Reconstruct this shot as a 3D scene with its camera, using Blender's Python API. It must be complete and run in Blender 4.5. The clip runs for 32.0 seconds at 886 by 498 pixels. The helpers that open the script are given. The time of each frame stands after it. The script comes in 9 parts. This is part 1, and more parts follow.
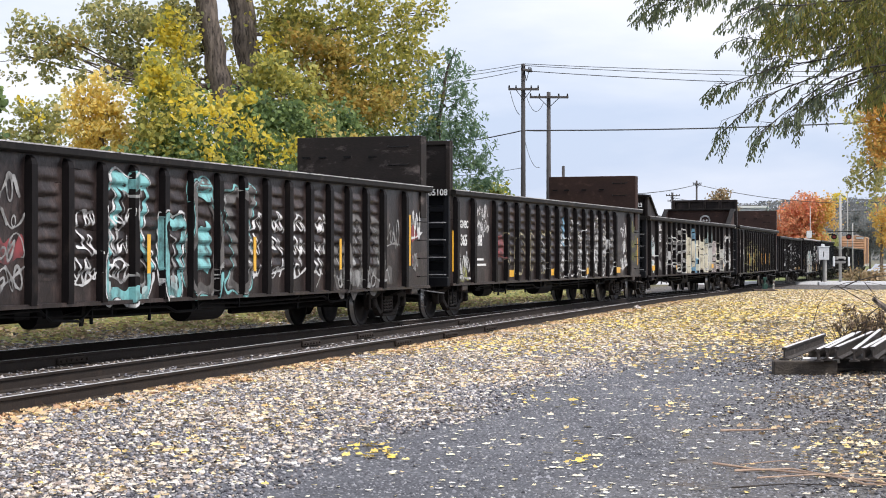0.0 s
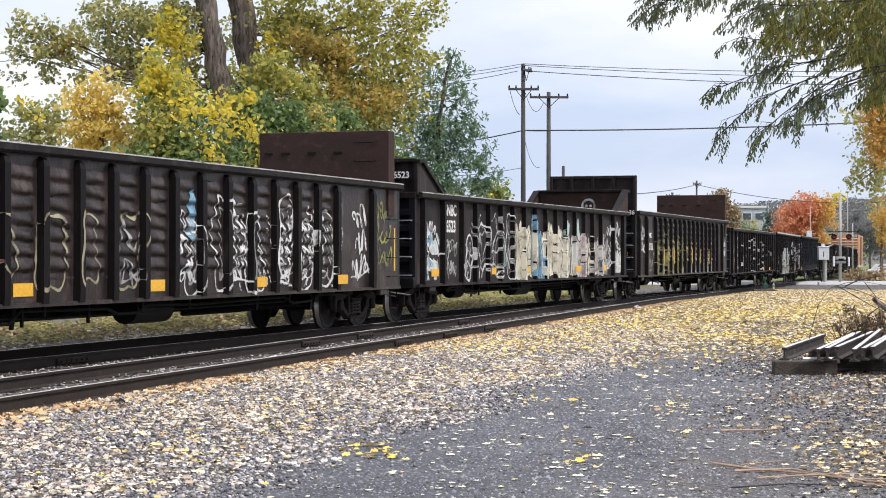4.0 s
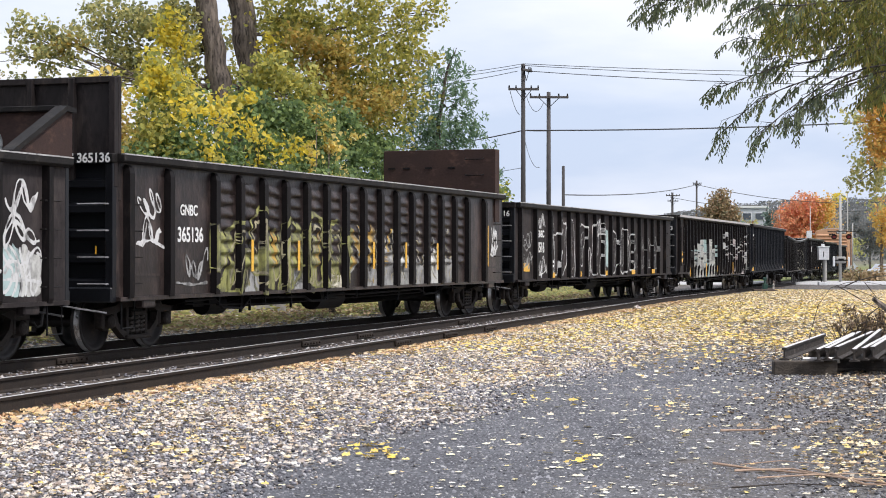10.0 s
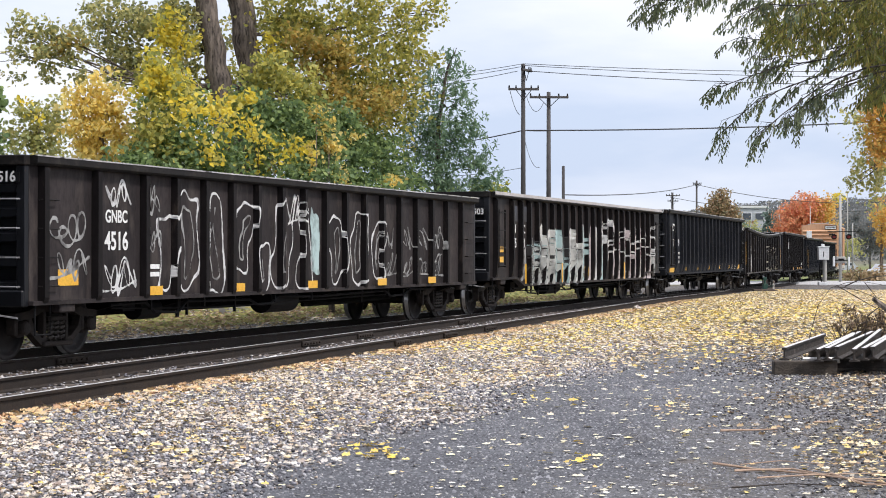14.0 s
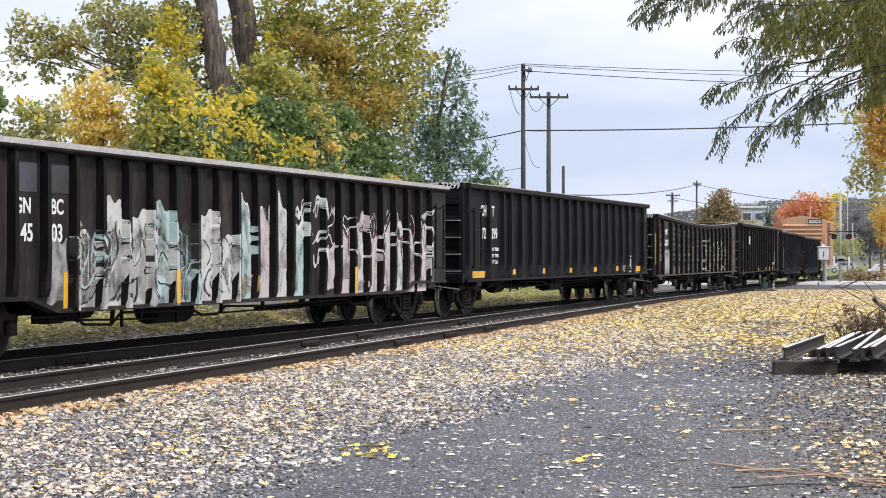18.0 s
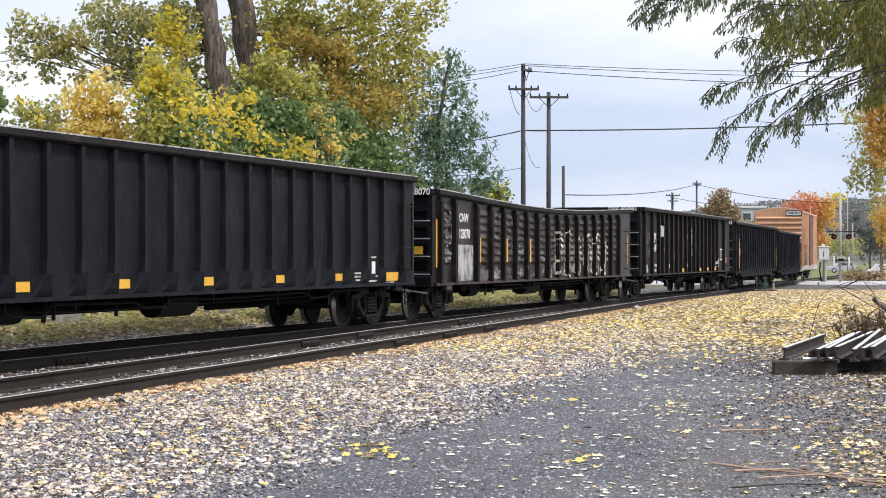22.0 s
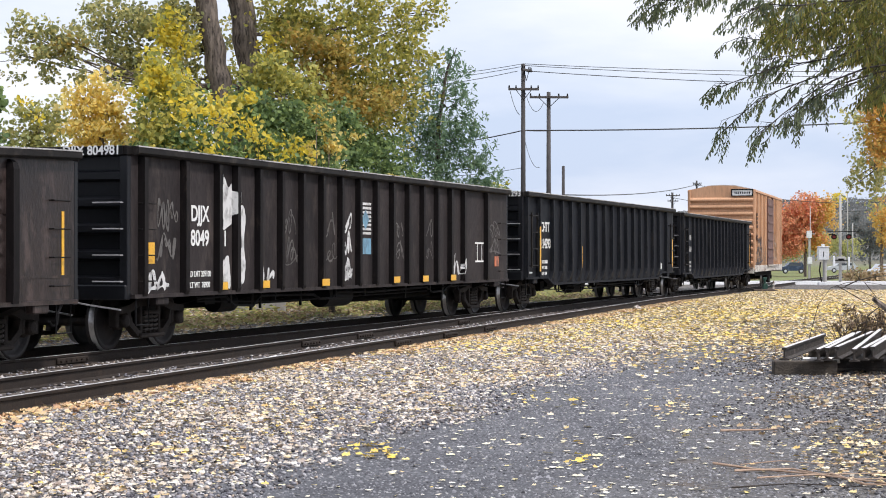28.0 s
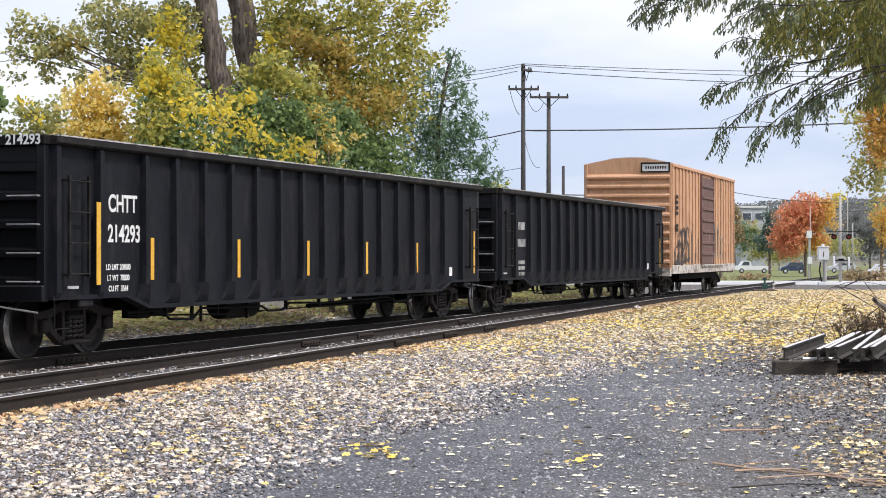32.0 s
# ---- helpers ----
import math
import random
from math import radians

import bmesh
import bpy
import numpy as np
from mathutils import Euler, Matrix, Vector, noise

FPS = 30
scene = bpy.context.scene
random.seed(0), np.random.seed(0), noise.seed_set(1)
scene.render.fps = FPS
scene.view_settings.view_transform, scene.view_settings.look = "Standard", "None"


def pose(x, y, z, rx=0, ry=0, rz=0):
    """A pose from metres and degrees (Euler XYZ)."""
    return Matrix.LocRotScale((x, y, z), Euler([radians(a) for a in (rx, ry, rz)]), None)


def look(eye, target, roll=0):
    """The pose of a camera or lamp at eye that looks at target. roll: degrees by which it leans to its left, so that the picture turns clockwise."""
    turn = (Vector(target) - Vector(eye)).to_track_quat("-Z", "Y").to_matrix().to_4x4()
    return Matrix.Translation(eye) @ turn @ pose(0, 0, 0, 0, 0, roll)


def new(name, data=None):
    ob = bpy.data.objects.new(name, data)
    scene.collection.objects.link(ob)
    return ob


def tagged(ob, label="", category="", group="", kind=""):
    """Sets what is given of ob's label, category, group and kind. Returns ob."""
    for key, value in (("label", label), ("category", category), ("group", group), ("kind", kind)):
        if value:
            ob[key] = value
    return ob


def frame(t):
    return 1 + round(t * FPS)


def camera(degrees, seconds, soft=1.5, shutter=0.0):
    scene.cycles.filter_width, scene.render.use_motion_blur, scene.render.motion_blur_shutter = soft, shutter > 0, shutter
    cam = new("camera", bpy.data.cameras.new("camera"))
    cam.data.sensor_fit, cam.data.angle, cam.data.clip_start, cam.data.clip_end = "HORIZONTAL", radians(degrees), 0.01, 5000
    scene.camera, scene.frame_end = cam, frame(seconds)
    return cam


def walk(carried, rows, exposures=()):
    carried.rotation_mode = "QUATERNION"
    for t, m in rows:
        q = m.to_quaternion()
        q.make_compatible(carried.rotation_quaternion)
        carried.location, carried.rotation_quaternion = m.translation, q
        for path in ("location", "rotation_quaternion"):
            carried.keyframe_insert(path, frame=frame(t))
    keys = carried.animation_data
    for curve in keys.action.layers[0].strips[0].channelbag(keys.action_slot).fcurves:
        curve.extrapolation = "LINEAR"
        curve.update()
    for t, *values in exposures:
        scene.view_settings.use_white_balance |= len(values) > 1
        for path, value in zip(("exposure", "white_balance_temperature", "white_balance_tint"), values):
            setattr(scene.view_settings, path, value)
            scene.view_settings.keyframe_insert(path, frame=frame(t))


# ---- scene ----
from collections import defaultdict

# camera: stands still beside the siding, looking slightly up
EYE_Z = 1.486
cam = camera(27.73, 32.0, 1.0)
STILL = pose(0, 0, EYE_Z, 90.187, 0, 0)
walk(cam, [(0, STILL), (32, STILL)])
scene.view_settings.exposure = 0.48

# world: bright overcast, broken cloud over pale blue
SUN_EL, SUN_AZ = radians(55), radians(122)
world = bpy.data.worlds.new("overcast")
scene.world = world
world.use_nodes = True
wn, wl = world.node_tree.nodes, world.node_tree.links
wn.clear()
w_out = wn.new("ShaderNodeOutputWorld")
w_bg = wn.new("ShaderNodeBackground")
w_sky = wn.new("ShaderNodeTexSky")
w_sky.sky_type = "NISHITA"
w_sky.sun_disc = False
w_sky.sun_elevation, w_sky.sun_rotation = SUN_EL, SUN_AZ
w_sky.dust_density = 2.0
w_bg.inputs["Strength"].default_value = 0.12
w_co = wn.new("ShaderNodeTexCoord")
w_map = wn.new("ShaderNodeMapping")
w_map.inputs["Scale"].default_value = (1.3, 1.3, 5.0)
w_map.inputs["Location"].default_value = (0.35, 0.1, 0.25)
w_noi = wn.new("ShaderNodeTexNoise")
w_noi.inputs["Scale"].default_value = 2.2
w_noi.inputs["Detail"].default_value = 7
w_noi.inputs["Roughness"].default_value = 0.52
w_ramp = wn.new("ShaderNodeValToRGB")
w_ramp.color_ramp.elements[0].position, w_ramp.color_ramp.elements[1].position = 0.36, 0.66
w_ramp.color_ramp.elements[0].color = (3.95, 4.57, 5.9, 1)
w_ramp.color_ramp.elements[1].color = (6.7, 6.75, 7.25, 1)
w_mix = wn.new("ShaderNodeMix")
w_mix.data_type = "RGBA"
w_mix.inputs["Factor"].default_value = 0.9
wl.new(w_co.outputs["Generated"], w_map.inputs["Vector"])
wl.new(w_map.outputs["Vector"], w_noi.inputs["Vector"])
w_sep = wn.new("ShaderNodeSeparateXYZ")
w_low = wn.new("ShaderNodeMapRange")
w_low.inputs["From Min"].default_value, w_low.inputs["From Max"].default_value = 0.0, 0.13
w_low.inputs["To Min"].default_value, w_low.inputs["To Max"].default_value = -0.16, 0.05
w_add = wn.new("ShaderNodeMath")
wl.new(w_co.outputs["Generated"], w_sep.inputs[0])
wl.new(w_sep.outputs["Z"], w_low.inputs["Value"])
wl.new(w_noi.outputs["Fac"], w_add.inputs[0])
wl.new(w_low.outputs["Result"], w_add.inputs[1])
wl.new(w_add.outputs[0], w_ramp.inputs["Fac"])
wl.new(w_sky.outputs["Color"], w_mix.inputs["A"])
wl.new(w_ramp.outputs["Color"], w_mix.inputs["B"])
wl.new(w_mix.outputs["Result"], w_bg.inputs["Color"])
wl.new(w_bg.outputs["Background"], w_out.inputs["Surface"])

sun_data = bpy.data.lights.new("sun", "SUN")
sun_data.energy, sun_data.angle, sun_data.color = 2.7, radians(10), (1.0, 0.95, 0.93)
sun = new("sun", sun_data)
sun_dir = Vector((math.sin(SUN_AZ) * math.cos(SUN_EL), math.cos(SUN_AZ) * math.cos(SUN_EL), math.sin(SUN_EL)))
sun.matrix_basis = look(sun_dir * 60, (0, 0, 0))

# ---------------------------------------------------------------- materials


def surface(name, a, b, rough=0.8, metal=0.0, scale=6.0, fine=60.0, bump=0.3, spots=None, streak=1.0, vary=0.0, spec=0.5, spot_at=(0.55, 0.7), spot_scale=None):
    """Two colours mixed by a broad noise, a fine grain, relief, an optional third colour in patches, and a shift from object to object."""
    m = bpy.data.materials.new(name)
    m.use_nodes = True
    n, l = m.node_tree.nodes, m.node_tree.links
    bs = n["Principled BSDF"]
    co = n.new("ShaderNodeTexCoord")
    mp = n.new("ShaderNodeMapping")
    mp.inputs["Scale"].default_value = (1, 1, 1.0 / streak)
    info = n.new("ShaderNodeObjectInfo")
    off = n.new("ShaderNodeVectorMath")
    off.operation = "MULTIPLY_ADD"
    off.inputs[1].default_value = (1, 1, 1)
    sc = n.new("ShaderNodeVectorMath")
    sc.operation = "SCALE"
    sc.inputs[0].default_value = (31.0, 17.0, 11.0)
    l.new(info.outputs["Random"], sc.inputs["Scale"])
    l.new(co.outputs["Object"], off.inputs[0])
    l.new(sc.outputs["Vector"], off.inputs[2])
    l.new(off.outputs["Vector"], mp.inputs["Vector"])

    def noi(s, d=5, r=0.6):
        q = n.new("ShaderNodeTexNoise")
        q.inputs["Scale"].default_value, q.inputs["Detail"].default_value, q.inputs["Roughness"].default_value = s, d, r
        l.new(mp.outputs["Vector"], q.inputs["Vector"])
        return q

    def ramp(src, lo, hi):
        q = n.new("ShaderNodeMapRange")
        q.inputs["From Min"].default_value, q.inputs["From Max"].default_value = lo, hi
        l.new(src, q.inputs["Value"])
        return q.outputs["Result"]

    def mix(f, x, y):
        q = n.new("ShaderNodeMix")
        q.data_type = "RGBA"
        if isinstance(f, float):
            q.inputs["Factor"].default_value = f
        else:
            l.new(f, q.inputs["Factor"])
        for s, v in (("A", x), ("B", y)):
            if isinstance(v, tuple):
                q.inputs[s].default_value = (*v, 1)
            else:
                l.new(v, q.inputs[s])
        return q.outputs["Result"]

    broad, grain = noi(scale), noi(fine, 3)
    col = mix(ramp(broad.outputs["Fac"], 0.3, 0.7), a, b)
    dark = tuple(c * 0.6 for c in a)
    col = mix(ramp(grain.outputs["Fac"], 0.45, 0.95), col, dark)
    if spots:
        sp = noi(spot_scale or scale * 2.3, 8, 0.7)
        col = mix(ramp(sp.outputs["Fac"], *spot_at), col, spots)
    if vary:
        hs = n.new("ShaderNodeHueSaturation")
        l.new(col, hs.inputs["Color"])
        l.new(ramp(info.outputs["Random"], 0.0, 1.0), hs.inputs["Value"])
        hs.inputs["Value"].default_value = 1
        v = n.new("ShaderNodeMapRange")
        v.inputs["To Min"].default_value, v.inputs["To Max"].default_value = 1 - vary, 1 + vary
        l.new(info.outputs["Random"], v.inputs["Value"])
        l.new(v.outputs["Result"], hs.inputs["Value"])
        col = hs.outputs["Color"]
    l.new(col, bs.inputs["Base Color"])
    bs.inputs["Metallic"].default_value = metal
    bs.inputs["Specular IOR Level"].default_value = spec
    rr = n.new("ShaderNodeMapRange")
    rr.inputs["To Min"].default_value, rr.inputs["To Max"].default_value = max(rough - 0.12, 0.05), min(rough + 0.12, 1)
    l.new(broad.outputs["Fac"], rr.inputs["Value"])
    l.new(rr.outputs["Result"], bs.inputs["Roughness"])
    if bump:
        bp = n.new("ShaderNodeBump")
        bp.inputs["Strength"].default_value, bp.inputs["Distance"].default_value = bump, 0.02
        l.new(grain.outputs["Fac"], bp.inputs["Height"])
        l.new(bp.outputs["Normal"], bs.inputs["Normal"])
    return m


def leafy(name, colours, through_light=0.35, rough=0.6):
    """Leaves: each island takes a colour of its own from the list; some light passes through."""
    m = bpy.data.materials.new(name)
    m.use_nodes = True
    n, l = m.node_tree.nodes, m.node_tree.links
    bs = n["Principled BSDF"]
    geo = n.new("ShaderNodeNewGeometry")
    rp = n.new("ShaderNodeValToRGB")
    els = rp.color_ramp.elements
    for i, c in enumerate(colours):
        p = i / max(len(colours) - 1, 1)
        if i == 0:
            e = els[0]
        elif i == len(colours) - 1:
            e = els[-1]
        else:
            e = els.new(p)
        e.position, e.color = p, (*c, 1)
    l.new(geo.outputs["Random Per Island"], rp.inputs["Fac"])
    l.new(rp.outputs["Color"], bs.inputs["Base Color"])
    bs.inputs["Roughness"].default_value = rough
    bs.inputs["Specular IOR Level"].default_value = 0.25
    if through_light:
        tr = n.new("ShaderNodeBsdfTranslucent")
        l.new(rp.outputs["Color"], tr.inputs["Color"])
        mx = n.new("ShaderNodeMixShader")
        mx.inputs[0].default_value = through_light
        l.new(bs.outputs["BSDF"], mx.inputs[1])
        l.new(tr.outputs["BSDF"], mx.inputs[2])
        l.new(mx.outputs["Shader"], n["Material Output"].inputs["Surface"])
    return m


def spray(name, c, cover=0.5, scale=3.0):
    """Weathered spray paint: worn off in patches, so that the steel shows through."""
    m = bpy.data.materials.new(name)
    m.use_nodes = True
    n, l = m.node_tree.nodes, m.node_tree.links
    bs = n["Principled BSDF"]
    co = n.new("ShaderNodeTexCoord")
    mp = n.new("ShaderNodeMapping")
    mp.inputs["Scale"].default_value = (1, 1, 0.7)
    l.new(co.outputs["Object"], mp.inputs["Vector"])
    q = n.new("ShaderNodeTexNoise")
    q.inputs["Scale"].default_value, q.inputs["Detail"].default_value, q.inputs["Roughness"].default_value = scale * 0.8, 7, 0.66
    l.new(mp.outputs["Vector"], q.inputs["Vector"])
    rg = n.new("ShaderNodeMapRange")
    rg.inputs["From Min"].default_value, rg.inputs["From Max"].default_value = 0.64 - 0.36 * cover, 0.86 - 0.36 * cover
    l.new(q.outputs["Fac"], rg.inputs["Value"])
    mx = n.new("ShaderNodeMix")
    mx.data_type = "RGBA"
    mx.inputs["A"].default_value = (0.035, 0.031, 0.029, 1)
    mx.inputs["B"].default_value = (*c, 1)
    l.new(rg.outputs["Result"], mx.inputs["Factor"])
    l.new(mx.outputs["Result"], bs.inputs["Base Color"])
    bs.inputs["Roughness"].default_value = 0.6
    return m


L_OLIVE = leafy("leaves_olive", [(0.17, 0.2, 0.07), (0.4, 0.4, 0.11), (0.62, 0.55, 0.14), (0.27, 0.31, 0.1), (0.72, 0.6, 0.15), (0.22, 0.26, 0.1)], 0.55)
L_BRONZE = leafy("leaves_bronze", [(0.42, 0.3, 0.1), (0.62, 0.42, 0.11), (0.32, 0.3, 0.1), (0.7, 0.5, 0.13), (0.5, 0.44, 0.13), (0.22, 0.22, 0.08)], 0.55)
L_YELLOW = leafy("leaves_yellow", [(0.82, 0.6, 0.05), (0.86, 0.71, 0.1), (0.72, 0.56, 0.07), (0.86, 0.74, 0.2), (0.46, 0.42, 0.1)], 0.55)
L_GREYOLIVE = leafy("leaves_grey_olive", [(0.2, 0.23, 0.12), (0.4, 0.42, 0.19), (0.6, 0.54, 0.22), (0.3, 0.34, 0.16), (0.68, 0.58, 0.22), (0.24, 0.27, 0.14)], 0.5)
# darker greens for the inner leaves: crown shade put into their colour
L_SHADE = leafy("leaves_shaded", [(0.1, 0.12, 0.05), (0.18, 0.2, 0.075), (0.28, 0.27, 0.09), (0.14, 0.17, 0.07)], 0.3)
L_GOLD = leafy("leaves_gold", [(0.86, 0.66, 0.17), (0.88, 0.75, 0.27), (0.8, 0.6, 0.18), (0.88, 0.78, 0.36), (0.66, 0.55, 0.2), (0.87, 0.68, 0.18)], 0.55)
L_LIME = leafy("leaves_lime", [(0.78, 0.62, 0.07), (0.56, 0.5, 0.09), (0.84, 0.68, 0.1), (0.32, 0.36, 0.1), (0.72, 0.6, 0.09), (0.82, 0.64, 0.07)], 0.55)
L_GREEN = leafy("leaves_green", [(0.078, 0.12, 0.06), (0.2, 0.29, 0.115), (0.3, 0.39, 0.14), (0.11, 0.185, 0.092), (0.36, 0.45, 0.16)], 0.5)
L_MIX = leafy("leaves_mixed", [(0.15, 0.225, 0.0875), (0.25, 0.312, 0.1), (0.84, 0.725, 0.125), (0.188, 0.263, 0.1), (0.4, 0.4, 0.112), (0.163, 0.25, 0.1)], 0.5)
L_PALE = leafy("leaves_pale", [(0.38, 0.42, 0.18), (0.56, 0.52, 0.2), (0.31, 0.36, 0.17), (0.65, 0.56, 0.22)], 0.5)
L_BLUEGREEN = leafy("leaves_blue_green", [(0.135, 0.215, 0.135), (0.19, 0.285, 0.17), (0.24, 0.34, 0.2), (0.155, 0.25, 0.17), (0.3, 0.38, 0.235)], 0.5)
L_LOCUST = leafy("leaves_locust", [(0.09, 0.12, 0.075), (0.15, 0.19, 0.1), (0.22, 0.25, 0.13), (0.12, 0.15, 0.09), (0.26, 0.26, 0.13)], 0.4)
L_LOCUST_INNER = leafy("leaves_locust_inner", [(0.1, 0.11, 0.035), (0.17, 0.185, 0.045), (0.26, 0.25, 0.055), (0.08, 0.1, 0.035), (0.36, 0.28, 0.07), (0.15, 0.2, 0.055)], 0.45)
L_RED = leafy("leaves_red", [(0.76, 0.29, 0.17), (0.8, 0.37, 0.2), (0.68, 0.27, 0.17), (0.8, 0.45, 0.23), (0.5, 0.25, 0.15)], 0.4)
L_ORANGE = leafy("leaves_orange", [(0.78, 0.42, 0.1), (0.78, 0.54, 0.14), (0.66, 0.34, 0.1), (0.75, 0.58, 0.2), (0.42, 0.36, 0.12)], 0.45)
L_RUST = leafy("leaves_rust", [(0.3, 0.22, 0.13), (0.4, 0.25, 0.15), (0.22, 0.2, 0.12), (0.45, 0.32, 0.17), (0.2, 0.21, 0.13)], 0.3)
L_FIR = leafy("leaves_fir", [(0.11, 0.16, 0.14), (0.14, 0.2, 0.17), (0.17, 0.22, 0.19)], 0.15)
# grey-blue tint: distance haze mixed into these leaf colours
L_HILL = leafy("leaves_hillside_haze", [(0.18, 0.205, 0.215), (0.2, 0.21, 0.205), (0.165, 0.195, 0.205), (0.23, 0.21, 0.19), (0.185, 0.205, 0.21), (0.245, 0.22, 0.19)], 0.6)
L_DEAD = leafy("leaves_dead_brush", [(0.1, 0.07, 0.05), (0.2, 0.14, 0.09), (0.3, 0.22, 0.13), (0.14, 0.1, 0.07), (0.42, 0.32, 0.16)], 0.1)
L_BRUSH = leafy("leaves_brush", [(0.364, 0.252, 0.14), (0.476, 0.35, 0.21), (0.28, 0.21, 0.126), (0.42, 0.35, 0.168)], 0.2)

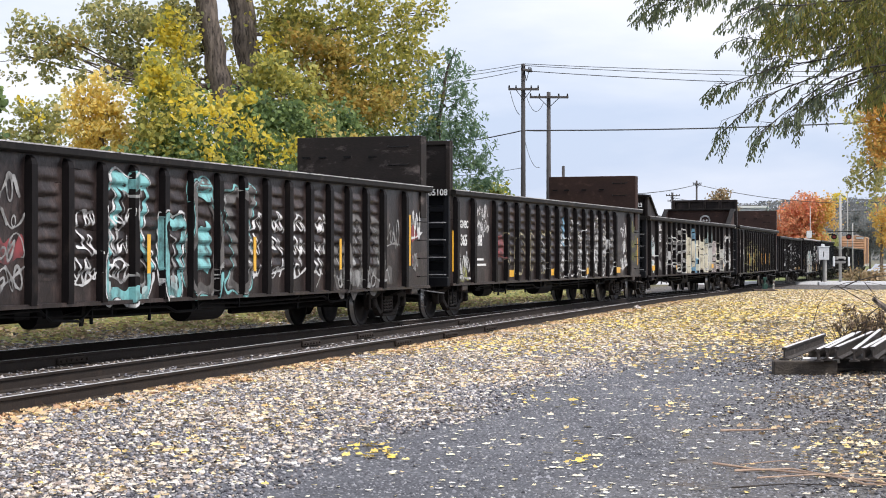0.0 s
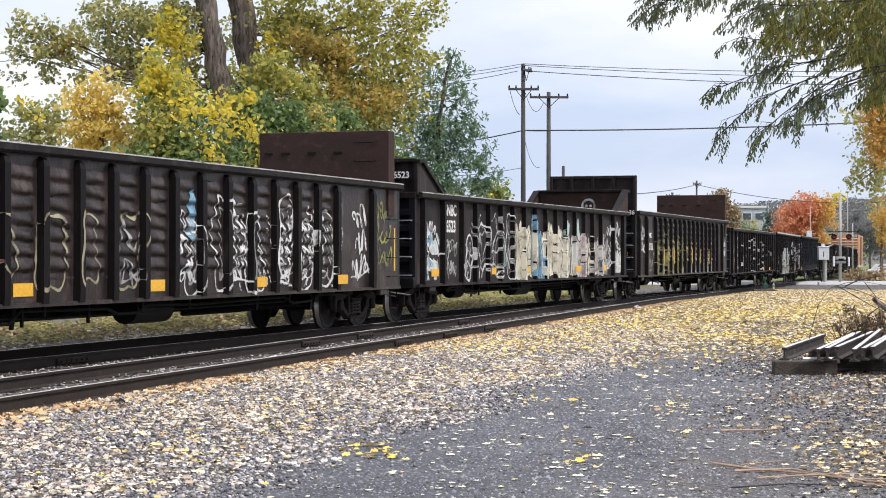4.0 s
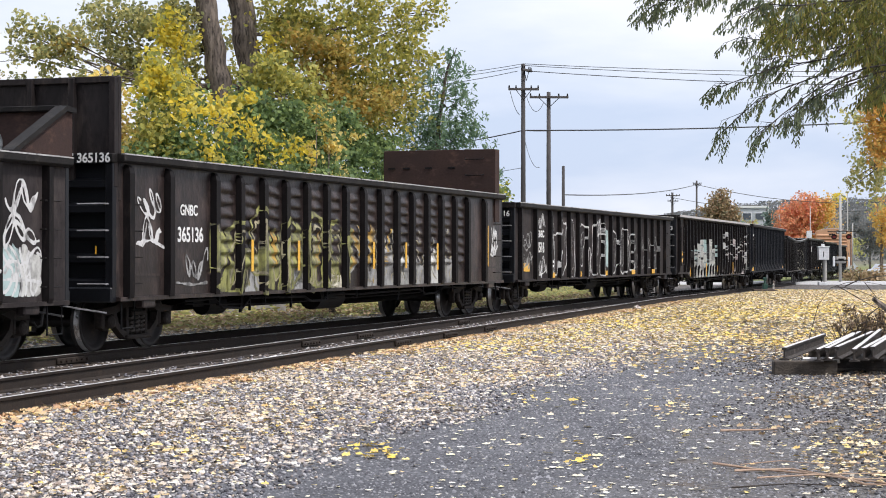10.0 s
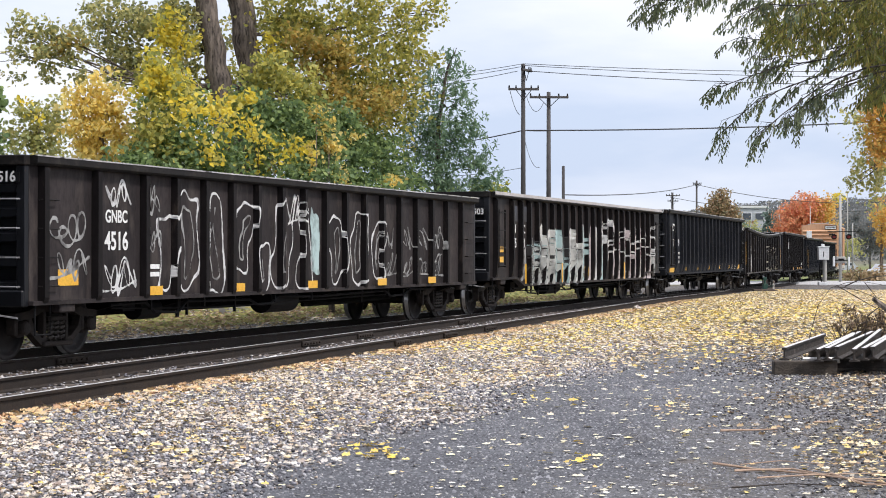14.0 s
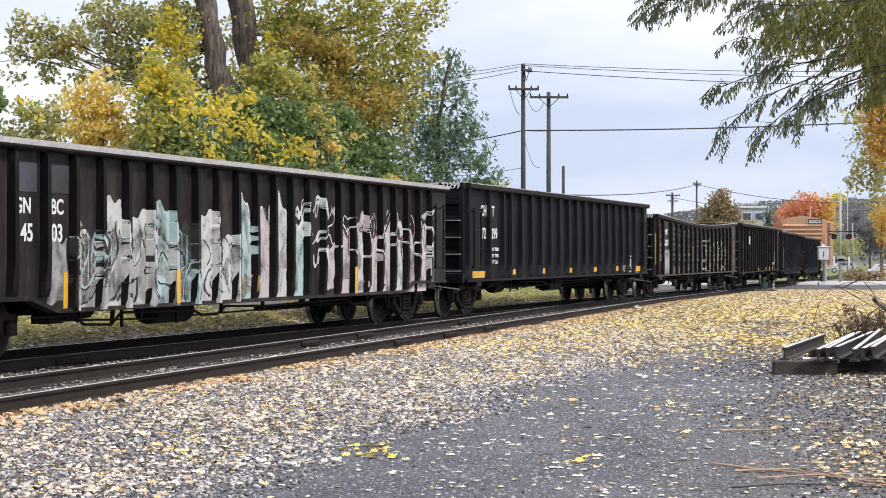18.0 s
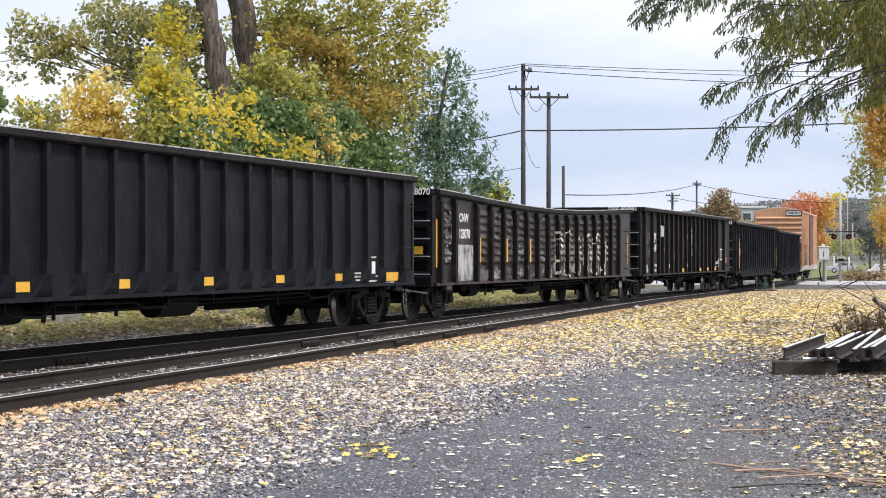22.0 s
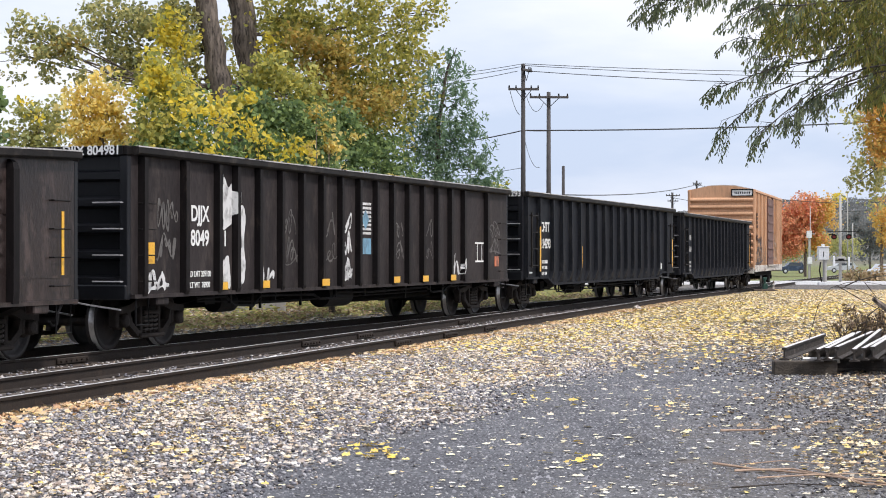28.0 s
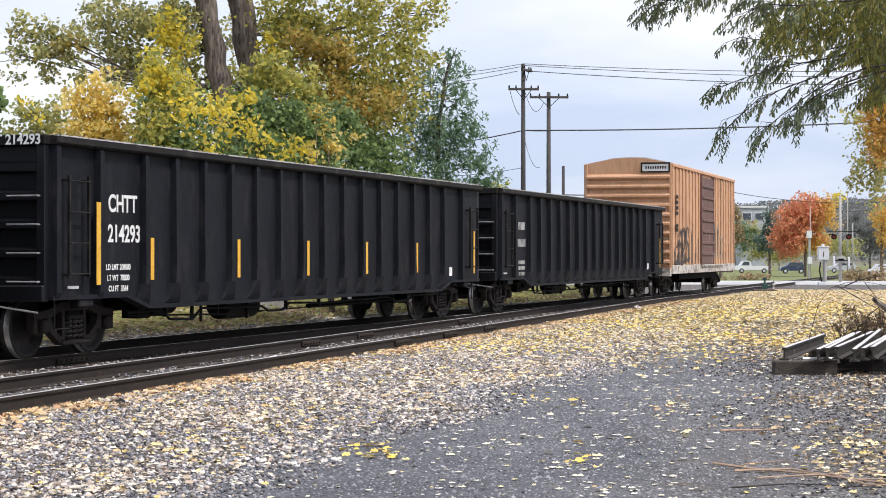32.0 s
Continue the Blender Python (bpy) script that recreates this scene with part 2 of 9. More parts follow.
M = {
    "fine_gravel": surface("fine_gravel", (0.17, 0.175, 0.19), (0.25, 0.255, 0.275), 0.95, scale=0.7, fine=55, bump=0.8, spots=(0.42, 0.42, 0.43), spot_scale=38.0, spot_at=(0.6, 0.72)),
    "stone": surface("stone", (0.30, 0.29, 0.28), (0.42, 0.41, 0.41), 0.9, scale=8, fine=80, bump=0.4),
    "rail_side": surface("rail_side", (0.02, 0.016, 0.0138), (0.038, 0.029, 0.0235), 0.75, 0.0, scale=3, fine=40, bump=0.3, spots=(0.05, 0.034, 0.025), spec=0.2),
    "rail_top": surface("rail_top", (0.62, 0.61, 0.6), (0.75, 0.74, 0.73), 0.4, 0.25, scale=2, fine=30, bump=0.05),
    "tie": surface("tie", (0.075, 0.062, 0.052), (0.14, 0.112, 0.093), 0.9, scale=3, fine=25, bump=0.6),
    "black": surface("black_paint", (0.0092, 0.0102, 0.0132), (0.018, 0.0195, 0.0242), 0.55, 0.0, scale=1.3, fine=18, bump=0.08, spots=(0.034, 0.033, 0.034), streak=2.5, spot_at=(0.52, 0.8), spec=0.07),
    "brown": surface("weathered_brown", (0.0115, 0.0082, 0.0078), (0.034, 0.0245, 0.0225), 0.36, 0.0, scale=1.4, fine=16, bump=0.3, spots=(0.1, 0.072, 0.064), streak=2, spot_at=(0.5, 0.76), spec=0.32),
    "faded": surface("faded_black", (0.0132, 0.0112, 0.0112), (0.037, 0.0305, 0.0295), 0.48, 0.0, scale=1.2, fine=16, bump=0.12, spots=(0.085, 0.067, 0.058), streak=3, spot_at=(0.5, 0.78), spec=0.1),
    "dusty": surface("dusty_black", (0.0175, 0.0152, 0.0156), (0.048, 0.0405, 0.0402), 0.55, 0.0, scale=1.1, fine=16, bump=0.12, spots=(0.09, 0.074, 0.066), streak=2.5, spot_at=(0.52, 0.8), spec=0.08),
    "oxide": surface("oxide_red", (0.03, 0.016, 0.013), (0.05, 0.026, 0.02), 0.75, 0.0, scale=1.1, fine=16, bump=0.15, spots=(0.085, 0.045, 0.033), streak=0.6, spec=0.3),
    "chord": surface("top_chord", (0.01, 0.009, 0.0088), (0.02, 0.018, 0.017), 0.55, 0.0, scale=1.2, fine=20, bump=0.1, spots=(0.055, 0.046, 0.04), spot_at=(0.52, 0.75), spec=0.12),
    # pale rim: partly wear, partly sky light painted on the top edge
    "rim": surface("skylit_worn_rim", (0.3, 0.29, 0.285), (0.55, 0.54, 0.53), 0.5, 0.0, scale=1.5, fine=20, bump=0.1, spots=(0.03, 0.027, 0.025), spot_at=(0.55, 0.62)),
    "rung": surface("rung_steel", (0.2, 0.2, 0.21), (0.36, 0.36, 0.37), 0.5, 0.0, scale=4, fine=20, bump=0.05, spots=(0.08, 0.07, 0.065)),
    "scuffed": surface("scuffed_brown", (0.014, 0.011, 0.0095), (0.027, 0.02, 0.017), 0.65, 0.0, scale=1.2, fine=14, bump=0.2, spots=(0.14, 0.115, 0.105), streak=0.4, spot_at=(0.56, 0.7), spot_scale=1.3, spec=0.25),
    "cast": surface("cast_steel", (0.014, 0.0115, 0.0105), (0.04, 0.032, 0.028), 0.75, 0.0, scale=5, fine=40, bump=0.25, spots=(0.05, 0.04, 0.033), spec=0.2),
    "spring": surface("spring_steel", (0.034, 0.029, 0.026), (0.07, 0.058, 0.05), 0.6, 0.0, scale=5, fine=40, bump=0.1, spec=0.4),
    # stakes: darker copy of the car paint, post shade put into its colour
    "stake": surface("stake_shade", (0.0062, 0.0052, 0.0056), (0.0125, 0.0102, 0.0102), 0.5, 0.0, scale=1.5, fine=16, bump=0.1, spots=(0.05, 0.038, 0.032), streak=3, spot_at=(0.58, 0.82), spec=0.1),
    "end": surface("end_paint", (0.005, 0.0055, 0.0075), (0.008, 0.009, 0.012), 0.45, scale=1.0, fine=18, bump=0.05, spec=0.3),
    "wheel": surface("wheel_steel", (0.012, 0.0105, 0.011), (0.024, 0.02, 0.019), 0.6, 0.0, scale=3, fine=30, bump=0.1, spots=(0.045, 0.032, 0.027), spec=0.3),
    "tread": surface("tread_steel", (0.35, 0.34, 0.33), (0.5, 0.49, 0.48), 0.3, 0.9, scale=3, fine=30, bump=0.05),
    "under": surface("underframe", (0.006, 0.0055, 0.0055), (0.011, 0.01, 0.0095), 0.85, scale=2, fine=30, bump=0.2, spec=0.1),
    # orange paled towards peach, distance haze put into the base colour
    "orange": surface("boxcar_orange", (0.56, 0.31, 0.175), (0.64, 0.37, 0.22), 0.6, scale=0.7, fine=12, bump=0.05, spots=(0.42, 0.19, 0.08), streak=5, spot_at=(0.58, 0.8)),
    # dark streaks: weathering, plus shading between the posts painted in
    "orange_side": surface("boxcar_side_weather_shade", (0.53, 0.3, 0.17), (0.6, 0.36, 0.21), 0.65, scale=0.8, fine=12, bump=0.08, spots=(0.24, 0.15, 0.095), streak=6, spot_at=(0.5, 0.7)),
    "door_brown": surface("boxcar_door", (0.10, 0.05, 0.04), (0.17, 0.085, 0.07), 0.7, scale=0.9, fine=14, bump=0.1, spots=(0.3, 0.22, 0.18), streak=3),
    "worn_white": surface("worn_white", (0.5, 0.47, 0.42), (0.6, 0.57, 0.52), 0.7, scale=2, fine=14, bump=0.1, spots=(0.12, 0.07, 0.05), spot_at=(0.5, 0.6)),
    "white": surface("white_lettering", (0.72, 0.72, 0.7), (0.82, 0.82, 0.8), 0.5, scale=3, fine=30, bump=0.0),
    "yellow": surface("reflective_yellow", (0.72, 0.38, 0.03), (0.8, 0.46, 0.05), 0.4, scale=3, fine=30, bump=0.0, spots=(0.4, 0.2, 0.03), spot_at=(0.6, 0.75)),
    "roof": surface("galvanised_roof", (0.45, 0.42, 0.4), (0.6, 0.57, 0.55), 0.5, 0.3, scale=1, fine=14, bump=0.05),
    "bark": surface("bark", (0.07, 0.055, 0.047), (0.28, 0.23, 0.195), 0.95, scale=6, fine=14, bump=1.0, streak=5, spots=(0.035, 0.028, 0.024), spot_at=(0.5, 0.62)),
    "twig": surface("twig", (0.035, 0.028, 0.024), (0.06, 0.05, 0.042), 0.9, scale=8, fine=50, bump=0.4),
    "dry_stick": surface("dry_stick", (0.38, 0.25, 0.17), (0.52, 0.38, 0.28), 0.85, scale=4, fine=40, bump=0.3),
    "pole": surface("pole_wood", (0.04, 0.037, 0.037), (0.095, 0.088, 0.086), 0.9, scale=3, fine=30, bump=0.5, streak=8),
    "pale_pole": surface("pale_pole", (0.34, 0.33, 0.31), (0.46, 0.45, 0.42), 0.8, scale=3, fine=30, bump=0.3, streak=6),
    "wire": surface("wire", (0.03, 0.03, 0.032), (0.05, 0.05, 0.052), 0.7, scale=3, fine=20, bump=0.0),
    "concrete": surface("concrete", (0.26, 0.25, 0.235), (0.38, 0.365, 0.345), 0.9, scale=2, fine=40, bump=0.3, spots=(0.17, 0.155, 0.13)),
    "road": surface("road", (0.42, 0.42, 0.42), (0.52, 0.52, 0.53), 0.7, scale=0.6, fine=12, bump=0.1),
    "grass_ground": surface("grass_ground", (0.10, 0.12, 0.04), (0.17, 0.17, 0.07), 0.95, scale=0.5, fine=12, bump=0.5, spots=(0.25, 0.19, 0.09)),
    "case_white": surface("case_white", (0.66, 0.67, 0.68), (0.76, 0.77, 0.78), 0.5, scale=2, fine=14, bump=0.03),
    "red": surface("signal_red", (0.22, 0.02, 0.02), (0.3, 0.03, 0.025), 0.4, scale=3, fine=14, bump=0.0),
    "dark": surface("dark_metal", (0.006, 0.006, 0.0065), (0.01, 0.01, 0.011), 0.6, scale=3, fine=14, bump=0.05, spec=0.15),
    "green": surface("switch_green", (0.012, 0.05, 0.037), (0.02, 0.075, 0.055), 0.5, scale=3, fine=14, bump=0.05),
    "timber": surface("timber", (0.04, 0.033, 0.027), (0.095, 0.077, 0.06), 0.95, scale=3, fine=24, bump=0.6, streak=0.5),
    "old_rail": surface("old_rail", (0.022, 0.018, 0.0155), (0.052, 0.041, 0.035), 0.7, 0.1, scale=4, fine=40, bump=0.3, spots=(0.2, 0.17, 0.15)),
    "old_rail_top": surface("old_rail_top", (0.6, 0.58, 0.57), (0.75, 0.73, 0.72), 0.45, 0.1, scale=3, fine=40, bump=0.1),
    "brick_far": surface("far_wall", (0.36, 0.38, 0.42), (0.44, 0.46, 0.5), 0.8, scale=0.4, fine=3, bump=0.0),
    "glass": surface("window_glass", (0.05, 0.06, 0.075), (0.09, 0.1, 0.12), 0.15, scale=1, fine=8, bump=0.0),
    "tyre": surface("tyre", (0.02, 0.02, 0.02), (0.03, 0.03, 0.03), 0.8, scale=5, fine=30, bump=0.0),
    "car_white": surface("car_white", (0.72, 0.73, 0.75), (0.78, 0.79, 0.8), 0.3, scale=1, fine=5, bump=0.0),
    "car_blue": surface("car_blue", (0.03, 0.05, 0.09), (0.05, 0.07, 0.12), 0.25, scale=1, fine=5, bump=0.0),
    "car_silver": surface("car_silver", (0.5, 0.52, 0.55), (0.6, 0.62, 0.65), 0.3, 0.3, scale=1, fine=5, bump=0.0),
    "ochre_wall": surface("ochre_wall", (0.5, 0.32, 0.2), (0.58, 0.38, 0.25), 0.8, scale=0.5, fine=4, bump=0.0),
}

# ---------------------------------------------------------------- mesh helpers


class Solid:
    """Collects faces for one mesh."""

    def __init__(self):
        self.v, self.f = [], []

    def add(self, verts, faces):
        k = len(self.v)
        self.v.extend(tuple(p) for p in verts)
        self.f.extend(tuple(i + k for i in q) for q in faces)
        return self

    def box(self, x0, x1, y0, y1, z0, z1, bev=0.0):
        if not bev:
            vs = [(x, y, z) for z in (z0, z1) for y in (y0, y1) for x in (x0, x1)]
            return self.add(vs, [(0, 2, 3, 1), (4, 5, 7, 6), (0, 1, 5, 4), (2, 6, 7, 3), (0, 4, 6, 2), (1, 3, 7, 5)])
        b = min(bev, (x1 - x0) / 2.1, (y1 - y0) / 2.1, (z1 - z0) / 2.1)
        out = []
        for z, i in ((z0, b), (z0 + b, 0), (z1 - b, 0), (z1, b)):
            out += [(x0 + i + (b if not i else 0), y0 + i, z), (x1 - i - (b if not i else 0), y0 + i, z), (x1 - i, y0 + i + (b if not i else 0), z), (x1 - i, y1 - i - (b if not i else 0), z),
                    (x1 - i - (b if not i else 0), y1 - i, z), (x0 + i + (b if not i else 0), y1 - i, z), (x0 + i, y1 - i - (b if not i else 0), z), (x0 + i, y0 + i + (b if not i else 0), z)]
        fs = [tuple(range(7, -1, -1)), tuple(range(24, 32))]
        for r in range(3):
            for i in range(8):
                j = (i + 1) % 8
                fs.append((r * 8 + i, r * 8 + j, r * 8 + 8 + j, r * 8 + 8 + i))
        return self.add(out, fs)

    def extrude(self, outline, a, b, axis="y"):
        """A prism over a closed outline: outline in (x, z) for axis y, in (y, z) for x, in (x, y) for z."""
        n = len(outline)
        put = {"y": lambda p, d: (p[0], d, p[1]), "x": lambda p, d: (d, p[0], p[1]), "z": lambda p, d: (p[0], p[1], d)}[axis]
        vs = [put(p, a) for p in outline] + [put(p, b) for p in outline]
        fs = [tuple(range(n - 1, -1, -1)), tuple(range(n, 2 * n))] + [(i, (i + 1) % n, n + (i + 1) % n, n + i) for i in range(n)]
        return self.add(vs, fs)

    def tube(self, pts, r, sides=6, r2=None):
        """A round bar along a line of points; r2: the radius at its far end."""
        pts = [Vector(p) for p in pts]
        rings = []
        for i, p in enumerate(pts):
            d = (pts[min(i + 1, len(pts) - 1)] - pts[max(i - 1, 0)]).normalized()
            u = d.cross(Vector((0, 0, 1)) if abs(d.z) < 0.9 else Vector((1, 0, 0))).normalized()
            w = d.cross(u)
            rad = r if r2 is None else r + (r2 - r) * i / (len(pts) - 1)
            rings.append([p + rad * (math.cos(2 * math.pi * k / sides) * u + math.sin(2 * math.pi * k / sides) * w) for k in range(sides)])
        vs = [q for g in rings for q in g]
        fs = []
        for i in range(len(rings) - 1):
            for k in range(sides):
                a, b = i * sides + k, i * sides + (k + 1) % sides
                fs.append((a, b, b + sides, a + sides))
        fs.append(tuple(range(sides - 1, -1, -1)))
        fs.append(tuple(range(len(vs) - sides, len(vs))))
        return self.add(vs, fs)

    def lathe(self, prof, sides=24, centre=(0, 0, 0)):
        """A turned body round the y axis: profile of (radius, y)."""
        vs = [(centre[0] + r * math.cos(2 * math.pi * k / sides), centre[1] + y, centre[2] + r * math.sin(2 * math.pi * k / sides)) for r, y in prof for k in range(sides)]
        fs = []
        for i in range(len(prof) - 1):
            for k in range(sides):
                a, b = i * sides + k, i * sides + (k + 1) % sides
                fs.append((a, b, b + sides, a + sides))
        fs.append(tuple(range(sides)))
        fs.append(tuple(range(len(vs) - 1, len(vs) - sides - 1, -1)))
        return self.add(vs, fs)

    def mesh(self, name, material, smooth=False):
        me = bpy.data.meshes.new(name)
        me.from_pydata(self.v, [], self.f)
        for m in material if isinstance(material, (list, tuple)) else [material]:
            me.materials.append(m)
        me.update()
        if smooth:
            me.polygons.foreach_set("use_smooth", [True] * len(me.polygons))
        return me


def part(name, shape, material, parent, label="", at=None, smooth=False):
    """Links a Solid (or a ready mesh) as one mesh object under a thing or a part."""
    me = shape if isinstance(shape, bpy.types.Mesh) else shape.mesh(name, material, smooth)
    ob = new(name, me)
    ob.parent = parent
    if at is not None:
        ob.matrix_basis = at
    if label:
        tagged(ob, label)
    return ob


def thing(name, label, category, at=None, group="", kind=""):
    ob = tagged(new(name), label, category, group, kind)
    if at is not None:
        ob.matrix_basis = at
    return ob


def solid_thing(name, shape, material, label, category, group="", kind="", at=None, smooth=False):
    ob = tagged(new(name, shape if isinstance(shape, bpy.types.Mesh) else shape.mesh(name, material, smooth)), label, category, group, kind)
    if at is not None:
        ob.matrix_basis = at
    return ob


# ---------------------------------------------------------------- the line of the main track

BENDS = [(-60, 0.65), (0, 0.65), (30, 0.90), (60, -1.51), (90, -1.55), (120, 0.50), (160, -0.28), (200, 0.0), (260, 0.35), (460, 0.35)]
S0, STEP = -60.0, 0.5
GRID = np.arange(S0, 420, STEP)
_curv = np.interp(GRID, [b[0] for b in BENDS], [b[1] * 0.001 for b in BENDS])
_head = np.concatenate([[0], np.cumsum((_curv[1:] + _curv[:-1]) / 2 * STEP)])
_zero = int((0 - S0) / STEP)
HEAD = _head - _head[_zero] + 0.3079
_dx, _dy = np.sin(HEAD), np.cos(HEAD)
LINE_X = np.concatenate([[0], np.cumsum((_dx[1:] + _dx[:-1]) / 2 * STEP)])
LINE_Y = np.concatenate([[0], np.cumsum((_dy[1:] + _dy[:-1]) / 2 * STEP)])
LINE_X += -LINE_X[_zero] - 14.453 * math.cos(0.3079)
LINE_Y += -LINE_Y[_zero] + 14.453 * math.sin(0.3079)


def grade(y):
    """Height of the rails at a distance y from the camera's line."""
    return -0.0063 * (np.clip(y, 62, 210) - 62)


def on_line(s, e=0.0, z=0.0):
    """A point of the main track: s along it, e towards the siding, z over the rail heads."""
    h = np.interp(s, GRID, HEAD)
    x = np.interp(s, GRID, LINE_X) + e * np.cos(h)
    y = np.interp(s, GRID, LINE_Y) - e * np.sin(h)
    return x, y, z + grade(np.interp(s, GRID, LINE_Y))


GROUND = -0.19
SID_H = radians(15.75)
SID_A = (-4.61, 18.7)      # a point on the siding's near rail


def siding(u, e=0.0):
    """A point of the siding: u along it from the abreast point, e towards the drive from the near rail."""
    return SID_A[0] + u * math.sin(SID_H) + e * math.cos(SID_H), SID_A[1] + u * math.cos(SID_H) - e * math.sin(SID_H)
# ---------------------------------------------------------------- ground and track

rng = np.random.default_rng(7)


def ground_z(x, y):
    """The lie of the land: level by the siding, falling with the line, a low bank behind the main track."""
    z = GROUND + grade(y)
    lx = np.interp(y, LINE_Y, LINE_X)
    behind = np.clip(lx - x - 2.6, 0, None)
    bank = np.clip(behind * 0.12, 0, 0.35) * np.clip((70 - y) / 30, 0, 1)
    yy = np.asarray(y, float)
    t = np.clip((np.asarray(x, float) - 20) / 110, 0, 1)
    rise = np.clip((yy - 400) / 300, 0, 1)
    far = rise * rise * (3 - 2 * rise) * (5 + 13.5 * t * t * (3 - 2 * t) + 4.5 * np.clip((np.asarray(x, float) - 110) / 120, 0, 1))
    return z + bank + far


def ground_sheet():
    xs = np.concatenate([[-1500, -700, -300, -120], np.arange(-60, 90, 1.5), [100, 115, 130, 150, 180, 220, 260, 300, 700, 1500]])
    ys = np.concatenate([[-600, -200, -60], np.arange(-20, 70, 1.5), np.arange(72, 220, 4), [230, 260, 300, 350, 400, 430, 460, 500, 540, 580, 620, 660, 700, 780, 920, 1200, 2000]])
    gx, gy = np.meshgrid(xs, ys)
    gz = ground_z(gx, gy)
    n, m = len(ys), len(xs)
    verts = np.stack([gx.ravel(), gy.ravel(), gz.ravel()], 1).tolist()
    idx = np.arange(n * m).reshape(n, m)
    faces = np.stack([idx[:-1, :-1], idx[:-1, 1:], idx[1:, 1:], idx[1:, :-1]], -1).reshape(-1, 4).tolist()
    me = bpy.data.meshes.new("ground")
    me.from_pydata(verts, [], faces)
    me.update()
    me.polygons.foreach_set("use_smooth", [True] * len(faces))
    return me


def ground_material():
    """Fine grey gravel on the drive, mixed brown and grey earth beside it, grass behind the main track and far off."""
    m = bpy.data.materials.new("ground")
    m.use_nodes = True
    n, l = m.node_tree.nodes, m.node_tree.links
    bs = n["Principled BSDF"]
    co = n.new("ShaderNodeTexCoord")

    def noi(s, d=5, r=0.6):
        q = n.new("ShaderNodeTexNoise")
        q.inputs["Scale"].default_value, q.inputs["Detail"].default_value, q.inputs["Roughness"].default_value = s, d, r
        l.new(co.outputs["Object"], q.inputs["Vector"])
        return q.outputs["Fac"]

    def math_node(op, a, b=None, c=None):
        q = n.new("ShaderNodeMath")
        q.operation = op
        for i, v in enumerate((a, b, c)):
            if v is None:
                continue
            if isinstance(v, (int, float)):
                q.inputs[i].default_value = v
            else:
                l.new(v, q.inputs[i])
        return q.outputs[0]

    def rng_node(v, a, b):
        q = n.new("ShaderNodeMapRange")
        q.inputs["From Min"].default_value, q.inputs["From Max"].default_value = a, b
        l.new(v, q.inputs["Value"])
        return q.outputs["Result"]

    def mix(f, a, b):
        q = n.new("ShaderNodeMix")
        q.data_type = "RGBA"
        l.new(f, q.inputs["Factor"]) if not isinstance(f, float) else None
        for s, v in (("A", a), ("B", b)):
            if isinstance(v, tuple):
                q.inputs[s].default_value = (*v, 1)
            else:
                l.new(v, q.inputs[s])
        return q.outputs["Result"]

    sep = n.new("ShaderNodeSeparateXYZ")
    l.new(co.outputs["Object"], sep.inputs[0])
    x, y = sep.outputs["X"], sep.outputs["Y"]
    wob = math_node("MULTIPLY", math_node("SUBTRACT", noi(0.5, 6, 0.65), 0.5), 5.0)
    # across: metres to the near side of the siding's near rail
    across = math_node("SUBTRACT", math_node("MULTIPLY", math_node("SUBTRACT", x, SID_A[0]), math.cos(SID_H)), math_node("MULTIPLY", math_node("SUBTRACT", y, SID_A[1]), math.sin(SID_H)))
    across_w = math_node("ADD", across, wob)
    along = math_node("ADD", math_node("MULTIPLY", math_node("SUBTRACT", x, SID_A[0]), math.sin(SID_H)), math_node("MULTIPLY", math_node("SUBTRACT", y, SID_A[1]), math.cos(SID_H)))
    left_edge = rng_node(across_w, 3.2, 4.4)
    right_edge = rng_node(across_w, 8.4, 6.6)
    far_edge = rng_node(math_node("ADD", along, wob), 17.0, 9.0)
    drive = math_node("MULTIPLY", math_node("MULTIPLY", left_edge, right_edge), far_edge)
    grit = noi(60, 4, 0.7)
    peb = n.new("ShaderNodeTexVoronoi")
    peb.inputs["Scale"].default_value = 26.0
    l.new(co.outputs["Object"], peb.inputs["Vector"])
    fine = mix(rng_node(grit, 0.35, 0.7), (0.035, 0.036, 0.042), (0.15, 0.153, 0.17))
    fine = mix(rng_node(noi(0.9, 4), 0.35, 0.75), fine, mix(rng_node(grit, 0.35, 0.7), (0.07, 0.072, 0.08), (0.24, 0.245, 0.265)))
    # base kept dark: shade in the gaps between loose stones, put into colour
    coarse = mix(rng_node(peb.outputs["Color"], 0.1, 0.9), (0.045, 0.043, 0.042), (0.2, 0.19, 0.18))
    coarse = mix(rng_node(noi(3, 6, 0.7), 0.5, 0.75), coarse, (0.13, 0.09, 0.055))
    col = mix(drive, coarse, fine)
    lawn = mix(rng_node(noi(0.35, 6, 0.7), 0.35, 0.65), (0.085, 0.1, 0.042), (0.13, 0.105, 0.06))
    lawn = mix(rng_node(y, 136, 150), lawn, mix(rng_node(noi(0.2, 5, 0.6), 0.4, 0.6), (0.17, 0.22, 0.08), (0.16, 0.16, 0.075)))
    lawn = mix(rng_node(noi(9, 5, 0.7), 0.5, 0.75), lawn, (0.24, 0.17, 0.09))
    grassy = math_node("MAXIMUM", rng_node(math_node("ADD", across, math_node("MULTIPLY", wob, 0.3)), -7.0, -9.0), rng_node(y, 125, 150))
    col = mix(grassy, col, lawn)
    wood = mix(rng_node(noi(0.02, 6, 0.7), 0.4, 0.6), (0.14, 0.145, 0.14), (0.19, 0.17, 0.15))
    col = mix(rng_node(y, 380, 460), col, wood)
    l.new(col, bs.inputs["Base Color"])
    bs.inputs["Roughness"].default_value = 0.95
    bs.inputs["Specular IOR Level"].default_value = 0.25
